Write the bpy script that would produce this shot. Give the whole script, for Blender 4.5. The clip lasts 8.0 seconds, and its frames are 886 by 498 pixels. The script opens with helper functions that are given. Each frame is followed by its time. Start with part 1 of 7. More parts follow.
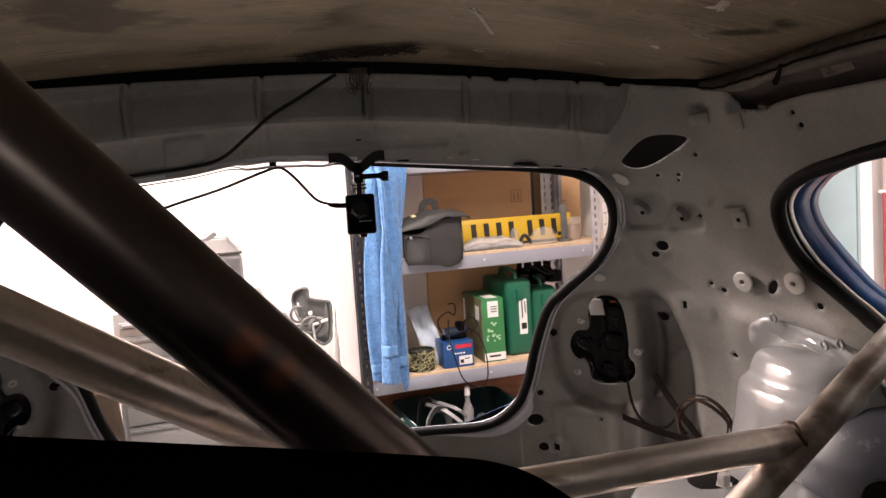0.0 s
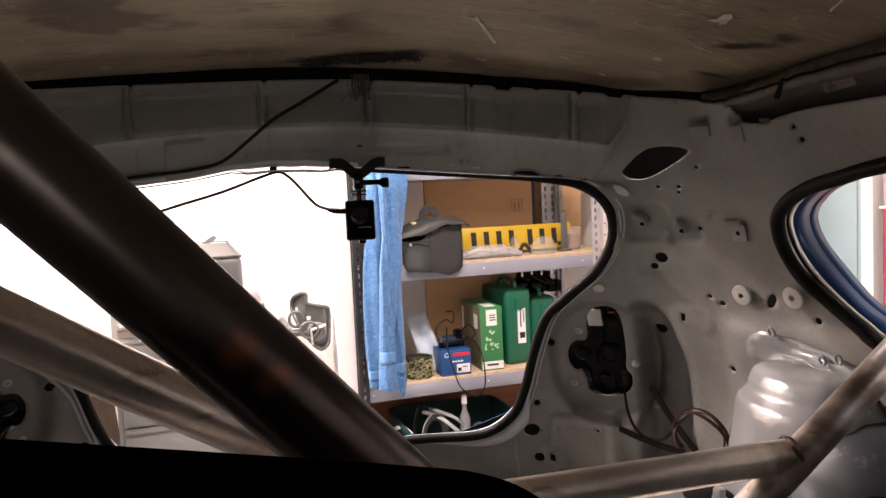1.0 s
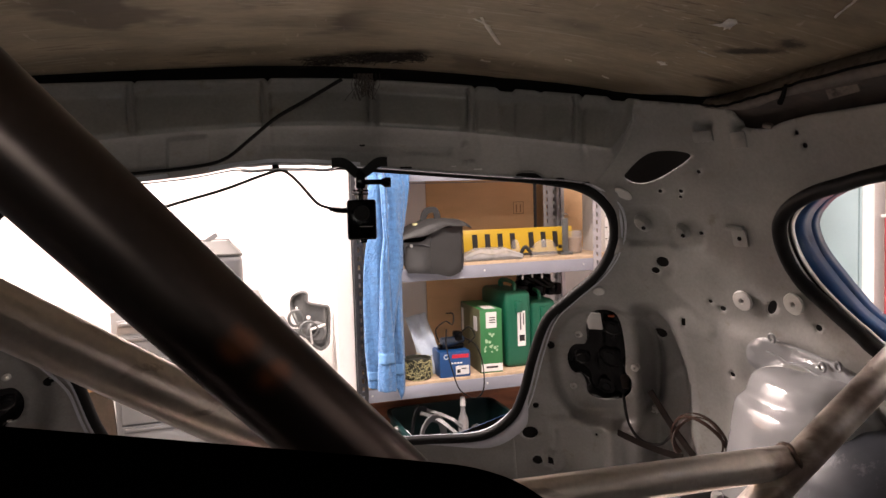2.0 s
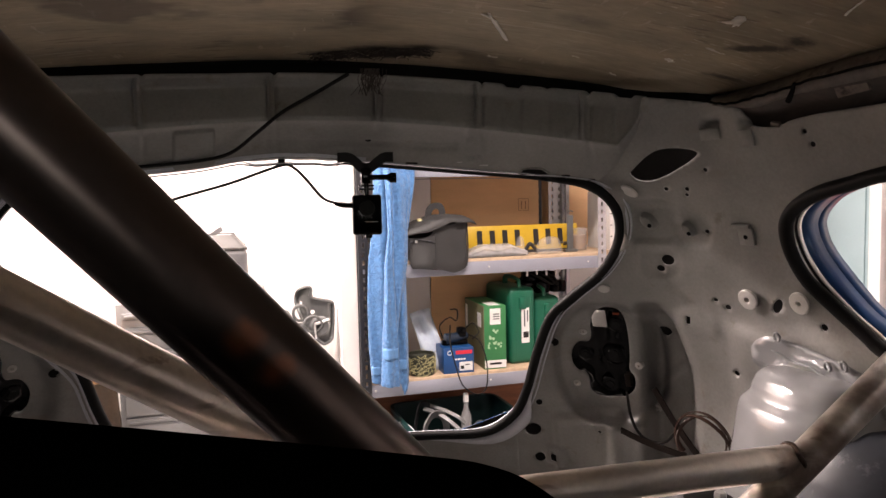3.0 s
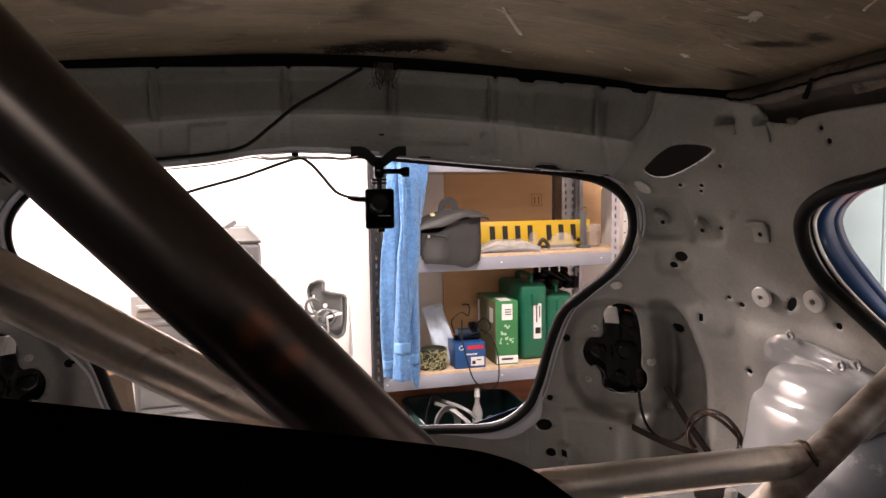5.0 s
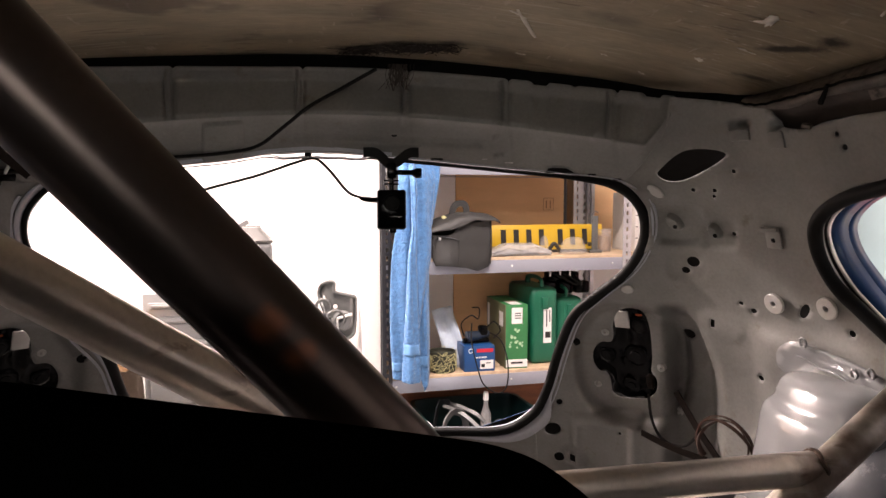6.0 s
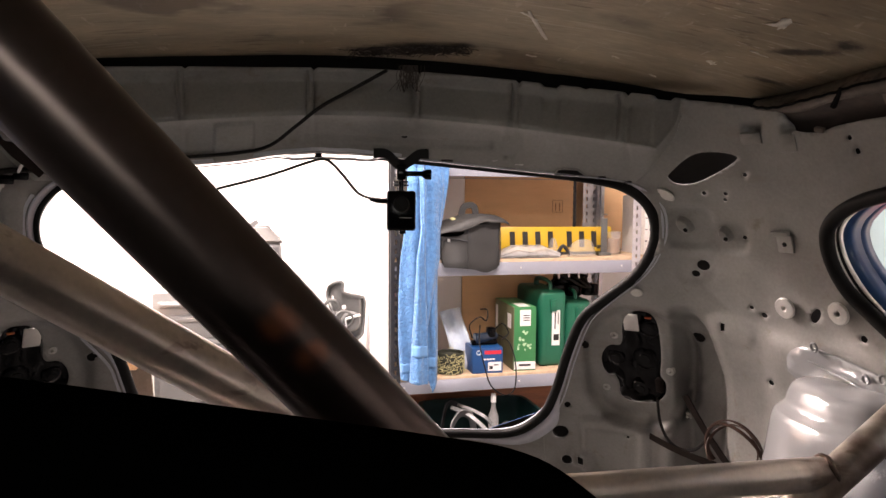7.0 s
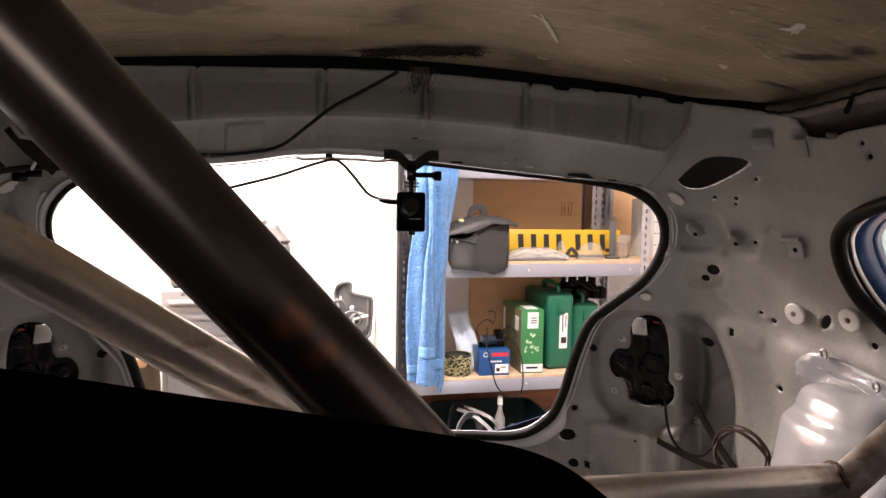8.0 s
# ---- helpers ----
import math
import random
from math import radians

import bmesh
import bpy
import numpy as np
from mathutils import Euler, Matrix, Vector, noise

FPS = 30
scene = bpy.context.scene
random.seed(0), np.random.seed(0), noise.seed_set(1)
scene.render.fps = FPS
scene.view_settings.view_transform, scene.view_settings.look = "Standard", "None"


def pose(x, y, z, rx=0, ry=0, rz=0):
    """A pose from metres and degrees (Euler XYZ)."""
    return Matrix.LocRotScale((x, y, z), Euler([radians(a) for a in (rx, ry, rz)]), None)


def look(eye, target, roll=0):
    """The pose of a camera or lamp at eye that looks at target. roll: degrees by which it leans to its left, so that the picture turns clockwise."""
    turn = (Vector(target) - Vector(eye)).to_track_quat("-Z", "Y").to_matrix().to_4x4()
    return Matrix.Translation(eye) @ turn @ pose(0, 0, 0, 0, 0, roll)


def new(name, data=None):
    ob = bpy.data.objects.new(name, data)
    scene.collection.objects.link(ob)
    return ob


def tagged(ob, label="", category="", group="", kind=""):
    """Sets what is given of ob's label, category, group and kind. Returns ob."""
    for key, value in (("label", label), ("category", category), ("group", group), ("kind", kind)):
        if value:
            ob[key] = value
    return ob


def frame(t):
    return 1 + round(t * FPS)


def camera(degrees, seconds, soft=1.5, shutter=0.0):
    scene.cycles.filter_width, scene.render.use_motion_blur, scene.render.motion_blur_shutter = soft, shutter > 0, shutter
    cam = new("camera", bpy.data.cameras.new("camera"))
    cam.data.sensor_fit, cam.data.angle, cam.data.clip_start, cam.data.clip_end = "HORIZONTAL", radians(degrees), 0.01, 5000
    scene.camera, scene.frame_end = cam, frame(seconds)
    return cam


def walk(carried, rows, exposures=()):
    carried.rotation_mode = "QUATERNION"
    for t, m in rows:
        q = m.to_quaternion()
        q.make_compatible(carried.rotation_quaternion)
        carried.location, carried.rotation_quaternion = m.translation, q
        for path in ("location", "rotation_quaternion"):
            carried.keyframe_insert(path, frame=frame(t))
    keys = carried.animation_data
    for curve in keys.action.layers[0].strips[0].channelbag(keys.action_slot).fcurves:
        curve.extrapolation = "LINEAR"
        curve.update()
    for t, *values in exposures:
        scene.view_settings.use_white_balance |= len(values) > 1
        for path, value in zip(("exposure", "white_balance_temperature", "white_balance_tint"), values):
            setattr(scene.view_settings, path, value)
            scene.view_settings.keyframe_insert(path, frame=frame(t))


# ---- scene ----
cam = camera(64.2, 8.0)
PATH = [
    (0, (0.028, -0.006, 1.173), (0.345, 1.962, 1.009), -3.7),
    (0.5, (0.027, -0.007, 1.173), (0.346, 1.962, 1.024), -2.7),
    (1, (0.03, -0.005, 1.173), (0.348, 1.965, 1.03), -2.6),
    (1.5, (0.03, -0.005, 1.172), (0.35, 1.964, 1.036), -2.1),
    (3, (0.029, -0.004, 1.171), (0.332, 1.967, 1.023), -1.2),
    (3.5, (0.029, -0.004, 1.171), (0.325, 1.968, 1.016), -1.0),
    (4, (0.029, -0.003, 1.171), (0.317, 1.969, 1.008), -0.8),
    (5.5, (0.03, -0.006, 1.169), (0.282, 1.971, 1.012), -0.5),
    (6, (0.029, -0.006, 1.168), (0.266, 1.974, 1.016), -0.0),
    (6.5, (0.029, -0.006, 1.169), (0.255, 1.975, 1.016), 0.1),
    (7, (0.028, -0.006, 1.168), (0.241, 1.977, 1.02), 0.4),
    (7.5, (0.027, -0.007, 1.168), (0.226, 1.977, 1.021), 0.7),
    (8, (0.026, -0.007, 1.168), (0.217, 1.979, 1.024), 1.0),
]
walk(cam, [(t, look(eye, target, roll)) for t, eye, target, roll in PATH], [(0, 0.78), (5.5, 0.85), (7, 1.15), (8, 1.17)])

# ---- world and lamps ----
# The garage stands turned a little against the car: gx runs along its back wall, gy into it.
TURN = math.degrees(math.atan2(0.1456, 0.9893))
G = pose(0, 0, 0, 0, 0, TURN) @ pose(0, 2.664, 0)

world = bpy.data.worlds.new("world")
world.use_nodes = True
scene.world = world
world.node_tree.nodes["Background"].inputs[0].default_value = (0.75, 0.85, 1.0, 1)
world.node_tree.nodes["Background"].inputs[1].default_value = 0.02


def strip_lamp(m, power, length, width=0.12, colour=(1.0, 0.838, 0.802)):
    data = bpy.data.lights.new("strip_light", "AREA")
    data.shape, data.size, data.size_y, data.energy, data.color = "RECTANGLE", length, width, power, colour
    ob = new("strip_light", data)
    ob.matrix_basis = m
    return ob


CEILING = 2.45
LAMPS = [(-1.2, 0.12, 170, 1.5), (0.7, -1.12, 42, 1.2), (-1.5, -2.6, 36, 1.5), (1.3, -4.3, 1.5, 1.5)]
for gx, gy, power, length in LAMPS:
    strip_lamp(G @ pose(gx, gy, CEILING - 0.085), power, length)
# added fill light on the end wall, out of view, shining in through the windscreen
END_FILL = (-0.6, -6.10, 1.22)
strip_lamp(G @ pose(*END_FILL, 90, 0, 0) @ pose(0, 0, 0, 180, 0, 0), 0.9, 1.6, 0.36)

# ---- materials ----


def mat(name, base, rough=0.6, metal=0.0, vary=0.15, scale=6.0, grain=120.0, bump=0.15, coat=0.0, dirt=None, dirt_at=0.6,
        stretch=(1, 1, 1), alpha=1.0, transmission=0.0, sheen=0.0, depth=0.002, random_tint=0.0):
    """A procedural surface: a base colour with broad patches and fine grain, uneven gloss and fine relief."""
    m = bpy.data.materials.new(name)
    m.use_nodes = True
    nt = m.node_tree
    p = nt.nodes["Principled BSDF"]
    coord = nt.nodes.new("ShaderNodeTexCoord")
    mapping = nt.nodes.new("ShaderNodeMapping")
    mapping.inputs["Scale"].default_value = stretch
    nt.links.new(coord.outputs["Object"], mapping.inputs["Vector"])

    def noise_node(sc, detail):
        n = nt.nodes.new("ShaderNodeTexNoise")
        n.inputs["Scale"].default_value, n.inputs["Detail"].default_value = sc, detail
        nt.links.new(mapping.outputs[0], n.inputs["Vector"])
        return n

    broad, fine = noise_node(scale, 5), noise_node(grain, 3)
    ramp = nt.nodes.new("ShaderNodeValToRGB")
    lo = [c * (1 - vary) for c in base]
    hi = [min(1, c * (1 + vary)) for c in base]
    ramp.color_ramp.elements[0].position, ramp.color_ramp.elements[1].position = 0.3, 0.7
    ramp.color_ramp.elements[0].color, ramp.color_ramp.elements[1].color = (*lo, 1), (*hi, 1)
    nt.links.new(broad.outputs["Fac"], ramp.inputs[0])
    mix = nt.nodes.new("ShaderNodeMixRGB")
    mix.blend_type = "MULTIPLY"
    mix.inputs[0].default_value = min(1, vary * 1.5)
    nt.links.new(ramp.outputs[0], mix.inputs[1])
    nt.links.new(fine.outputs["Fac"], mix.inputs[2])
    gain = nt.nodes.new("ShaderNodeMixRGB")
    gain.blend_type = "MULTIPLY"
    gain.inputs[0].default_value = 1
    k = 1 + 0.5 * min(1, vary * 1.5)
    gain.inputs[2].default_value = (k, k, k, 1)
    nt.links.new(mix.outputs[0], gain.inputs[1])
    colour = gain.outputs[0]
    if dirt:
        spot = noise_node(scale * 2.7, 8)
        spot.inputs["Roughness"].default_value = 0.7
        r2 = nt.nodes.new("ShaderNodeValToRGB")
        r2.color_ramp.elements[0].position, r2.color_ramp.elements[1].position = dirt_at, dirt_at + 0.12
        nt.links.new(spot.outputs["Fac"], r2.inputs[0])
        m2 = nt.nodes.new("ShaderNodeMixRGB")
        nt.links.new(r2.outputs[0], m2.inputs[0])
        nt.links.new(colour, m2.inputs[1])
        m2.inputs[2].default_value = (*dirt, 1)
        colour = m2.outputs[0]
    if random_tint:
        info = nt.nodes.new("ShaderNodeObjectInfo")
        hsv = nt.nodes.new("ShaderNodeHueSaturation")
        rng = nt.nodes.new("ShaderNodeMapRange")
        rng.inputs["To Min"].default_value, rng.inputs["To Max"].default_value = 1 - random_tint, 1 + random_tint
        nt.links.new(info.outputs["Random"], rng.inputs["Value"])
        nt.links.new(rng.outputs[0], hsv.inputs["Value"])
        nt.links.new(colour, hsv.inputs["Color"])
        colour = hsv.outputs[0]
    nt.links.new(colour, p.inputs["Base Color"])
    rr = nt.nodes.new("ShaderNodeMapRange")
    rr.inputs["To Min"].default_value, rr.inputs["To Max"].default_value = rough * 0.8, min(1, rough * 1.2)
    nt.links.new(broad.outputs["Fac"], rr.inputs["Value"])
    nt.links.new(rr.outputs[0], p.inputs["Roughness"])
    p.inputs["Metallic"].default_value = metal
    p.inputs["Coat Weight"].default_value = coat
    p.inputs["Coat Roughness"].default_value = 0.06
    p.inputs["Alpha"].default_value = alpha
    p.inputs["Transmission Weight"].default_value = transmission
    p.inputs["Sheen Weight"].default_value = sheen
    if bump:
        b = nt.nodes.new("ShaderNodeBump")
        b.inputs["Strength"].default_value, b.inputs["Distance"].default_value = bump, depth
        nt.links.new(fine.outputs["Fac"], b.inputs["Height"])
        nt.links.new(b.outputs[0], p.inputs["Normal"])
    return m


PAINT = mat("grey_shell_paint", (0.218, 0.213, 0.200), 0.40, vary=0.20, scale=9, grain=220, bump=0.05, dirt=(0.165, 0.145, 0.12), dirt_at=0.60)
TOWER = mat("glossy_grey_paint", (0.22, 0.222, 0.225), 0.45, vary=0.05, scale=12, grain=60, bump=0.02, coat=1.0)
ROOF = mat("bare_brown_roof", (0.42, 0.35, 0.24), 0.34, metal=0.3, vary=0.26, scale=8, grain=60, bump=0.05, stretch=(1, 2.5, 1),
           dirt=(0.30, 0.27, 0.22), dirt_at=0.63)
STEEL = mat("bare_steel_tube", (0.74, 0.675, 0.61), 0.33, metal=0.75, vary=0.16, scale=14, grain=200, bump=0.04)
RUST = mat("weld_heat_tint", (0.065, 0.043, 0.032), 0.42, metal=0.8, vary=0.35, scale=60, grain=300, bump=0.3)
BRIGHT = mat("bright_metal", (0.72, 0.71, 0.69), 0.3, metal=0.8, vary=0.08, bump=0.02)
FLANGE = mat("pale_flange_paint", (0.42, 0.43, 0.47), 0.35, vary=0.08, bump=0.04)
RUBBER = mat("black_rubber", (0.007, 0.0068, 0.0065), 0.5, vary=0.2, bump=0.1)
PLASTIC = mat("black_plastic", (0.0022, 0.0022, 0.0024), 0.12, vary=0.2, bump=0.05)
SEATFAB = mat("black_seat_fabric", (0.0012, 0.0012, 0.0012), 0.95, vary=0.2, grain=500, bump=0.05)
BLUE = mat("blue_car_paint", (0.005, 0.040, 0.135), 0.3, vary=0.08, bump=0.02, coat=0.15)
WASHER = mat("zinc_washer", (0.48, 0.465, 0.44), 0.4, metal=0.2, vary=0.1, bump=0.05)
# near black: shade of holes, gaps and cavities put into the colour
DARK = mat("hole_shade_and_dark_parts", (0.005, 0.0045, 0.004), 0.8, vary=0.2)
# sealer lines, and near-black for the shade in gaps and notches
SEALER_GAP = mat("black_sealer_and_gap_shade", (0.006, 0.0055, 0.005), 0.9, vary=0.2, bump=0.1)
DUSTY = mat("dusty_brown_paint", (0.125, 0.102, 0.082), 0.6, vary=0.35, scale=18, bump=0.1, dirt=(0.03, 0.02, 0.016), dirt_at=0.5)
WALL = mat("white_wall_paint", (0.77, 0.735, 0.705), 0.8, vary=0.03, scale=3, grain=90, bump=0.12)
# boot floor is out of view; darkness set to limit bounced light
BOOTFLOOR = mat("dim_boot_floor", (0.11, 0.107, 0.102), 0.4, vary=0.15, scale=6, grain=200, bump=0.05, dirt=(0.08, 0.07, 0.06))
# panel paint darkened: the roof rail flange's shade is in this colour
DULLED = mat("shaded_flange_paint", (0.135, 0.115, 0.098), 0.6, vary=0.3, scale=20, bump=0.08, dirt=(0.05, 0.038, 0.03), dirt_at=0.6)
# brown paint with the hollow's shade added to its colour
HOLLOW = mat("brown_hollow_shade", (0.040, 0.029, 0.023), 0.6, vary=0.4, scale=25, bump=0.1)
# wheel arch colour, dark enough to stand for the tower's shade
ARCH = mat("blue_grey_arch_and_shade", (0.042, 0.045, 0.053), 0.4, vary=0.2, scale=8, bump=0.05, dirt=(0.16, 0.16, 0.17))
# finish of the unseen side wall, greyed to cut bounced light
DIMWALL = mat("dim_side_wall", (0.30, 0.29, 0.28), 0.85, vary=0.15, scale=5, grain=90, bump=0.3)
# unseen end wall, made dark so the tubes reflect little light
DARKEND = mat("dark_end_wall", (0.06, 0.06, 0.065), 0.6, vary=0.1, scale=4, bump=0.1, stretch=(1, 1, 12))
CONCRETE = mat("concrete_floor", (0.30, 0.29, 0.27), 0.8, vary=0.2, scale=3, grain=80, bump=0.3, dirt=(0.16, 0.15, 0.14))
RACKGREY = mat("grey_rack_paint", (0.27, 0.28, 0.32), 0.45, vary=0.06, bump=0.04, dirt=(0.2, 0.2, 0.22), dirt_at=0.68)
GALV = mat("galvanised_post", (0.50, 0.50, 0.52), 0.4, metal=0.7, vary=0.15, scale=20, bump=0.08)
BLACKPOST = mat("black_post", (0.03, 0.03, 0.033), 0.45, metal=0.2, vary=0.15)
BOARD = mat("chipboard", (0.55, 0.41, 0.27), 0.85, vary=0.15, scale=40, grain=250, bump=0.2)
CARD = mat("brown_cardboard", (0.72, 0.46, 0.245), 0.85, vary=0.07, scale=4, grain=70, bump=0.08, stretch=(1, 1, 5), random_tint=0.06)
WOOD = mat("red_brown_wood", (0.24, 0.085, 0.035), 0.6, vary=0.25, scale=6, grain=50, bump=0.2, stretch=(1, 1, 8))
PINE = mat("pine_top", (0.34, 0.19, 0.085), 0.55, vary=0.15, scale=8, grain=60, bump=0.1, stretch=(1, 8, 8))
TOWEL = mat("blue_towel", (0.060, 0.170, 0.36), 0.95, vary=0.24, scale=60, grain=130, bump=0.7, sheen=0.3, depth=0.012)
HEM = mat("blue_towel_hem", (0.085, 0.21, 0.41), 0.85, vary=0.1, scale=30, grain=600, bump=0.4, sheen=0.2)
BAGFAB = mat("dark_grey_canvas", (0.030, 0.0295, 0.028), 0.85, vary=0.12, scale=14, grain=700, bump=0.3)
YELLOW = mat("yellow_plate", (0.54, 0.35, 0.022), 0.3, vary=0.04, bump=0.02)
BLACK = mat("black_print", (0.012, 0.011, 0.010), 0.5, vary=0.1, bump=0.0)
LENS = mat("clear_lens_plastic", (0.50, 0.47, 0.43), 0.07, vary=0.05, scale=30, grain=50, bump=0.0, alpha=0.24)
WRAP = mat("clear_plastic_wrap", (0.52, 0.51, 0.50), 0.07, vary=0.15, scale=30, grain=50, bump=0.8, alpha=0.55, depth=0.008)
CLEAR = mat("clear_plastic_sheet", (0.74, 0.84, 1.0), 0.12, vary=0.1, scale=30, bump=0.4, alpha=0.7)
GREENBOX = mat("green_carton", (0.035, 0.19, 0.06), 0.5, vary=0.1, scale=10, bump=0.03)
GREENSIDE = mat("green_carton_side", (0.115, 0.115, 0.058), 0.6, vary=0.15, scale=14, bump=0.03)
CASE = mat("green_plastic_case", (0.010, 0.115, 0.062), 0.38, vary=0.08, grain=500, bump=0.12)
CRATE = mat("dark_green_crate", (0.006, 0.024, 0.023), 0.4, vary=0.1, bump=0.05)
NAVY = mat("dark_navy_plastic", (0.008, 0.018, 0.035), 0.35, vary=0.2, bump=0.05)
BLUEBOX = mat("blue_carton", (0.010, 0.062, 0.20), 0.45, vary=0.06, bump=0.03)
WHITE = mat("white_label", (0.78, 0.77, 0.74), 0.55, vary=0.05, bump=0.02)
REDP = mat("red_print", (0.55, 0.02, 0.04), 0.5, vary=0.05, bump=0.0)
PALEP = mat("pale_green_print", (0.42, 0.60, 0.38), 0.5, vary=0.2, scale=60, bump=0.0)
BOXPRINT = mat("brown_print", (0.20, 0.10, 0.045), 0.8, vary=0.1, bump=0.0)
STRAW = mat("straw_and_moss", (0.46, 0.43, 0.22), 0.9, vary=0.3, scale=60, bump=0.4)
POT = mat("dark_fabric_pot", (0.03, 0.032, 0.02), 0.9, vary=0.3, bump=0.4)
CABLE = mat("black_cable", (0.014, 0.013, 0.012), 0.5, vary=0.1, bump=0.0)
TAN = mat("brown_tape_wire", (0.040, 0.022, 0.016), 0.5, vary=0.2, bump=0.1)
STRAP = mat("dark_brown_loom", (0.013, 0.009, 0.007), 0.7, vary=0.2, bump=0.2)
LID = mat("pale_grey_lid", (0.115, 0.112, 0.106), 0.5, vary=0.06, bump=0.04)
CABINET = mat("grey_tool_cabinet", (0.19, 0.19, 0.185), 0.45, vary=0.05, bump=0.04)
MACHINE = mat("grey_machine_cover", (0.12, 0.12, 0.12), 0.45, vary=0.06, bump=0.06)
CAST = mat("grey_cast_metal", (0.135, 0.137, 0.132), 0.42, metal=0.4, vary=0.12, scale=20, bump=0.15)
FLUFF = mat("dusty_fibres", (0.040, 0.032, 0.027), 0.95, vary=0.3, bump=0.0)
TORN = mat("torn_sticker", (0.85, 0.80, 0.72), 0.6, vary=0.2, scale=40, bump=0.2)
ORANGE = mat("amber_reflector", (0.28, 0.06, 0.02), 0.2, vary=0.1, bump=0.0)
PALEDOOR = mat("pale_blue_door", (0.34, 0.44, 0.46), 0.55, vary=0.05, scale=4, bump=0.05)
PINK = mat("dusty_pink_wall", (0.46, 0.32, 0.32), 0.7, vary=0.06, bump=0.05)
UNDERBENCH = mat("dull_brown_board", (0.23, 0.180, 0.135), 0.8, vary=0.2, scale=6, bump=0.1)
ROSE = mat("faded_red_cloth", (0.42, 0.07, 0.09), 0.85, vary=0.15, bump=0.3)
TYRE = mat("tyre_rubber", (0.02, 0.02, 0.02), 0.8, vary=0.2, bump=0.2)

PLASTIC.node_tree.nodes["Principled BSDF"].inputs["Specular IOR Level"].default_value = 0.10
TOWER.node_tree.nodes["Principled BSDF"].inputs["Specular IOR Level"].default_value = 0.15
TOWER.node_tree.nodes["Principled BSDF"].inputs["Coat IOR"].default_value = 1.8
TOWER.node_tree.nodes["Principled BSDF"].inputs["Coat Roughness"].default_value = 0.035
for dull in (DARK, SEALER_GAP, RUBBER, STRAP, CABLE, TAN):
    dull.node_tree.nodes["Principled BSDF"].inputs["Specular IOR Level"].default_value = 0.1
SEATFAB.node_tree.nodes["Principled BSDF"].inputs["Specular IOR Level"].default_value = 0.0

def streaks(material, stretch, cut, colour, patch=5.0, patch_cut=0.5, strength=0.8):
    """Fine drawn-out scratches, gathered in patches."""
    nt = material.node_tree
    p = nt.nodes["Principled BSDF"]
    co = nt.nodes.new("ShaderNodeTexCoord")
    mp = nt.nodes.new("ShaderNodeMapping")
    mp.inputs["Scale"].default_value = stretch
    nt.links.new(co.outputs["Object"], mp.inputs["Vector"])
    a, b_ = nt.nodes.new("ShaderNodeTexNoise"), nt.nodes.new("ShaderNodeTexNoise")
    a.inputs["Scale"].default_value, a.inputs["Detail"].default_value = 1.0, 3
    b_.inputs["Scale"].default_value, b_.inputs["Detail"].default_value = patch, 2
    nt.links.new(mp.outputs[0], a.inputs["Vector"])
    nt.links.new(co.outputs["Object"], b_.inputs["Vector"])
    ra, rb = nt.nodes.new("ShaderNodeMapRange"), nt.nodes.new("ShaderNodeMapRange")
    ra.inputs["From Min"].default_value, ra.inputs["From Max"].default_value = cut, cut + 0.06
    rb.inputs["From Min"].default_value, rb.inputs["From Max"].default_value = patch_cut, patch_cut + 0.12
    nt.links.new(a.outputs["Fac"], ra.inputs["Value"])
    nt.links.new(b_.outputs["Fac"], rb.inputs["Value"])
    mul = nt.nodes.new("ShaderNodeMath")
    mul.operation = "MULTIPLY"
    nt.links.new(ra.outputs[0], mul.inputs[0])
    nt.links.new(rb.outputs[0], mul.inputs[1])
    fac = nt.nodes.new("ShaderNodeMath")
    fac.operation = "MULTIPLY"
    fac.inputs[1].default_value = strength
    nt.links.new(mul.outputs[0], fac.inputs[0])
    mx = nt.nodes.new("ShaderNodeMixRGB")
    nt.links.new(fac.outputs[0], mx.inputs[0])
    nt.links.new(p.inputs["Base Color"].links[0].from_socket, mx.inputs[1])
    mx.inputs[2].default_value = (*colour, 1)
    nt.links.new(mx.outputs[0], p.inputs["Base Color"])


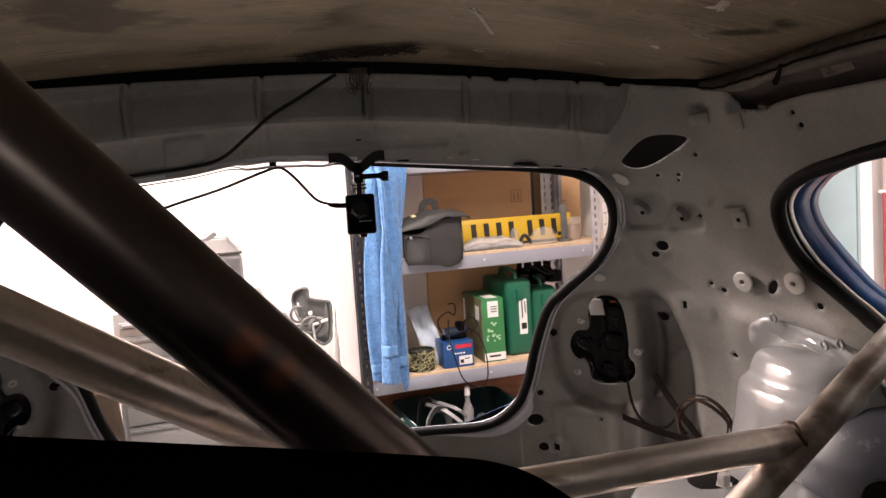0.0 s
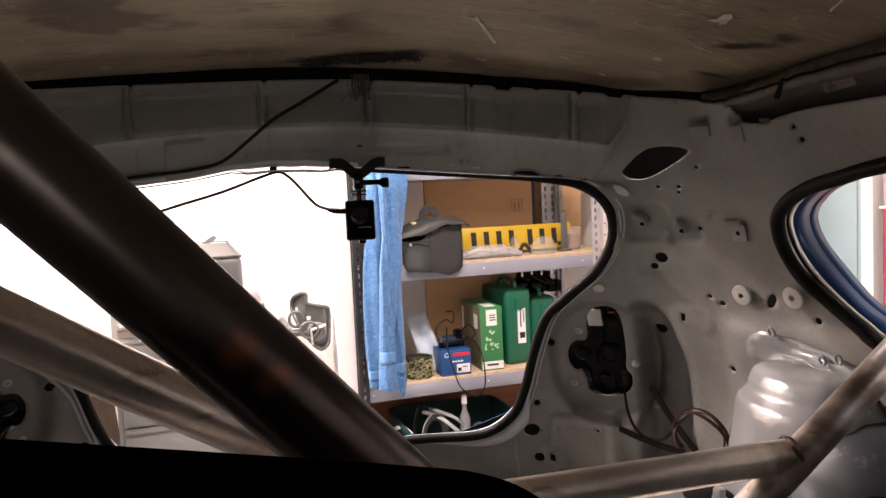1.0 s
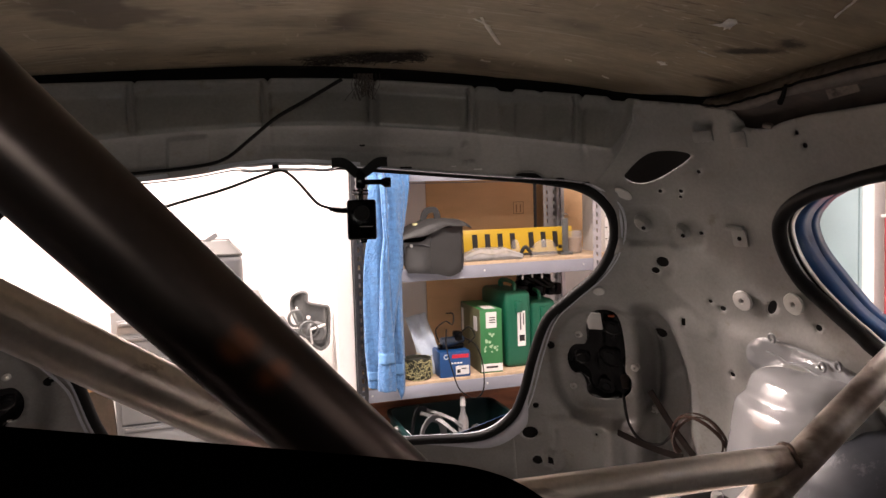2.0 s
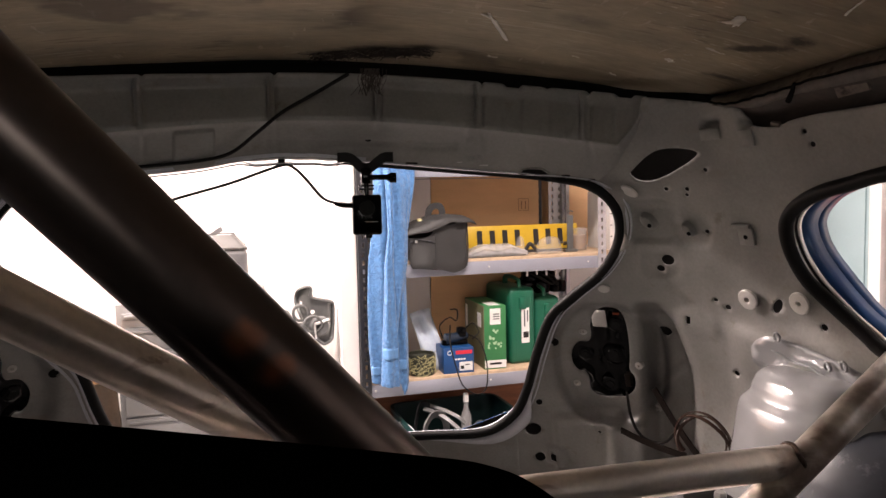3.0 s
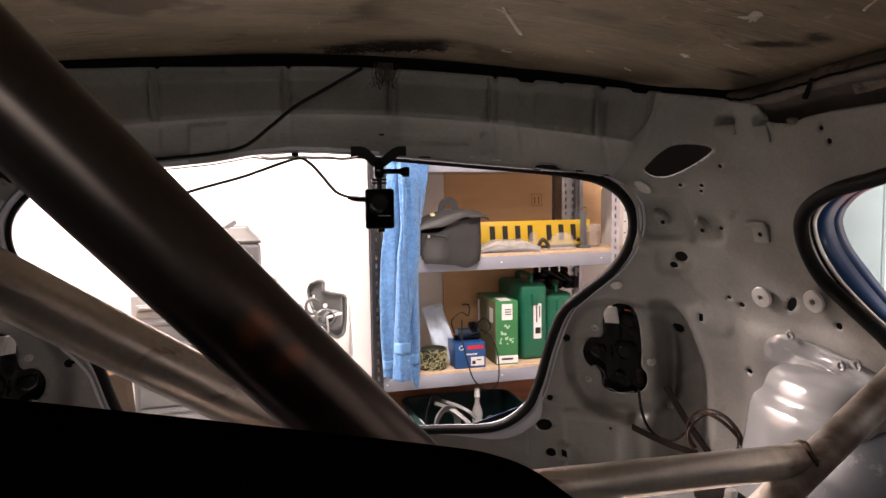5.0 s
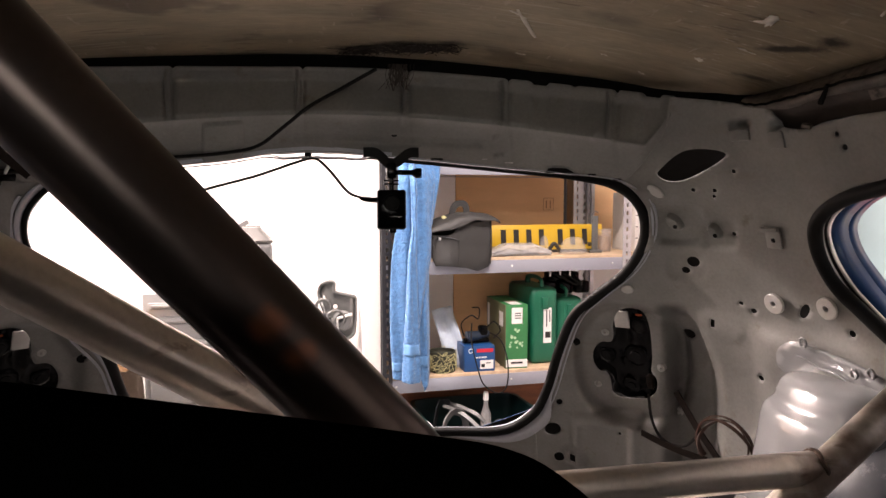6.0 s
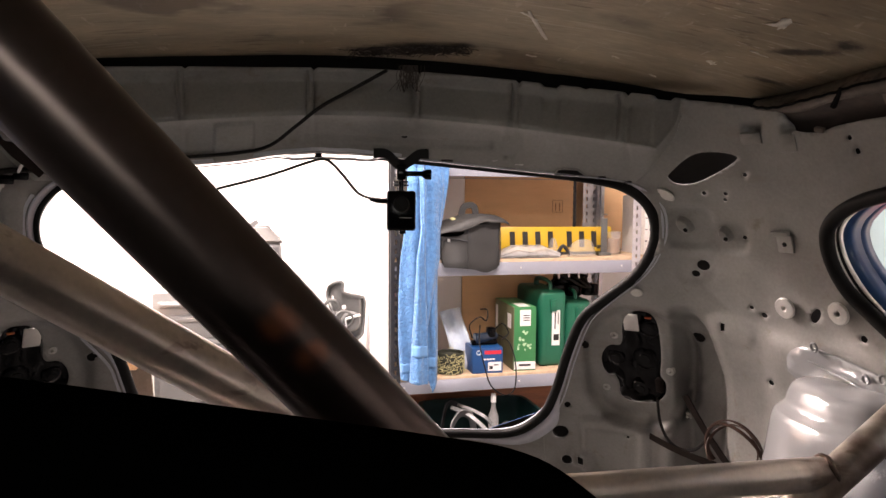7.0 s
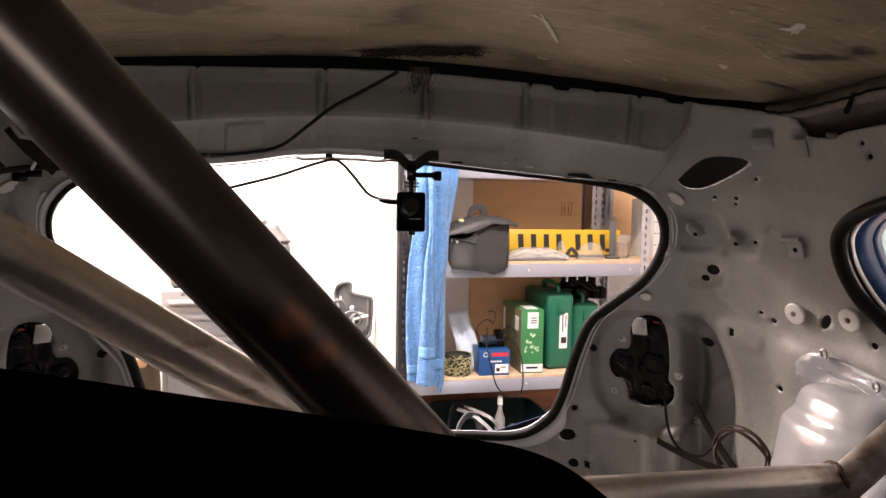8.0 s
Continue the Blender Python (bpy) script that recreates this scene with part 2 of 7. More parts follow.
def stains(material, spots, colour, strength=0.85):
    """Oily stains with a torn outline: x, y, half width, half length, turn."""
    nt = material.node_tree
    p = nt.nodes["Principled BSDF"]
    co, warp = nt.nodes.new("ShaderNodeTexCoord"), nt.nodes.new("ShaderNodeTexNoise")
    warp.inputs["Scale"].default_value, warp.inputs["Detail"].default_value, warp.inputs["Roughness"].default_value = 38, 6, 0.75
    nt.links.new(co.outputs["Object"], warp.inputs["Vector"])
    total = None
    for x, y, w, h, turn in spots:
        mp, ln, add, fall = (nt.nodes.new(k) for k in ("ShaderNodeMapping", "ShaderNodeVectorMath", "ShaderNodeMath", "ShaderNodeMapRange"))
        mp.vector_type = "TEXTURE"
        mp.inputs["Location"].default_value, mp.inputs["Rotation"].default_value, mp.inputs["Scale"].default_value = (x, y, 1.34), (0, 0, radians(turn)), (w, h, 10)
        nt.links.new(co.outputs["Object"], mp.inputs["Vector"])
        ln.operation = "LENGTH"
        nt.links.new(mp.outputs[0], ln.inputs[0])
        add.operation = "MULTIPLY_ADD"
        nt.links.new(warp.outputs["Fac"], add.inputs[0])
        add.inputs[1].default_value = 2.4
        nt.links.new(ln.outputs["Value"], add.inputs[2])
        fall.interpolation_type = "SMOOTHSTEP"
        fall.inputs["From Min"].default_value, fall.inputs["From Max"].default_value = 2.35, 1.45
        nt.links.new(add.outputs[0], fall.inputs["Value"])
        if total is None:
            total = fall.outputs[0]
        else:
            top = nt.nodes.new("ShaderNodeMath")
            top.operation = "MAXIMUM"
            nt.links.new(total, top.inputs[0])
            nt.links.new(fall.outputs[0], top.inputs[1])
            total = top.outputs[0]
    fac = nt.nodes.new("ShaderNodeMath")
    fac.operation = "MULTIPLY"
    fac.inputs[1].default_value = strength
    nt.links.new(total, fac.inputs[0])
    mx = nt.nodes.new("ShaderNodeMixRGB")
    nt.links.new(fac.outputs[0], mx.inputs[0])
    nt.links.new(p.inputs["Base Color"].links[0].from_socket, mx.inputs[1])
    mx.inputs[2].default_value = (*colour, 1)
    nt.links.new(mx.outputs[0], p.inputs["Base Color"])


streaks(ROOF, (14, 200, 1), 0.585, (0.62, 0.55, 0.44), 9.0, 0.47, 0.6)
streaks(ROOF, (22, 150, 1), 0.60, (0.09, 0.055, 0.042), 7.0, 0.46, 0.55)
streaks(ROOF, (60, 260, 1), 0.64, (0.80, 0.74, 0.64), 6.0, 0.51, 0.75)
streaks(ROOF, (120, 30, 1), 0.64, (0.66, 0.58, 0.48), 11.0, 0.50, 0.8)
streaks(ROOF, (7, 11, 1), 0.57, (0.07, 0.045, 0.035), 4.0, 0.48, 0.7)
stains(ROOF, [(0.095, 0.950, 0.075, 0.022, -18), (0.035, 0.975, 0.050, 0.012, -6), (0.150, 0.925, 0.030, 0.016, -10), (0.485, 0.705, 0.040, 0.012, -40), (0.505, 0.665, 0.016, 0.014, 0),
              (0.505, 0.812, 0.026, 0.010, -10), (0.62, 0.50, 0.03, 0.02, 0)], (0.030, 0.020, 0.015), 0.9)
streaks(STEEL, (9, 70, 70), 0.56, (0.16, 0.10, 0.07), 16.0, 0.48, 0.5)
streaks(PAINT, (6, 6, 26), 0.60, (0.17, 0.145, 0.12), 5.0, 0.52, 0.5)


def smears(material, spots, colour, matt, wobble=0.008, fine=90, strength=1.0):
    """Soft-edged rust or heat marks: centre and radius of each; matt: how metallic the marks are."""
    nt = material.node_tree
    p = nt.nodes["Principled BSDF"]
    co, warp = nt.nodes.new("ShaderNodeTexCoord"), nt.nodes.new("ShaderNodeTexNoise")
    warp.inputs["Scale"].default_value, warp.inputs["Detail"].default_value = fine, 4
    nt.links.new(co.outputs["Object"], warp.inputs["Vector"])
    shift, moved = nt.nodes.new("ShaderNodeVectorMath"), nt.nodes.new("ShaderNodeVectorMath")
    shift.operation, moved.operation = "SCALE", "ADD"
    shift.inputs["Scale"].default_value = wobble
    nt.links.new(warp.outputs["Color"], shift.inputs[0])
    nt.links.new(co.outputs["Object"], moved.inputs[0])
    nt.links.new(shift.outputs[0], moved.inputs[1])
    total = None
    for spot, radius in spots:
        dist, fall = nt.nodes.new("ShaderNodeVectorMath"), nt.nodes.new("ShaderNodeMapRange")
        dist.operation, fall.interpolation_type = "DISTANCE", "SMOOTHSTEP"
        dist.inputs[1].default_value = [c + wobble / 2 for c in spot]
        nt.links.new(moved.outputs[0], dist.inputs[0])
        fall.inputs["From Min"].default_value, fall.inputs["From Max"].default_value = radius, radius * 0.1
        fall.inputs["To Max"].default_value = strength
        nt.links.new(dist.outputs["Value"], fall.inputs["Value"])
        if total is None:
            total = fall.outputs[0]
        else:
            top = nt.nodes.new("ShaderNodeMath")
            top.operation = "MAXIMUM"
            nt.links.new(total, top.inputs[0])
            nt.links.new(fall.outputs[0], top.inputs[1])
            total = top.outputs[0]
    mx, metal = nt.nodes.new("ShaderNodeMixRGB"), nt.nodes.new("ShaderNodeMapRange")
    nt.links.new(total, mx.inputs[0])
    nt.links.new(p.inputs["Base Color"].links[0].from_socket, mx.inputs[1])
    mx.inputs[2].default_value = (*colour, 1)
    nt.links.new(mx.outputs[0], p.inputs["Base Color"])
    metal.inputs["To Min"].default_value, metal.inputs["To Max"].default_value = p.inputs["Metallic"].default_value, matt
    nt.links.new(total, metal.inputs["Value"])
    nt.links.new(metal.outputs[0], p.inputs["Metallic"])


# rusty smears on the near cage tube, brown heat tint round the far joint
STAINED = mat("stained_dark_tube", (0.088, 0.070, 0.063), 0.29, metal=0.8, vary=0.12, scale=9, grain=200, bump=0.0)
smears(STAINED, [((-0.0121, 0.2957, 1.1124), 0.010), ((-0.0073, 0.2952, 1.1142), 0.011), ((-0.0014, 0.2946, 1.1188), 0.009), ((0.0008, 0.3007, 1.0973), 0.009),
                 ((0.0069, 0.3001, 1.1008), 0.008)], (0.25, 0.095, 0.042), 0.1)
smears(STEEL, [((0.492, 0.640, 0.884), 0.050), ((0.512, 0.645, 0.880), 0.050), ((0.535, 0.650, 0.905), 0.042), ((0.585, 0.660, 0.945), 0.045), ((0.470, 0.625, 0.850), 0.040)],
       (0.10, 0.058, 0.040), 0.6, 0.03, 60, 0.85)

GLASS = bpy.data.materials.new("window_glass")
GLASS.use_nodes = True
gp = GLASS.node_tree.nodes["Principled BSDF"]
gp.inputs["Base Color"].default_value = (0.92, 0.97, 0.97, 1)
gp.inputs["Roughness"].default_value, gp.inputs["Transmission Weight"].default_value, gp.inputs["IOR"].default_value = 0.0, 1.0, 1.02

GLOW = bpy.data.materials.new("lamp_diffuser")
GLOW.use_nodes = True
gp = GLOW.node_tree.nodes["Principled BSDF"]
gp.inputs["Emission Color"].default_value, gp.inputs["Emission Strength"].default_value = (1.0, 0.95, 0.88, 1), 4.0


# ---- mesh helpers ----
def thing(name, m, label, category, group="", kind=""):
    ob = new(name)
    ob.empty_display_size = 0.05
    ob.matrix_basis = m
    return tagged(ob, label, category, group, kind)


def finish(bm, name, material, smooth=True, sharp=40):
    bmesh.ops.recalc_face_normals(bm, faces=bm.faces[:]) if sharp >= 0 else None
    me = bpy.data.meshes.new(name)
    bm.to_mesh(me)
    bm.free()
    me.materials.append(material)
    if smooth:
        me.shade_smooth()
        if 0 < sharp < 180:
            me.set_sharp_from_angle(angle=radians(sharp))
    return me


def part(name, bm, material, parent, label="", m=None, smooth=True, sharp=40):
    me = bm if isinstance(bm, bpy.types.Mesh) else finish(bm, name, material, smooth, sharp)
    ob = new(name, me)
    ob.parent = parent
    if m is not None:
        ob.matrix_basis = m
    return tagged(ob, label)


def rbox(size, centre=(0, 0, 0), bevel=0.003, segs=2, bm=None, m=None):
    """A box with rounded edges, added to bm."""
    b = bmesh.new()
    bmesh.ops.create_cube(b, size=1.0)
    bmesh.ops.scale(b, vec=size, verts=b.verts)
    if bevel:
        bmesh.ops.bevel(b, geom=b.edges[:], offset=min(bevel, min(size) * 0.45), segments=segs, affect="EDGES", profile=0.5)
    bmesh.ops.translate(b, vec=centre, verts=b.verts)
    if m is not None:
        bmesh.ops.transform(b, matrix=m, verts=b.verts)
    if bm is None:
        return b
    me = bpy.data.meshes.new("tmp")
    b.to_mesh(me)
    b.free()
    bm.from_mesh(me)
    bpy.data.meshes.remove(me)
    return bm


def smooth_line(points, n=8, closed=False):
    """Catmull-Rom through the points."""
    pts = [Vector(p) for p in points]
    out = []
    count = len(pts)
    spans = count if closed else count - 1
    for i in range(spans):
        if closed:
            a, b, c, d = (pts[(i + k) % count] for k in (-1, 0, 1, 2))
        else:
            b, c = pts[i], pts[i + 1]
            a = pts[i - 1] if i else b * 2 - c
            d = pts[i + 2] if i + 2 < count else c * 2 - b
        for j in range(n):
            t = j / n
            out.append(0.5 * ((2 * b) + (c - a) * t + (2 * a - 5 * b + 4 * c - d) * t * t + (3 * b - a - 3 * c + d) * t ** 3))
    if not closed:
        out.append(pts[-1])
    return out


def sweep(points, section, closed=False, bm=None, cap=True, up=None, scale=None):
    """Carry a flat section (x, y) along a line of points."""
    bm = bm or bmesh.new()
    pts = [Vector(p) for p in points]
    n, k = len(pts), len(section)
    rings, side = [], None
    for i, p in enumerate(pts):
        a = pts[(i - 1) % n] if closed or i else p
        b = pts[(i + 1) % n] if closed or i < n - 1 else p
        t = (b - a).normalized()
        if up is not None:
            side = t.cross(Vector(up)).normalized()
        elif side is None:
            side = t.orthogonal().normalized()
        else:
            side = (side - t * side.dot(t)).normalized()
        nrm = side.cross(t)
        s = scale(i / max(1, n - 1)) if scale else 1
        rings.append([bm.verts.new(p + side * (x * s) + nrm * (y * s)) for x, y in section])
    for i in range(n if closed else n - 1):
        r, q = rings[i], rings[(i + 1) % n]
        for j in range(k):
            bm.faces.new((r[j], r[(j + 1) % k], q[(j + 1) % k], q[j]))
    if cap and not closed:
        bm.faces.new(rings[0][::-1])
        bm.faces.new(rings[-1])
    return bm


def circle(r, n=16):
    return [(r * math.cos(2 * math.pi * i / n), r * math.sin(2 * math.pi * i / n)) for i in range(n)]


def rod(a, b, r, n=16, bm=None):
    return sweep([a, b], circle(r, n), bm=bm)


def lathe(profile, n=32, bm=None, m=None):
    """Turn a profile of (radius, height) round the z axis."""
    b = bmesh.new()
    rings = []
    for r, z in profile:
        rings.append([b.verts.new((max(r, 1e-5) * math.cos(2 * math.pi * i / n), max(r, 1e-5) * math.sin(2 * math.pi * i / n), z)) for i in range(n)])
    for q, w in zip(rings, rings[1:]):
        for i in range(n):
            b.faces.new((q[i], q[(i + 1) % n], w[(i + 1) % n], w[i]))
    bmesh.ops.remove_doubles(b, verts=b.verts, dist=1e-4)
    if m is not None:
        bmesh.ops.transform(b, matrix=m, verts=b.verts)
    if bm is None:
        return b
    me = bpy.data.meshes.new("tmp")
    b.to_mesh(me)
    b.free()
    bm.from_mesh(me)
    bpy.data.meshes.remove(me)
    return bm


def inside(pts, loop):
    """Which of the points lie inside the loop."""
    x, y = pts[:, 0], pts[:, 1]
    res = np.zeros(len(pts), bool)
    j = len(loop) - 1
    for i in range(len(loop)):
        xi, yi = loop[i]
        xj, yj = loop[j]
        hit = (yi > y) != (yj > y)
        with np.errstate(divide="ignore", invalid="ignore"):
            res ^= hit & (x < (xj - xi) * (y - yi) / (yj - yi + 1e-12) + xi)
        j = i
    return res


def sheet(outline, holes, step, place):
    """A pressed sheet: a flat outline with holes, filled with an even net of points and laid into space by place(u, v)."""
    from mathutils.geometry import delaunay_2d_cdt
    loops = [[(float(p[0]), float(p[1])) for p in lp] for lp in [outline, *holes]]
    verts, edges = [], []
    for lp in loops:
        k = len(verts)
        verts += lp
        edges += [(k + i, k + (i + 1) % len(lp)) for i in range(len(lp))]
    rim = np.array(verts)
    lo, hi = rim.min(0), rim.max(0)
    gx, gy = np.meshgrid(np.arange(lo[0], hi[0], step), np.arange(lo[1], hi[1], step))
    gx[1::2] += step / 2
    net = np.stack([gx.ravel(), gy.ravel()], 1)
    ok = inside(net, loops[0])
    for lp in loops[1:]:
        ok &= ~inside(net, lp)
    net = net[ok]
    near = np.ones(len(net), bool)
    for q in rim:
        near &= ((net - q) ** 2).sum(1) > (0.4 * step) ** 2
    verts += [tuple(p) for p in net[near]]
    vs, _, fs, *_ = delaunay_2d_cdt([Vector(v) for v in verts], edges, [], 0, 1e-7)
    mid = np.array([[sum(vs[i][0] for i in f) / 3, sum(vs[i][1] for i in f) / 3] for f in fs])
    ok = inside(mid, loops[0])
    for lp in loops[1:]:
        ok &= ~inside(mid, lp)
    bm = bmesh.new()
    made = [bm.verts.new(place(v[0], v[1])) for v in vs]
    for f, good in zip(fs, ok):
        if good:
            try:
                bm.faces.new([made[i] for i in f])
            except ValueError:
                pass
    bmesh.ops.delete(bm, geom=[v for v in bm.verts if not v.link_faces], context="VERTS")
    return bm


def thicken(ob, thickness):
    mod = ob.modifiers.new("thickness", "SOLIDIFY")
    mod.thickness, mod.offset = thickness, -1.0
    return ob


def face_towards(bm, point, sign=1):
    """Turn the faces of an open sheet towards (or away from) a point."""
    for f in bm.faces:
        if (Vector(point) - f.calc_center_median()).dot(f.normal) * sign < 0:
            f.normal_flip()
    return bm


def step01(x):
    x = min(1.0, max(0.0, x))
    return x * x * (3 - 2 * x)


# ---- the car's inner form ----
# The rear of the shell is a rounded tub: at each height a superellipse round (0, YC), narrower and shorter towards the roof.
YC, POWER, PER_DEG = 0.3, 3.2, 0.0125


def half_width(z):
    return 0.68 - 0.20 * max(0, z - 0.9) - 0.25 * max(0, z - 1.15)


def rear_line(z):
    return 1.06 + (1.22 - z) * 0.62


def other_side(deg, z):
    """The left rear corner sits a little lower and further round than the right one."""
    d = abs(deg)
    k = step01((d - 23.4) / 2.0) * step01((46 - d) / 4) * step01((1.04 - z) / 0.05) * step01((z - 0.68) / 0.06)
    return math.copysign(d + 1.0 * k, deg), z - 0.011 * k


def tub(deg, z, out=0.0, side=1):
    """A point on the tub at an angle from the rear, at a height; out: metres outside it."""
    if side * deg < 0:
        deg, z = other_side(deg, z)
    ph = radians(deg)
    a, b = half_width(z) + out, rear_line(z) - YC + out
    rho = ((abs(math.sin(ph)) / a) ** POWER + (max(abs(math.cos(ph)), 1e-6) / b) ** POWER) ** (-1 / POWER)
    return Vector((side * rho * math.sin(ph), YC + rho * math.cos(ph), z))


def tub_frame(deg, z, out=0.0, side=1):
    """A pose on the tub: x along it, y up it, z into the car."""
    o = tub(deg, z, out, side)
    ex = (tub(deg + 0.5, z, out, side) - tub(deg - 0.5, z, out, side)).normalized() * side
    ez = ex.cross((tub(deg, z + 0.01, out, side) - tub(deg, z - 0.01, out, side)).normalized()).normalized()
    ey = ez.cross(ex)
    m = Matrix((ex, ey, ez)).transposed().to_4x4()
    m.translation = o
    return m


def roof_height(x, y):
    return 1.359 - (0.25 if x > 0 else 0.19) * x * x + 0.045 * (1 - y * y) + 0.006 * min(1, max(0, (y - 0.80) / 0.14)) ** 1.5 * max(0, 1 - (x / 0.5) ** 4)


OPEN_HALF = [(0, 1.232), (4, 1.2275), (9, 1.222), (18, 1.210), (27, 1.197), (30.7, 1.186), (32.5, 1.162), (33.2, 1.131), (32.7, 1.091), (30.7, 1.044),
             (27.2, 0.996), (24.9, 0.957), (23.2, 0.887), (21.7, 0.800), (20.0, 0.738), (16.6, 0.691), (10.6, 0.684), (0, 0.684)]
OPEN_LINE = smooth_line(OPEN_HALF, 6)
OPEN_LEFT = [Vector((u - 2.3 * step01((v - 0.98) / 0.06) * step01((u - 22) / 6), v + 0.005 * step01(u / 4) * step01((13 - u) / 6) * step01((v - 1.1) / 0.1))) for u, v in OPEN_LINE]
OPEN_LOOP = [(p.x, p.y) for p in OPEN_LINE] + [(-p.x, p.y) for p in OPEN_LEFT[-2:0:-1]]


def open_edge(side):
    return OPEN_LINE if side > 0 else OPEN_LEFT


WINDOW = [(p.x, p.y) for p in smooth_line([(48.6, 1.131), (49.8, 1.156), (52.2, 1.173), (55.5, 1.184), (59.1, 1.194), (68, 1.205), (80, 1.205),
                                           (84, 1.18), (84, 1.0), (83, 0.91), (76, 0.895), (66, 0.915), (57.7, 0.974), (55.9, 0.992), (52.9, 1.024),
                                           (50.4, 1.055), (48.9, 1.094)], 5, True)]
WINDOW = [(66 + (u - 66) * 0.955, 1.07 + (v - 1.07) * 0.93) for u, v in WINDOW]
PANE = [(p.x, p.y) for p in smooth_line([(51.8, 1.133), (53.2, 1.158), (54.8, 1.169), (58.4, 1.185), (68, 1.196), (79, 1.196), (82, 1.17), (82, 1.02),
                                         (81, 0.95), (75, 0.945), (64, 0.965), (57.0, 1.016), (55.7, 1.032), (53.9, 1.064), (52.2, 1.100)], 5, True)]


def scaled(loop):
    return [(u * PER_DEG, v) for u, v in loop]


def dot_hole(deg, z, r, n=10, rz=None):
    """A round hole; towards the rear the panel is wider for each degree and its rows climb a little."""
    wide = r / PER_DEG * (0.645 if deg < 31 else 1.0)
    climb = 0.0034 if deg < 31 else 0.0
    return [(deg + wide * math.cos(2 * math.pi * i / n), z + (rz or r) * math.sin(2 * math.pi * i / n) + climb * wide * math.cos(2 * math.pi * i / n)) for i in range(n)]


SLOT = [(p.x, p.y) for p in smooth_line([(34.3, 1.197), (34.8, 1.206), (36.2, 1.221), (37.6, 1.229), (39.6, 1.229), (41.2, 1.224), (41.2, 1.217),
                                         (39.0, 1.200), (36.8, 1.188), (35.2, 1.188)], 4, True)]
CLUSTER = [(p.x, p.y) for p in smooth_line([(28.3, 0.940), (28.7, 0.964), (29.5, 0.975), (30.4, 0.979), (31.3, 0.975), (31.9, 0.957), (32.1, 0.925), (32.1, 0.885),
                                            (32.0, 0.860), (32.5, 0.846), (32.4, 0.824), (31.5, 0.806), (30.2, 0.800), (28.7, 0.798), (27.9, 0.808), (27.8, 0.830),
                                            (27.4, 0.845), (26.7, 0.847), (26.2, 0.860), (26.1, 0.880), (26.5, 0.898), (27.1, 0.907), (28.0, 0.909), (28.3, 0.922)], 4, True)]
HOLES = [(42.0, 1.199, 0.003), (37.8, 1.175, 0.003), (39.9, 1.174, 0.003), (39.8, 1.166, 0.0025), (41.4, 1.114, 0.003), (37.2, 1.069, 0.0085),
         (36.4, 1.055, 0.0055), (41.8, 1.013, 0.003), (43.0, 1.004, 0.004), (43.6, 0.905, 0.004), (52.4, 1.236, 0.003), (53.0, 1.221, 0.0035),
         (24.6, 0.909, 0.005), (22.6, 0.7785, 0.007), (21.75, 0.7130, 0.0165, 14, 0.0145), (22.3, 0.6475, 0.0112, 12), (35.4, 0.933, 0.009), (52.4, 0.998, 0.0045),
         (28.8, 0.7325, 0.0032)]
ARC_Z, ARC_DEG = (0.70, 0.756, 0.806, 0.855, 0.887, 0.924, 0.960, 0.985), (38.7, 38.99, 39.16, 39.19, 38.94, 38.32, 37.59, 36.6)


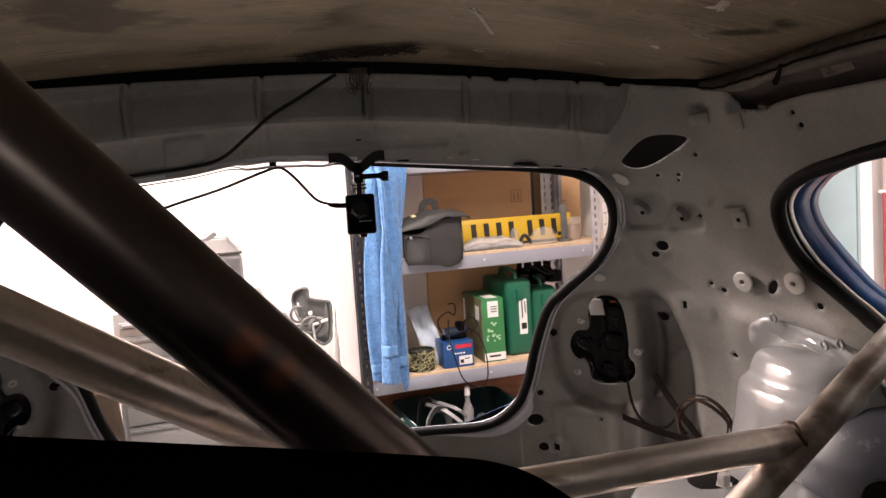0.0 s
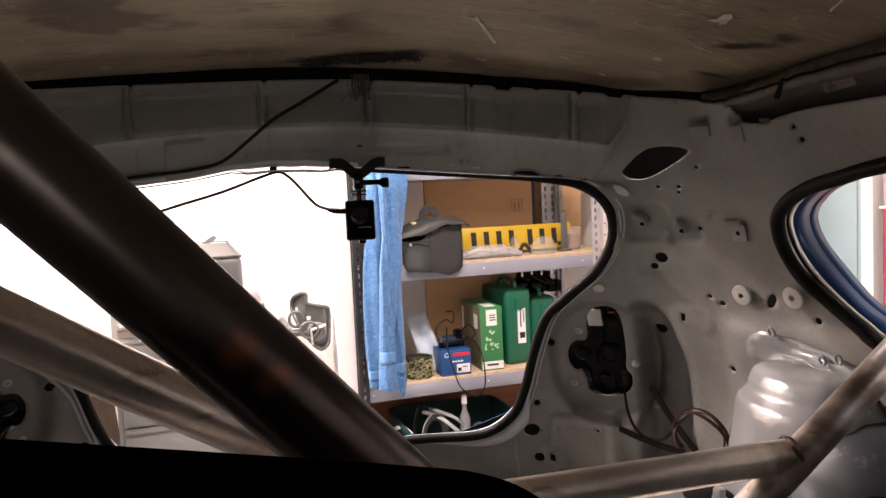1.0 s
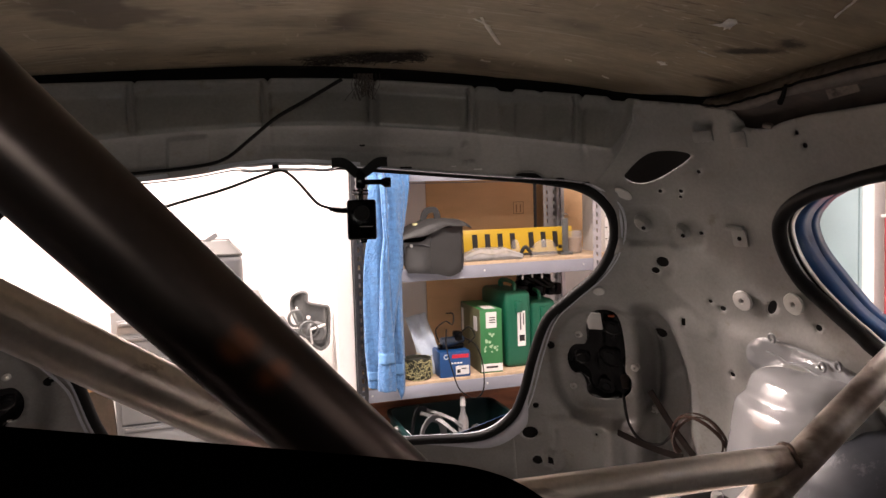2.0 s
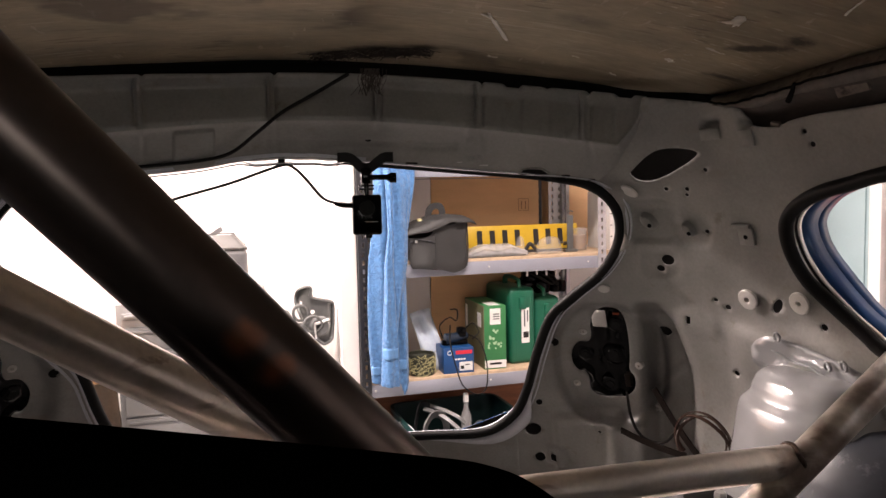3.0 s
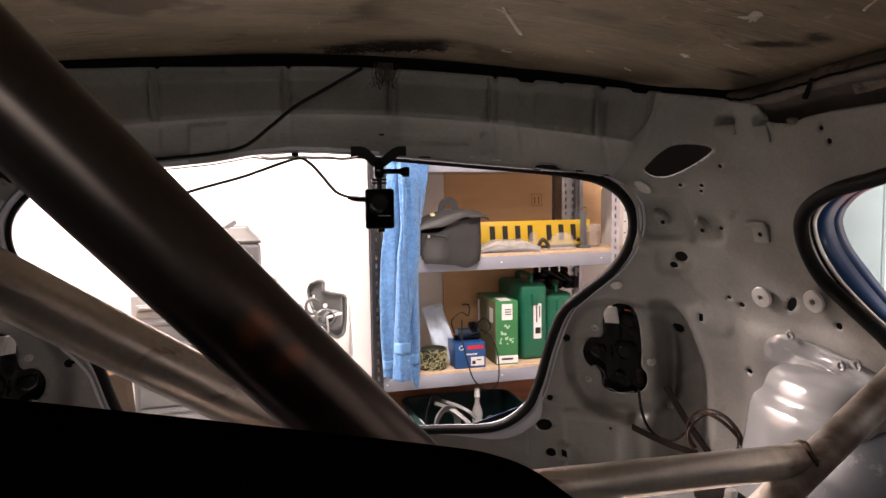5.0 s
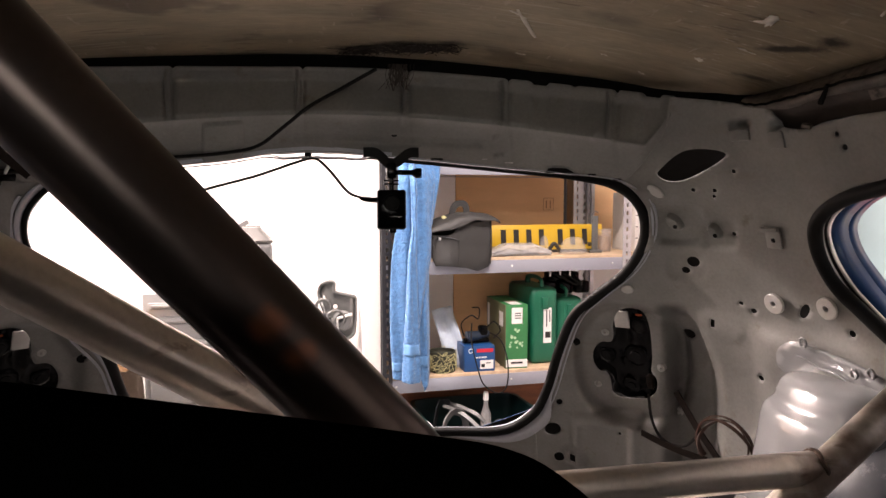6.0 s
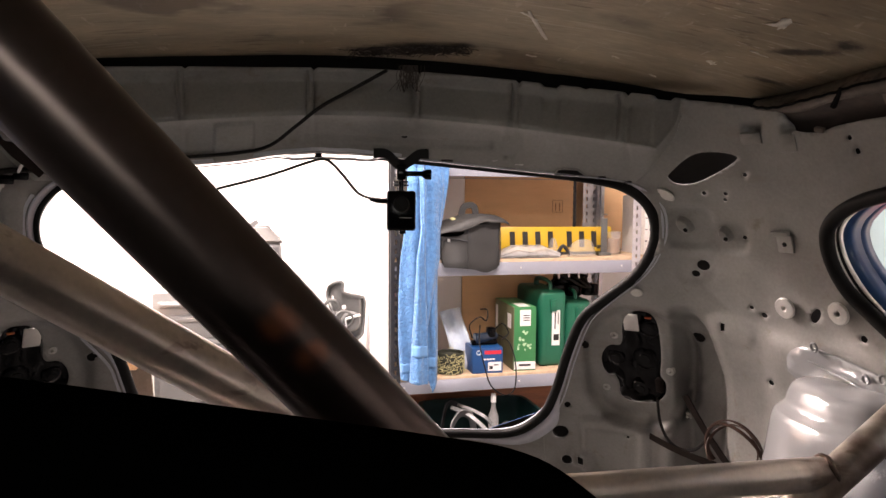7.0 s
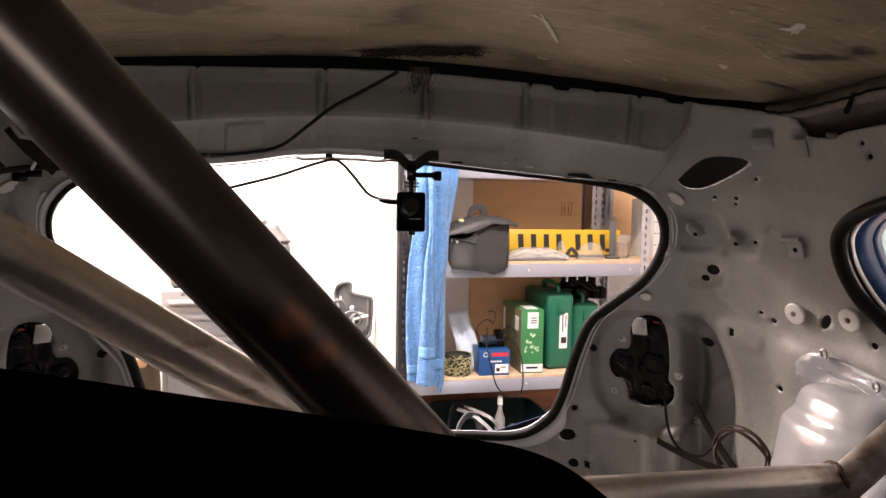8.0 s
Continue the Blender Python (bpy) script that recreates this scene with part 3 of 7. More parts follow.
def relief(deg, z):
    """The pressings of the quarter panel: how far it stands into the car."""
    d = 0.0

    def dish(cu, cv, ru, rv, power=2.6):
        return (abs((deg - cu) / ru) ** power + abs((z - cv) / rv) ** power) ** (1 / power)

    d -= 0.028 * step01((1.03 - dish(30.0, 0.868, 5.6, 0.120)) / 0.16)
    for cu, cv, ru, rv, h in [(35.9, 1.126, 2.3, 0.026, -0.0045), (40.0, 1.113, 1.6, 0.020, -0.0035),
                              (39.8, 0.973, 1.9, 0.020, 0.0014), (24.0, 0.657, 1.05, 0.018, 0.005), (22.6, 0.7785, 0.50, 0.013, 0.0015), (36.6, 1.063, 1.7, 0.02, -0.002)]:
        d += 1.5 * h * step01((1.22 - dish(cu, cv, ru, rv, 4)) / 0.22)
    ledge = 0.990 - (deg - 43) * 0.0028
    d += 0.007 * step01((ledge - z) / 0.03) * step01((deg - 42.5) / 2.5)
    row = z - 0.0034 * (deg - 24)
    d += 0.010 * step01((0.756 - row) / 0.007) * step01((deg - 23.7) / 0.5) * step01((31.2 - deg) / 0.8)
    d -= 0.005 * step01((0.7305 - row) / 0.003) * step01((29.75 - deg) / 0.2) * step01((deg - 24.5) / 0.2)
    arc = float(np.interp(z, ARC_Z, ARC_DEG))
    low = step01((1.0 - z) / 0.035)
    d += 0.007 * step01((deg - arc) / 0.9) * low
    d -= 0.066 * step01((arc - deg) / 1.3) * step01((deg - 33.0) / 1.6) * low
    d += 0.003 * math.exp(-((deg - 34.45) / 0.22) ** 2) * step01((0.985 - z) / 0.02) * step01((z - 0.83) / 0.02)
    across = (z - 0.8018) - (deg - 33.47) * 0.01943
    d += 0.0035 * math.exp(-(across / 0.006) ** 2) * step01((deg - 33.6) / 0.5) * step01((38.4 - deg) / 0.5)
    d += 0.006 * step01((33.9 - deg) / 0.5) * step01((deg - 31) / 1) * step01((z - 1.07) / 0.02) * step01((1.19 - z) / 0.02)
    for d0, d1, low_z, high_z in ((42.0, 44.2, 1.2515, 1.264), (45.9, 47.6, 1.2475, 1.262)):
        d -= 0.014 * step01((z - low_z) / 0.004) * step01((high_z - z) / 0.007) * step01((deg - d0) / 0.7) * step01((d1 - deg) / 0.4)
    rib = abs((z - 1.045) + (deg - 36) * 0.012)
    d -= 0.003 * math.exp(-(rib / 0.008) ** 2) * step01((deg - 36) / 2) * step01((44 - deg) / 3)
    return d + 0.0010 * math.sin(deg * 0.9) * math.sin(z * 23)


car = thing("car", pose(0, 0, 0), "stripped blue hatchback shell with bare grey interior and roll cage", "car")


def skin_gap(deg):
    """How far the outer skin stands outside the inner one: more in the rear corners."""
    return 0.06 + 0.065 * step01((47 - deg) / 8) * step01((deg - 12) / 14)


def build_quarter(side):
    top = [(36.3, 1.297), (40, 1.2885), (43.4, 1.2800), (45.2, 1.2745), (46.4, 1.268), (46.9, 1.258), (47.4, 1.2485), (49.5, 1.2440), (51.1, 1.2490), (53, 1.2515),
           (54.7, 1.2528), (60, 1.2535), (75, 1.254), (90, 1.254)]
    outline = [(p.x, p.y) for p in smooth_line(top, 4)] + [(90, 1.0), (90, 0.7), (90, 0.42), (75, 0.42), (60, 0.42), (40, 0.42), (20, 0.42), (20, 0.58)]
    edge = [(p.x, p.y) for p in open_edge(side) if 0.70 < p.y < 1.187 and p.x > 19.5][::-1]
    outline += edge + [(32.5, 1.208), (35.4, 1.252)]
    holes = [WINDOW, SLOT, CLUSTER] + [dot_hole(*h) for h in HOLES]
    holes.append([(38.7, 0.970), (39.15, 0.970), (39.15, 0.982), (38.7, 0.982)])
    holes.append([(23.45, 0.6467), (24.11, 0.6489), (24.11, 0.6659), (23.45, 0.6637)])
    holes.append([(48.0 + (0.0058 * math.cos(t) + 0.003 * math.sin(t)) / PER_DEG, 1.016 + 0.0105 * math.sin(t)) for t in np.linspace(0, 2 * math.pi, 13)[:-1]])

    def place(u, v):
        return tub(u / PER_DEG, v, -relief(u / PER_DEG, v), side)

    bm = sheet(scaled(outline), [scaled(h) for h in holes], 0.005, place)
    face_towards(bm, (0, 0.2, 0.95))
    thicken(part("quarter_panel", bm, PAINT, car, "grey painted pressed steel quarter panel with many holes", sharp=-1), 0.0014)
    # window: rubber on the flange, bare flange strips, blue reveal, pane
    def ring(loop_a, loop_b, k, n=1):
        return [(a[0] + (b[0] - a[0]) * k, a[1] + (b[1] - a[1]) * k) for a, b in zip(loop_a, loop_b)]

    pane = [Vector((p[0], p[1], 0)) for p in PANE]
    match = []
    cu, cv = 66, 1.07
    ang = [math.atan2((p.y - cv) / 0.15, (p.x - cu) / 15) for p in pane]
    for p in WINDOW:
        w = math.atan2((p[1] - cv) / 0.15, (p[0] - cu) / 15)
        best = min(range(len(pane)), key=lambda i: abs((ang[i] - w + math.pi) % (2 * math.pi) - math.pi))
        match.append((pane[best].x, pane[best].y))
    match = [(sum(match[(i + k) % len(match)][0] for k in (-1, 0, 1)) / 3, sum(match[(i + k) % len(match)][1] for k in (-1, 0, 1)) / 3) for i in range(len(match))]

    def strip(name, k0, o0, k1, o1, material, label=""):
        b = bmesh.new()
        r0 = [b.verts.new(tub(*p, o0, side)) for p in ring(WINDOW, match, k0)]
        r1 = [b.verts.new(tub(*p, o1, side)) for p in ring(WINDOW, match, k1)]
        for i in range(len(r0)):
            b.faces.new((r0[i], r0[(i + 1) % len(r0)], r1[(i + 1) % len(r0)], r1[i]))
        face_towards(b, (0, 0.2, 1.05))
        thicken(part(name, b, material, frame_ob, label, sharp=-1), 0.001)

    seal_line = [tub(u, v, 0.001, side) for u, v in WINDOW]
    frame_ob = part("quarter_window", sweep(seal_line, circle(0.0092, 10), closed=True), RUBBER, car, "quarter window in a black rubber seal and blue reveal")
    strip("window_flange", 0.10, 0.000, 0.27, 0.006, BRIGHT, "bare metal window flange")
    # dark strip for the shaded gap between flange and trim
    strip("flange_gap", 0.26, 0.014, 0.38, 0.016, DARK)
    strip("window_trim", 0.37, 0.008, 0.46, 0.013, BRIGHT, "pale trim line")
    strip("window_reveal", 0.45, 0.016, 0.84, 0.040, BLUE, "blue painted window reveal")
    strip("reveal_edge", 0.835, 0.040, 1.0, 0.058, BLUE, "deep blue inner edge of the reveal")
    b = bmesh.new()
    b.faces.new([b.verts.new(tub(u, v, 0.057, side)) for u, v in PANE])
    bmesh.ops.triangulate(b, faces=b.faces[:])
    glass = part("window_pane", b, GLASS, frame_ob, "clear quarter glass", sharp=-1)
    glass.visible_shadow = False
    # near-black sheet standing in for the shade behind the holes
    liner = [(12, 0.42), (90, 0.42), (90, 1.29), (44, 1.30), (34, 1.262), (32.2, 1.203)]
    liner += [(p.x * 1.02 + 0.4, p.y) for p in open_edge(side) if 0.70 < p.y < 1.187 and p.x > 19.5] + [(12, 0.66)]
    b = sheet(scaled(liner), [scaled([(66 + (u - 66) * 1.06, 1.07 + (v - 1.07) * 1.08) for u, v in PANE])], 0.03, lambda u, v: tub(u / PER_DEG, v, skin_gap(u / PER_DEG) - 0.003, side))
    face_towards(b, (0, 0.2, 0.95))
    part("cavity_liner", b, DARK, car, "near-black sheet for the shade behind the holes", sharp=-1)
    # outer blue skin
    outer = [(12, 0.30), (90, 0.30), (90, 1.29), (44, 1.30), (34, 1.262), (32.0, 1.203)]
    outer += [(p.x * 1.02 + 0.4, p.y) for p in open_edge(side) if 0.70 < p.y < 1.187 and p.x > 19.5]
    outer += [(12, 0.66)]
    b = sheet(scaled(outer), [scaled(PANE)], 0.025, lambda u, v: tub(u / PER_DEG, v, skin_gap(u / PER_DEG), side))
    face_towards(b, (0, 0.2, 0.95), -1)
    thicken(part("outer_panel", b, BLUE, car, "glossy blue outer body side", sharp=-1), 0.001)


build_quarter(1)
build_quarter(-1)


# header rail above the tailgate opening
def header_low(d):
    line, d = open_edge(d), abs(d)
    if d > 30.7:
        return float(np.interp(d, [30.7, 32.5, 35.4, 36.3], [1.186, 1.208, 1.252, 1.275]))
    pts = [(p.x, p.y) for p in line if p.y > 1.185]
    return float(np.interp(d, [p[0] for p in pts], [p[1] for p in pts]))


EDGE_DIPS = [(21.6, 23.5, 0.0045), (33.2, 35.3, 0.0045), (19.0, 19.4, 0.005), (30.3, 30.9, 0.005), (-3.9, -3.5, 0.004), (8.0, 8.4, 0.003), (-17.5, -17.1, 0.003), (25.9, 26.6, 0.002)]


def header_top(d):
    edge = 1.343 - (0.045 if d > 0 else 0.028) * (d / 36.3) ** 2 + 0.002 * step01((-d - 8) / 12)
    for a, b, drop in EDGE_DIPS:
        edge -= drop * step01((d - a) / 0.5 + 0.5) * step01((b - d) / 0.5 + 0.5)
    return edge


SWAGES = [-30, -17.7, -4.1, 7.8, 18.8, 30.0]


SWAGE_TIPS = [(7.5, 1.283, 7.15, 1.272), (18.3, 1.274, 17.6, 1.2635), (29.0, 1.260, 28.3, 1.2485), (-17.4, 1.274, -17.3, 1.266), (-4.1, 1.284, -4.1, 1.279), (17.9, 1.252, 17.6, 1.250), (18.4, 1.2275, 17.7, 1.2262)]


def build_header():
    bm = bmesh.new()
    cols = np.arange(-36.3, 36.31, 0.11)
    rows = 34
    grid = []
    for d in cols:
        zt, zl = header_top(d), header_low(d)
        zf = min(1.281 - 0.045 * (abs(d) / 34) ** 2, zt - 0.02)
        zf = max(zf, zl + 0.012)
        band = tub(d, zt - 0.030)
        c = Vector((0, YC, 0))
        flat = Vector((band.x, band.y, 0)) - c
        lean = step01((36.3 - abs(d)) / 6)
        col = []
        for r in range(rows):
            if r < 4:
                k = r / 3
                z, rad = zt + 0.003 - 0.004 * k, flat.length + 0.001 * lean + (0.020 if r == 0 else 0.0)
            elif r < 14:
                k = (r - 4) / 9
                z = zt - 0.004 + (zf - zt + 0.004) * k
                rad = flat.length + lean * float(np.interp(k, [0, 0.11, 0.22, 0.9, 1], [0.001, 0.012, 0.0115, -0.001, -0.003]))
            else:
                k = (r - 14) / (rows - 15)
                z = zf + (zl - zf) * k
                end = tub(d, zl)
                rad = flat.length + ((Vector((end.x, end.y, 0)) - c).length - flat.length) * k ** 0.68 - 0.003 * (1 - k)
                upper, lower = 1.2603 - 0.0003 * (d + 3.7), 1.2472 - 0.00036 * (d + 3.7)
                box = step01((d + 5.5) / 0.8) * step01((16.6 - d) / 0.9)
                rad += 0.0045 * box * (step01((upper - z) / 0.0025) - step01((lower - z) / 0.003))
                rad -= 0.0030 * box * math.exp(-((z - lower) / 0.0018) ** 2) + 0.0015 * box * math.exp(-((z - 0.0065 - lower) / 0.0016) ** 2)
                if -14.6 < d < -10.1:
                    rad -= 0.005 * step01((d + 14.5) / 0.3) * step01((-10.2 - d) / 0.3) * step01((zf - 0.006 - z) / 0.003)
            if r >= 4:
                for sw in SWAGES:
                    fade = step01((z - zf - 0.002) / 0.008)
                    rad -= (0.006 * math.exp(-((d - sw) / 0.14) ** 2) - 0.004 * math.exp(-((d - sw + 0.45) / 0.16) ** 2)) * fade
                for d0, z0, d1, z1 in SWAGE_TIPS:
                    k2 = min(1, max(0, (z0 - z) / (z0 - z1)))
                    rad -= 0.0045 * math.exp(-((d - d0 - (d1 - d0) * k2) / 0.32) ** 2) * math.exp(-(max(0, z - z0, z1 - z) / 0.0025) ** 2)
            v = c + flat.normalized() * rad
            col.append(bm.verts.new((v.x, v.y, z)))
        grid.append(col)
    for a, b in zip(grid, grid[1:]):
        for r in range(rows - 1):
            bm.faces.new((a[r], b[r], b[r + 1], a[r + 1]))
    face_towards(bm, (0, 0.2, 1.2))
    thicken(part("header_rail", bm, PAINT, car, "grey pressed steel header rail with swages", sharp=-1), 0.0014)


build_header()
# pale strip painted in for the highlights along the header's lower lip
lip = [tub(d, header_low(d) + 0.0035, -0.0035) for d in np.arange(-29, 6.1, 0.5)]
part("header_lip", sweep(lip, [(-0.0012, -0.0022), (0.0012, -0.0022), (0.0012, 0.0022), (-0.0012, 0.0022)], up=(0, 0, 1)), FLANGE, car, "pale strip for the highlights along the header's lip")

# small hole and bracket mouth as near-black patches in place of shade, and paint chips
def header_spot(d, z):
    """A pose on the header's lower slope."""
    zt, zl = header_top(d), header_low(d)
    zf = max(min(1.281 - 0.045 * (abs(d) / 34) ** 2, zt - 0.02), zl + 0.012)
    a, b = tub(d, zt - 0.030), tub(d, zl)
    k = min(1, max(0, (zf - z) / (zf - zl)))
    p = a.lerp(b, k ** 0.68)
    m = tub_frame(d, z)
    m.translation = (p.x, p.y, z)
    return m @ pose(0, 0, 0.0012, 12, 0, 0)


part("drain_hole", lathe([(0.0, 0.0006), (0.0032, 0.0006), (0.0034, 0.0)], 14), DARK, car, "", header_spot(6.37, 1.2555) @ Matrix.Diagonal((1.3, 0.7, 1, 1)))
for d, z, w, h in ((18.9, 1.2172, 0.013, 0.0035), (16.3, 1.2223, 0.008, 0.003)):
    part("paint_chip", rbox((w, h, 0.0012), bevel=0.0004), WASHER, car, "pale bare chip on the header's edge", header_spot(d, z))
mouth = [(22.7, 1.2035), (23.1, 1.2100), (23.6, 1.2112), (25.0, 1.2100), (25.9, 1.2015)]
b = sheet(scaled(mouth), [], 0.004, lambda u, v: header_spot(u / PER_DEG, v) @ Vector((0, 0, 0.0015)))
face_towards(b, (0, 0.2, 1.2))
part("bracket_mouth", b, DARK, car, "near-black patch for the shaded bracket mouth on the header's edge", sharp=-1)
part("bracket_lip", sweep([header_spot(d, z) @ Vector((0, 0, 0.002)) for d, z in ((22.6, 1.2050), (23.0, 1.2108), (23.6, 1.2122), (25.1, 1.2110), (25.9, 1.2030))], circle(0.0012, 6)), PAINT, car)
for d in (-3.3, 3.6):
    part("gutter_bracket", rbox((0.010, 0.005, 0.010), bevel=0.0015), RUBBER, car, "small dark bracket", tub_frame(abs(d), 1.2285, 0.002, 1 if d > 0 else -1))

# panel under the opening
low = [(p.x, p.y) for p in OPEN_LINE if p.x <= 20.01 and p.y < 0.745]
outline = low + [(-u, v) for u, v in low[::-1][1:]] + [(-20, 0.42), (-10, 0.42), (0, 0.42), (10, 0.42), (20, 0.42)]
b = sheet(scaled(outline), [], 0.015, lambda u, v: tub(u / PER_DEG, v))
face_towards(b, (0, 0.2, 0.9))
thicken(part("rear_panel", b, PAINT, car, sharp=-1), 0.0014)

# rubber seal and pale gutter round the opening
def at_top(u, v):
    """Along the top the gutter keeps close under the header, but for a stretch where it hangs free."""
    return step01((v - 1.165) / 0.03) * (1 - step01((u + 8) / 2) * step01((4 - u) / 2))


def seal_size(u, v):
    """The seal thins along the top and is worn away where the gutter hangs free."""
    high = step01((v - 1.185) / 0.02)
    side_worn = 0.50 * step01((-24 - u) / 4) * (1 - high)
    return 1 - side_worn - high * (0.65 + 0.24 * step01((u + 20) / 3) * step01((5 - u) / 2))


part("tailgate_seal", sweep([tub(u * 0.985, 0.955 + (v - 0.955) * (0.985 - 0.020 * step01((v - 1.165) / 0.03) * (1 - at_top(u, v))), 0.004) for u, v in OPEN_LOOP], circle(0.0095, 10), closed=True,
                                scale=lambda k: seal_size(*OPEN_LOOP[round(k * (len(OPEN_LOOP) - 1))])), RUBBER, car,
     "black rubber tailgate seal")


def gutter(name, k0, o0, k1, o1, material, label):
    b = bmesh.new()
    rows = []
    for k, o in ((k0, o0), (k1, o1)):
        wide = [0.045 * step01((abs(u) - 9) / 8) * step01((0.80 - v) / 0.06) if k > 1 else 0.0 for u, v in OPEN_LOOP]
        rows.append([b.verts.new(tub(u * (k + w), 0.955 + (v - 0.955) * (k + w + (1.003 - k) * at_top(u, v)), o - 0.24 * w)) for (u, v), w in zip(OPEN_LOOP, wide)])
    n = len(OPEN_LOOP)
    for i in range(n):
        b.faces.new((rows[0][i], rows[0][(i + 1) % n], rows[1][(i + 1) % n], rows[1][i]))
    face_towards(b, (0, 0.2, 0.95))
    thicken(part(name, b, material, car, label, sharp=-1), 0.001)


for side in (1, -1):
    rim = [tub(u * 1.008 + 0.42, 0.955 + (v - 0.955) * 1.022, -0.0025, side) for u, v in open_edge(side) if v < 1.165 and u > 14]
    part("flange_edge", sweep(rim, [(-0.0022, -0.001), (0.0022, -0.001), (0.0022, 0.001), (-0.0022, 0.001)]), FLANGE, car, "pale edge line beside the seal")
gutter("tailgate_flange", 1.013, -0.0030, 0.992, 0.003, FLANGE, "pale painted flange round the tailgate opening")
gutter("tailgate_gutter", 0.977, 0.008, 0.969, 0.022, FLANGE, "pale painted gutter outside the seal")

# roof: inner face bare, outer skin blue
ring = [tub(d, 1.30, 0.062) for d in range(-90, 91, 3)]
outline = [(p.x, p.y) for p in ring] + [(0.61, -0.3), (0.56, -1.1), (0, -1.15), (-0.56, -1.1), (-0.61, -0.3)]
b = sheet(outline, [], 0.03, lambda x, y: Vector((x, y, roof_height(x, y) + 0.0015 * noise.noise((x * 6, y * 6, 0)))))
face_towards(b, (0, 0, 0.5))
thicken(part("roof_panel", b, ROOF, car, "bare brownish steel roof underside with scratches", sharp=-1), 0.001)
b = sheet(outline, [], 0.06, lambda x, y: Vector((x * 1.02, y * 1.01, roof_height(x, y) + 0.02)))
face_towards(b, (0, 0, 0.5), -1)
part("roof_skin", b, BLUE, car, sharp=-1)


# black strip standing in for the shaded gap between roof and header
b = bmesh.new()
cols = []
for d in np.arange(-90, 90.1, 2):
    top = header_top(d) if abs(d) < 36 else float(np.interp(abs(d), [36, 43, 50, 90], [1.297, 1.286, 1.284, 1.284]))
    far = 0.027 + float(np.interp(abs(d), [33, 36, 39, 41, 43], [0, 0.004, 0.016, 0.024, 0.030]))
    lowp = tub(d, top - 0.03 * step01((40 - abs(d)) / 4), far)
    near = tub(d, top - 0.03 * step01((40 - abs(d)) / 4), far - 0.020 * step01((36 - abs(d)) / 10))
    p1 = Vector((near.x, near.y, roof_height(near.x, near.y) + 0.002))
    cols.append((b.verts.new(lowp), b.verts.new(p1)))
for p, q in zip(cols, cols[1:]):
    b.faces.new((p[0], q[0], q[1], p[1]))
face_towards(b, (0, 0.2, 1.2))
thicken(part("roof_joint", b, SEALER_GAP, car, "black strip for the shaded gap between roof and header", sharp=-1), 0.001)

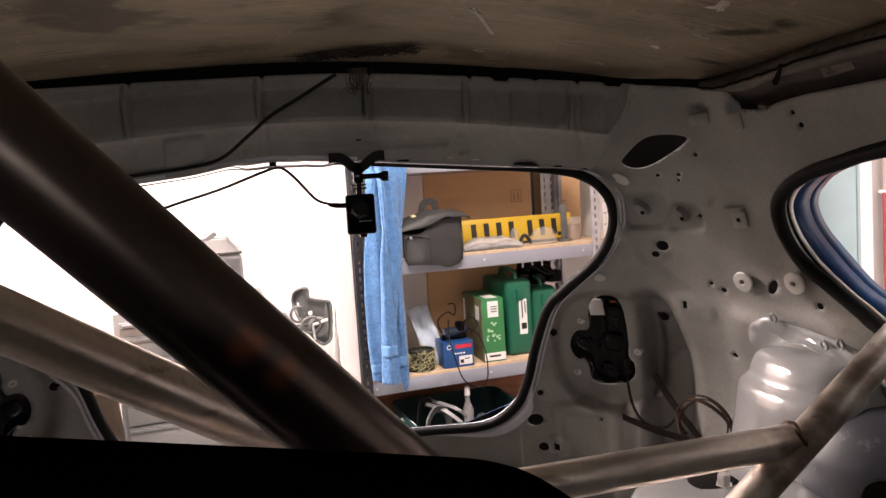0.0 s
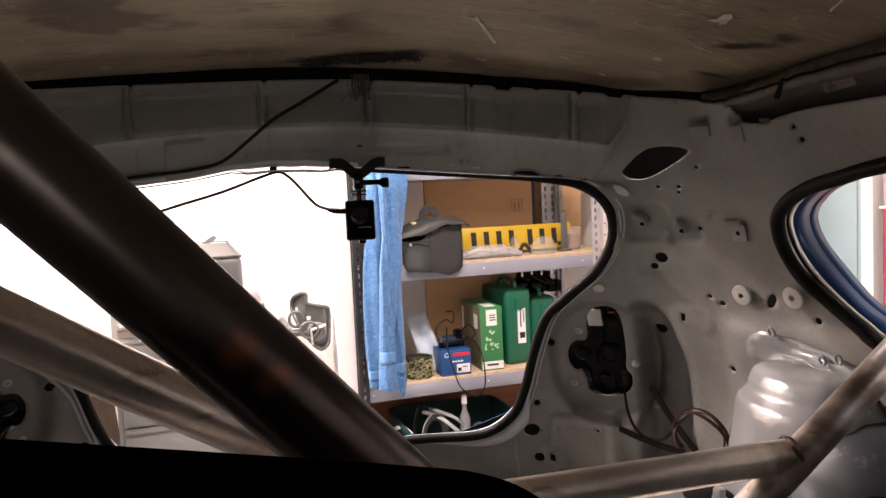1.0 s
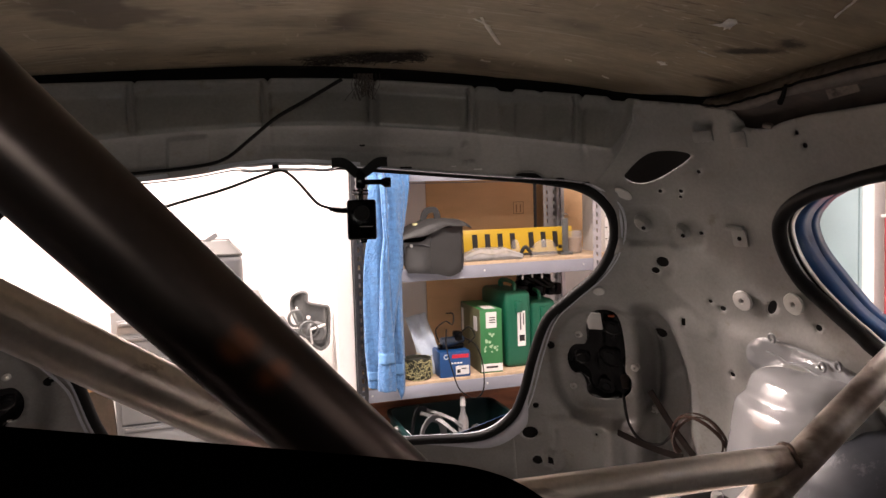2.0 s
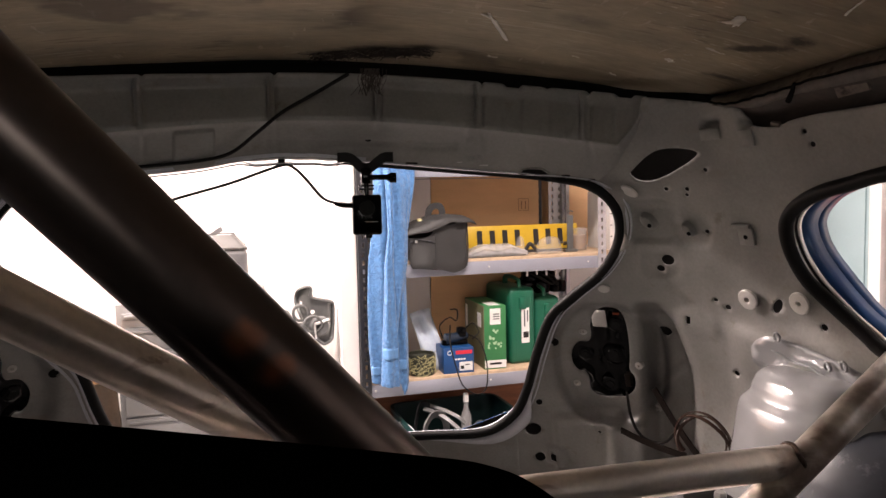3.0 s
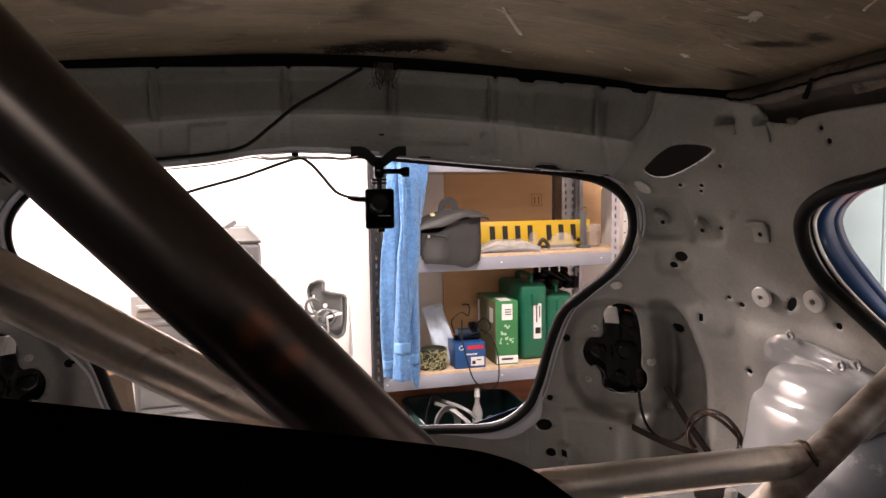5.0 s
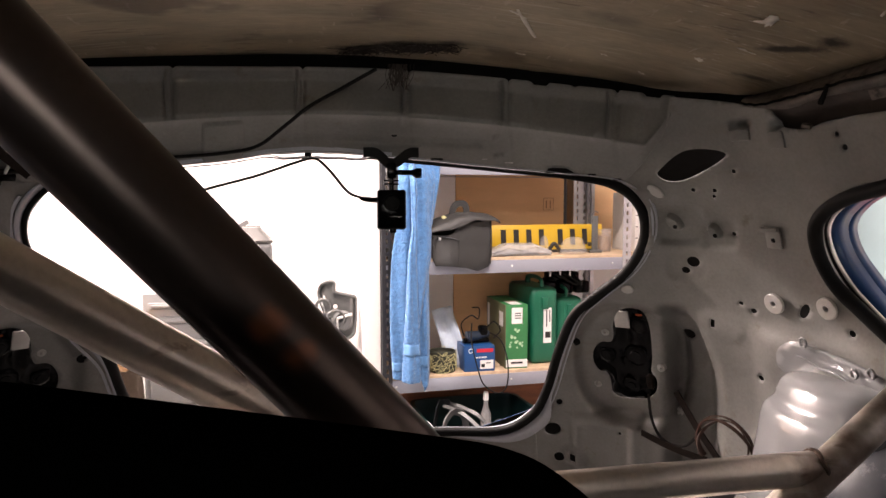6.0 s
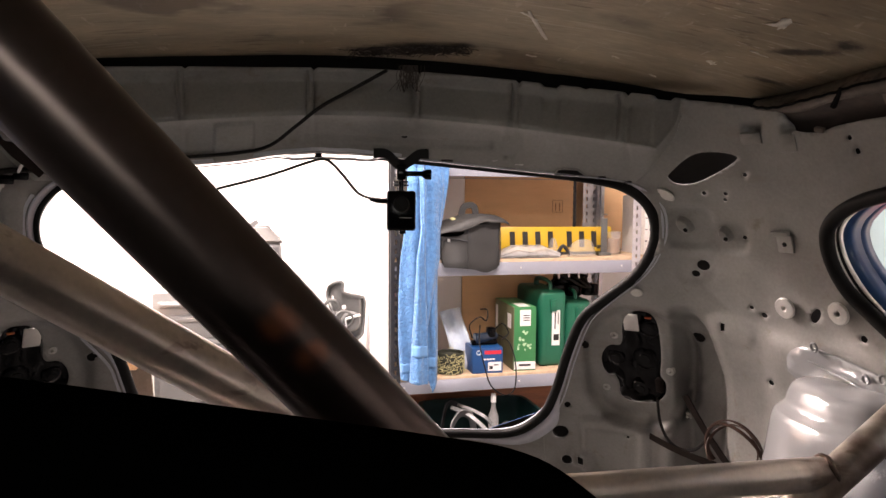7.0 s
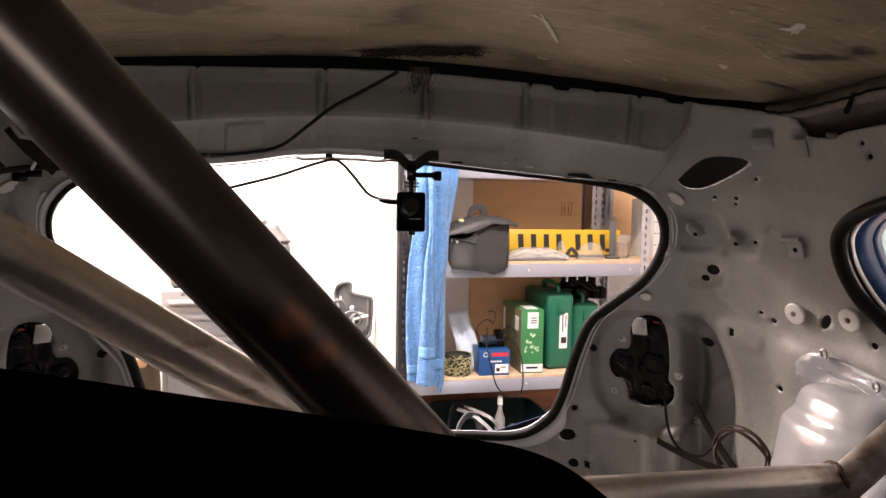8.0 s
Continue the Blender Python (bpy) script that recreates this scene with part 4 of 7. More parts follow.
# cant rails along the roof's sides
def build_cant(side):
    fold = [Vector(p) for p in ((0.5385, 0.8860, 1.2985), (0.5435, 0.868, 1.2995), (0.549, 0.808, 1.3005), (0.553, 0.754, 1.302), (0.556, 0.697, 1.305), (0.572, 0.45, 1.307), (0.578, 0.28, 1.306))]
    seam = [tub(*p) for p in ((43.4, 1.2810), (45.4, 1.2765), (48.26, 1.2800), (51.43, 1.2839), (55.08, 1.2887), (73, 1.291), (90, 1.291))]
    edge = [tub(*p) for p in ((43.6, 1.2780), (45.6, 1.2720), (48.16, 1.2684), (51.2, 1.2748), (54.93, 1.2768), (73, 1.279), (90, 1.279))]
    deep = [tub(*p) for p in ((44.0, 1.270, 0.008), (46.0, 1.262, 0.018), (48.0, 1.258, 0.032), (51.2, 1.263, 0.034), (54.9, 1.265, 0.034), (73, 1.267, 0.034), (90, 1.267, 0.034))]
    foot = [tub(*p) for p in ((44.2, 1.262, 0.008), (46.0, 1.248, 0.012), (48.0, 1.234, 0.020), (51.2, 1.238, 0.022), (54.9, 1.242, 0.022), (73, 1.244, 0.022), (90, 1.244, 0.022))]
    ahead = [(-0.3, 0.0), (-1.0, -0.035)]
    lines = []
    for line in (fold, seam, edge, deep, foot):
        end = line[-1]
        pts = line + [Vector((end.x + (0.004 if y > -0.5 else -0.016), y, end.z + dz)) for y, dz in ahead]
        lines.append([Vector((side * p.x, p.y, p.z)) for p in smooth_line(pts, 8)])

    def strip(name, upper, lower, material, label, wave=0.0):
        bm = bmesh.new()
        rows = []
        for i, (p, q) in enumerate(zip(upper, lower)):
            mid = (p + q) / 2 + Vector((side * -wave * (0.4 + noise.noise((i * 0.5, 3, 0))), 0, 0))
            rows.append([bm.verts.new(v) for v in (p, mid, q)])
        for a_, c_ in zip(rows, rows[1:]):
            for j in range(2):
                bm.faces.new((a_[j], a_[j + 1], c_[j + 1], c_[j]))
        face_towards(bm, (0, 0.2, 1.1))
        return thicken(part(name, bm, material, car, label, sharp=-1), 0.001)

    strip("roof_flange", lines[0], lines[1], DUSTY, "dusty brown folded roof side flange", 0.003)
    strip("cant_rail", lines[1], lines[2], DULLED, "inner flange of the roof side rail, darkened for shade", 0.002)
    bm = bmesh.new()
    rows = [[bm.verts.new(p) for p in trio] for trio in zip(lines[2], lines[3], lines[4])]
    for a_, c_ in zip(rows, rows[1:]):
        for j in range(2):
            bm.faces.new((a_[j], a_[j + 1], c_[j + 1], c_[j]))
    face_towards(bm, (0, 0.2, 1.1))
    thicken(part("cant_cavity", bm, HOLLOW, car, "brown hollow of the roof side rail, shade in its colour", sharp=-1), 0.001)
    bead = [p + Vector((side * -0.001, 0, 0.0006 * math.sin(i * 1.7))) for i, p in enumerate(lines[1])]
    part("seam_sealer", sweep(bead, circle(0.0016, 6)), SEALER_GAP, car, "thin dark sealer line along the roof edge")
    part("cant_tongue", sweep([tub(51.3, 1.2700, -0.001, side), tub(51.75, 1.2765, -0.003, side), tub(52.1, 1.282, -0.005, side), tub(52.3, 1.2865, -0.006, side)], circle(0.0034, 8), scale=lambda k: 1 - 0.5 * k), SEALER_GAP, car, "small dark torn tongue of sealer")
    part("pale_pad", sweep([tub(55.9, 1.2717, 0.004, side), tub(58.9, 1.2745, 0.004, side)], [(-0.006, -0.0015), (0.006, -0.0015), (0.006, 0.0015), (-0.006, 0.0015)], up=tub_frame(58.9, 1.26, 0, side).col[2].xyz), DUSTY, car, "small pale pad in the roof rail")
    part("cant_clip", rbox((0.012, 0.006, 0.006), bevel=0.0015), DUSTY, car, "small dull clip", tub_frame(49.7, 1.2475, 0.001, side) @ pose(0, 0, 0, 0, 0, -15))


build_cant(1)
build_cant(-1)


# strut tower and wheel arch each side
def build_tower(side):
    prof = [(0.0, 0.938), (0.05, 0.937), (0.074, 0.934), (0.085, 0.927), (0.0905, 0.915), (0.0935, 0.904), (0.099, 0.897), (0.105, 0.890), (0.1085, 0.878), (0.111, 0.855),
            (0.114, 0.83), (0.118, 0.80), (0.124, 0.765), (0.145, 0.70), (0.16, 0.55), (0.17, 0.45)]
    fine = [(p.x, p.y) for p in smooth_line(prof, 8)]
    bm = lathe(fine, 144)
    for v in bm.verts:
        a = math.atan2(v.co.y, v.co.x)
        r = math.hypot(v.co.x, v.co.y)
        z = v.co.z
        k = 0.58 + 0.42 * (abs(math.cos(a - 0.06)) ** 5 + abs(math.sin(a - 0.06)) ** 5) ** -0.2
        k += 0.006 * noise.noise((a * 1.6, z * 9, 1.7)) * step01(r / 0.06)
        k -= 0.035 * math.exp(-((a + 2.75) / 0.22) ** 2 - ((z - 0.845) / 0.012) ** 2)
        k += 0.030 * math.exp(-((a + 2.10) / 0.10) ** 2 - ((z - 0.893) / 0.016) ** 2) - 0.030 * math.exp(-((a + 1.92) / 0.10) ** 2 - ((z - 0.893) / 0.02) ** 2)
        v.co.z += 0.0025 * noise.noise((v.co.x * 22, v.co.y * 28, 4.0)) * step01((z - 0.90) / 0.02)
        v.co.x, v.co.y = v.co.x * k, v.co.y * k
    bmesh.ops.transform(bm, matrix=pose(0.660, 0.800, 0), verts=bm.verts)
    for v in bm.verts:
        v.co.x = min(v.co.x, 0.72) * 1.0
    bmesh.ops.scale(bm, vec=(side, 1, 1), verts=bm.verts)
    tower = part("strut_tower", bm, TOWER, car, "glossy light grey strut tower dome", sharp=60)
    # rounded foot of the tower with an oval access hole
    bm = lathe([(p.x, p.y) for p in smooth_line([(0.0, 0.806), (0.06, 0.805), (0.09, 0.799), (0.115, 0.780), (0.127, 0.72), (0.132, 0.45)], 4)], 48)
    bmesh.ops.transform(bm, matrix=pose(side * 0.470, 0.735, 0), verts=bm.verts)
    part("tower_foot", bm, TOWER, car, "glossy grey foot of the strut tower", sharp=60)
    # near-black disc stands in for the shaded opening
    part("access_hole", lathe([(0.0, 0.004), (0.028, 0.003), (0.033, 0.0), (0.033, -0.004)], 24), DARK, car, "near-black disc for the shaded oval access hole", pose(side * 0.460, 0.752, 0.8035, 3, 0, 0))
    part("hole_bolt", lathe([(0.0, 0.012), (0.006, 0.012), (0.008, 0.008), (0.008, 0.0), (0.012, -0.002)], 6), BRIGHT, car, "bright bolt in the hole", pose(side * 0.466, 0.742, 0.8075, 3, 0, 0))
    # dark dome added in place of the tower's shaded side, with a near-black disc as its hole
    bm = lathe([(p.x, p.y) for p in smooth_line([(0.0, 0.895), (0.05, 0.893), (0.085, 0.880), (0.108, 0.850), (0.118, 0.80), (0.122, 0.60), (0.122, 0.44)], 5)], 48)
    bmesh.ops.transform(bm, matrix=pose(side * 0.675, 0.725, 0), verts=bm.verts)
    part("reel_housing", bm, ARCH, car, "dark dome added for the tower's shaded side", sharp=60)
    part("housing_hole", lathe([(0.0, 0.002), (0.022, 0.002), (0.026, -0.004)], 24), DARK, car, "near-black disc for a round hole", pose(side * 0.592, 0.640, 0.812) @ pose(0, 0, 0, 80, 0, side * -44))
    # wheel arch ahead of it
    bm = bmesh.new()
    rows = []
    for i in range(25):
        a = math.pi * i / 24
        ring_ = []
        for j in range(9):
            s = j / 8
            r = 0.24 - 0.05 * (1 - step01(s * 4))
            ring_.append(bm.verts.new((side * (0.50 + 0.20 * s), 0.48 - r * math.cos(a), 0.545 + r * math.sin(a))))
        rows.append(ring_)
    for p, q in zip(rows, rows[1:]):
        for j in range(8):
            bm.faces.new((p[j], p[j + 1], q[j + 1], q[j]))
    part("wheel_arch", bm, ARCH, car, "dark blue-grey inner wheel arch", sharp=60)
    # mounting plate above the tower, with two lugs
    bm = sheet(scaled([(p.x, p.y) for p in smooth_line([(45.5, 0.930), (45.3, 0.950), (46.0, 0.966), (47.6, 0.973), (52, 0.964), (55.5, 0.953), (57, 0.940), (57, 0.90), (50, 0.90)], 4, True)]),
               [], 0.01, lambda u, v: tub(u / PER_DEG, v, -0.014, side))
    face_towards(bm, (0, 0.2, 0.95))
    plate = thicken(part("mounting_plate", bm, TOWER, car, "grey plate with rolled lugs above the tower", sharp=-1), 0.003)
    for d, z in ((48.2, 0.977), (53.0, 0.952), (54.6, 0.958)):
        f = tub_frame(d, z, -0.017, side)
        pts = [f @ Vector((0.0045 * math.cos(t), 0.006 * math.sin(t), 0.002)) for t in np.linspace(0, 2 * math.pi, 14)[:-1]]
        part("lug", sweep(pts, circle(0.0018, 8), closed=True), TOWER, plate)
    line = [tub(d, 0.956 - (d - 46.5) * 0.0028 + 0.002 * math.sin(d * 2), -0.018, side) for d in np.linspace(47.5, 54.5, 18)]
    part("sealer_bead", sweep(line, circle(0.0018, 6)), TOWER, plate)


build_tower(1)
build_tower(-1)


# small fittings of the quarter panels
def build_fittings(side):
    for d, z, r in ((45.2, 1.021, 0.0148), (50.3, 1.026, 0.0148)):
        f = tub_frame(d, z, -0.008, side)
        bm = lathe([(0.0035, -0.012), (0.0035, 0.001), (0.0045, 0.002), (r * 0.92, 0.0012), (r, 0.0), (r, -0.002), (r * 0.55, -0.003), (r * 0.5, -0.020)], 24)
        part("spacer_disc", bm, WASHER, car, "pale round spacer disc with a centre hole", f)
    for d, z in ((35.6, 1.128), (39.6, 1.117)):
        f = tub_frame(d, z, 0.001, side)
        big = d < 37
        bm = lathe([(0.0, 0.0062), (0.009, 0.0062), (0.0115, 0.0045), (0.0130, 0.0), (0.0140, -0.008)], 28)
        bmesh.ops.scale(bm, vec=(0.66 if big else 0.55, 1.15 if big else 0.95, 1), verts=bm.verts)
        bmesh.ops.rotate(bm, cent=(0, 0, 0), matrix=Matrix.Rotation(side * (0.75 if big else 0.6), 3, "Z"), verts=bm.verts)
        part("stud_boss", bm, PAINT, car, "raised oval fixing boss", f)
        # black disc painted on for the shade inside the fixing hole
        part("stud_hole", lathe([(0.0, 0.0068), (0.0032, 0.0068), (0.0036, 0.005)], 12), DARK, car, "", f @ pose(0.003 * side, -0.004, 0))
    f = tub_frame(45.2, 1.120, -0.001, side)
    clip = part("clip_bracket", rbox((0.022, 0.024, 0.003), (0.003, -0.011, 0.0015), 0.001), PAINT, car, "small folded steel bracket", f)
    part("clip_flange", rbox((0.026, 0.006, 0.007), (-0.001, 0.004, 0.003), 0.0015), PAINT, clip)
    # near-black spot for the shade in the clip's hole
    part("clip_hole", lathe([(0.0, 0.0034), (0.0032, 0.0034), (0.0032, 0.002)], 12), DARK, clip, "", pose(0.003, -0.011, 0))
    for d, z, w, h in ((43.0, 1.2435, 0.028, 0.015), (46.6, 1.2350, 0.021, 0.022)):
        f = tub_frame(d, z, -0.0015, side) @ pose(0, 0, 0, -9, 0, 0)
        part("sheet_tab", rbox((w, h, 0.003), bevel=0.0012), PAINT, car, "folded sheet metal tab", f)
    for d, z in ((30.4, 1.016), (34.0, 1.173)):
        f = tub_frame(d, z, -0.002, side)
        bm = lathe([(0.0, 0.002), (0.009, 0.0018), (0.0105, 0.0)], 20)
        bmesh.ops.scale(bm, vec=(1.35 if z > 1.1 else 1.0, 0.75, 1), verts=bm.verts)
        bmesh.ops.rotate(bm, cent=(0, 0, 0), matrix=Matrix.Rotation(side * (-0.7 if z > 1.1 else 0.2), 3, "Z"), verts=bm.verts)
        part("pale_plug", bm, WASHER, car, "pale oval plug", f)
    # dark discs stand in for the shade behind these holes
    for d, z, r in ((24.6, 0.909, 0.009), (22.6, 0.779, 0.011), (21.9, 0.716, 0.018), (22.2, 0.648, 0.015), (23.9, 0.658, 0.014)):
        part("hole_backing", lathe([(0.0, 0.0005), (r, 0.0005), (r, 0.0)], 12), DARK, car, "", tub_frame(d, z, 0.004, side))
    # rear lamp housing behind the shaped hole
    grow = [(30 + (u - 30) * 1.10, 0.885 + (v - 0.885) * 1.07) for u, v in CLUSTER]
    bm = sheet(scaled(grow), [], 0.008, lambda u, v: tub(u / PER_DEG, v, -relief(u / PER_DEG, v) + 0.014 + 0.006 * math.sin(u * 260) * math.sin(v * 70), side))
    face_towards(bm, (0, 0.2, 0.95))
    lamp = thicken(part("lamp_housing", bm, PLASTIC, car, "black glossy back of the rear lamp", sharp=-1), 0.002)
    for d, z, r, h in ((30.9, 0.945, 0.018, 0.007), (27.5, 0.880, 0.015, 0.006), (30.4, 0.885, 0.022, 0.006), (29.9, 0.824, 0.017, 0.007)):
        f = tub_frame(d, z, -relief(d, z) + 0.014, side)
        bm = lathe([(0.0, h), (r * 0.45, h), (r * 0.5, h * 0.8), (r * 0.9, h * 0.7), (r, h * 0.45), (r, -0.004)], 20)
        part("bulb_holder", bm, PLASTIC, lamp, "", f)
    f = tub_frame(29.15, 0.953, -relief(29.15, 0.953) + 0.009, side)
    part("reflector_patch", rbox((0.026, 0.036, 0.004), bevel=0.004), WASHER, lamp, "pale reflector patch", f)
    part("amber_lens", rbox((0.012, 0.003, 0.004), bevel=0.001), ORANGE, lamp, "amber lens edge", tub_frame(30.9, 0.964, -relief(30.9, 0.964) + 0.010, side))
    part("connector", rbox((0.012, 0.026, 0.012), bevel=0.002), STRAP, lamp, "", tub_frame(31.8, 0.838, -relief(31.8, 0.838) + 0.008, side))
    for d, z in ((27.5, 0.927), (26.5, 0.819), (32.95, 0.870), (34.3, 0.779)):
        f = tub_frame(d, z, -relief(d, z), side)
        part("bolt", lathe([(0.0, 0.007), (0.0025, 0.0065), (0.003, 0.002), (0.007, 0.001), (0.008, -0.006)], 12), WASHER, car, "small dull stud", f)


build_fittings(1)
build_fittings(-1)

# wiring in the corner
loom = [tub(d, z, -0.006) for d, z in ((31.98, 0.8267), (32.21, 0.7842), (32.87, 0.7547), (34.02, 0.7421), (35.66, 0.7483), (36.96, 0.7740))]
part("wiring_loom", sweep(smooth_line(loom, 6), circle(0.0026, 8)), CABLE, car, "thin black wiring loom")
for a, c_, w in (((31.11, 0.7482), (37.99, 0.7364), 0.0060), ((34.83, 0.8442), (39.10, 0.7463), 0.0062)):
    pts = [tub(*a, -0.006).lerp(tub(*c_, -0.006), k) + Vector((0, 0, -0.004 * math.sin(math.pi * k))) for k in np.linspace(0, 1, 12)]
    part("dark_strap", sweep(pts, [(-w, -0.001), (w, -0.001), (w, 0.001), (-w, 0.001)], up=tub_frame(36, 0.78).col[2].xyz), STRAP, car, "dark brown strap")
for r, tilt, off in ((0.039, 0.25, 0.0), (0.034, -0.1, 0.006), (0.037, 0.5, 0.003)):
    f = tub_frame(40.75, 0.8063, -0.060 - off) @ pose(0, 0, 0, math.degrees(tilt) - 20, 12, 0)
    pts = [f @ Vector((1.15 * r * math.cos(t), r * math.sin(t), 0.004 * math.sin(2 * t))) for t in np.linspace(-0.6, 3.9, 26)]
    part("loose_wire", sweep(pts, [(-0.003, -0.0008), (0.003, -0.0008), (0.003, 0.0008), (-0.003, 0.0008)]), TAN, car, "coil of brown taped wire")


# ---- roll cage ----
def along(a, b_, k):
    a, b_ = Vector(a), Vector(b_)
    return a + (b_ - a) * k


A1, A2 = (-0.064, 0.301, 1.169), (0.054, 0.342, 1.029)
B1, B2 = (-0.210, 0.545, 1.101), (-0.071, 0.615, 0.992)
C1, C2 = (0.255, 0.6066, 0.899), (0.495, 0.6565, 0.8858)
D1, D2, D3 = (0.625, 0.673, 0.968), (0.512, 0.655, 0.888), (0.421, 0.597, 0.800)
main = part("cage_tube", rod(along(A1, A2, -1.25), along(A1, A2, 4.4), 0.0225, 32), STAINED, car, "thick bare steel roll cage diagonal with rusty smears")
part("cage_tube", rod(along(B1, B2, -1.6), along(B1, B2, 3.2), 0.0225, 32), STEEL, car, "bare steel roll cage brace")
part("cage_tube", rod(along(C1, C2, -2.4), along(C1, C2, 1.06), 0.0174, 32), STEEL, car, "bare steel cross bar of the roll cage")
part("cage_tube", rod(along(D2, D1, 2.2), along(D2, D1, -1.6), 0.018, 32), STEEL, car, "bare steel rear stay of the roll cage")
axis = (Vector(C2) - Vector(C1)).normalized()
s1 = axis.orthogonal().normalized()
s2 = axis.cross(s1)
part("weld", sweep([along(C1, C2, 0.985) + (s1 * math.cos(t) + s2 * math.sin(t)) * 0.0178 + axis * (0.006 * abs(math.cos(t)) + 0.0022 * noise.noise((math.cos(t) * 3, math.sin(t) * 3, 0))) for t in np.linspace(0, 2 * math.pi, 49)[:-1]],
                   circle(0.0030, 8), closed=True), RUST, car, "heat-tinted weld bead")

# ---- floor pan, sills and wheels ----
b = sheet([(p.x, p.y) for p in [tub(d, 0.45, 0.0) for d in range(-90, 91, 6)]] + [(0.66, -0.4), (0.66, -1.2), (-0.66, -1.2), (-0.66, -0.4)], [], 0.06,
          lambda x, y: Vector((x, y, 0.40 + 0.004 * math.sin(x * 40) * step01((0.5 - abs(x)) / 0.1))))
face_towards(b, (0, 0, 2))
thicken(part("floor_pan", b, BOOTFLOOR, car, "boot floor out of view, kept dark to limit bounced light", sharp=-1), 0.002)
for side in (1, -1):
    part("sill", rbox((0.10, 1.6, 0.18), (side * 0.70, -0.45, 0.33), 0.02), BLUE, car, "blue painted sill")
    part("door_pillar", sweep(smooth_line([(side * 0.68, 0.28, 0.40), (side * 0.675, 0.28, 0.95), (side * 0.60, 0.27, 1.27)], 6), [(-0.03, -0.05), (0.03, -0.05), (0.03, 0.05), (-0.03, 0.05)], up=(0, 1, 0)), PAINT, car)
    for y in (0.48, -1.75):
        m = pose(side * 0.67, y, 0.30, 0, 90, 0)
        tyre = part("wheel", lathe([(0.20, -0.09), (0.27, -0.095), (0.298, -0.08), (0.30, 0), (0.298, 0.08), (0.27, 0.095), (0.20, 0.09)], 40), TYRE, car, "black tyred road wheel", m)
        part("rim", lathe([(0.0, 0.03), (0.06, 0.035), (0.17, 0.05), (0.20, 0.08), (0.202, -0.08), (0.17, -0.05), (0.0, -0.04)], 32), BRIGHT, tyre)
part("axle_beam", rod((-0.62, 0.48, 0.30), (0.62, 0.48, 0.30), 0.03, 16), DARK, car)
part("axle_stand", lathe([(0.13, 0.0), (0.12, 0.01), (0.035, 0.26), (0.05, 0.40)], 4, m=pose(-0.45, -0.95, 0)), RACKGREY, car)
part("axle_stand", lathe([(0.13, 0.0), (0.12, 0.01), (0.035, 0.26), (0.05, 0.40)], 4, m=pose(0.45, -0.95, 0)), RACKGREY, car)


# ---- seat in front of the camera ----
def build_seat():
    seat = thing("bucket_seat", pose(0, 0, 0.40), "matt black padded bucket seat back, seen over its top", "seat")
    top = smooth_line([(-0.44, 0.95, 0), (-0.43, 1.06, 0), (-0.40, 1.115, 0), (-0.34, 1.138, 0), (-0.17, 1.150, 0), (-0.07, 1.1511, 0), (-0.045, 1.1442, 0), (-0.02, 1.1415, 0),
                       (0.035, 1.1351, 0), (0.0507, 1.1325, 0), (0.0593, 1.1275, 0), (0.0640, 1.1222, 0), (0.0680, 1.112, 0), (0.0710, 1.09, 0), (0.076, 1.02, 0), (0.082, 0.95, 0)], 6)
    bm = bmesh.new()
    mid = Vector((-0.18, 0.80, 0))
    rings = []
    for k, y in ((0.94, 0.080), (0.985, 0.084), (1.0, 0.094), (0.985, 0.106), (0.94, 0.120), (0.86, 0.130)):
        ring_ = []
        for p in top:
            q = mid + (p - mid) * k if k < 1 else p
            slant = -0.16 * (max(q.x, -0.10) - 0.035)
            x, y_, z = 0.029 + (q.x - 0.029) * 1.5, -0.004 + (y + slant + 0.004) * 1.5, 1.171 + (q.y - 1.171) * 1.5
            ring_.append(bm.verts.new((max(x, -0.50 - 0.002 * abs(k - 1)), y_, z - 0.40)))
        ring_.append(bm.verts.new((0.09 if k == 1 else 0.08, y - 0.06, 0.10)))
        ring_.append(bm.verts.new((-0.46 if k == 1 else -0.45, y - 0.06, 0.10)))
        rings.append(ring_)
    for a, c_ in zip(rings, rings[1:]):
        for i in range(len(a)):
            j = (i + 1) % len(a)
            bm.faces.new((a[i], a[j], c_[j], c_[i]))
    bm.faces.new(rings[0])
    bm.faces.new(rings[-1][::-1])
    part("backrest", bm, SEATFAB, seat, sharp=60)
    part("cushion", rbox((0.46, 0.50, 0.12), (-0.18, -0.24, 0.12), 0.04, 4), SEATFAB, seat)
    part("seat_base", rbox((0.40, 0.44, 0.06), (-0.18, -0.22, 0.034), 0.01), DARK, seat)


build_seat()

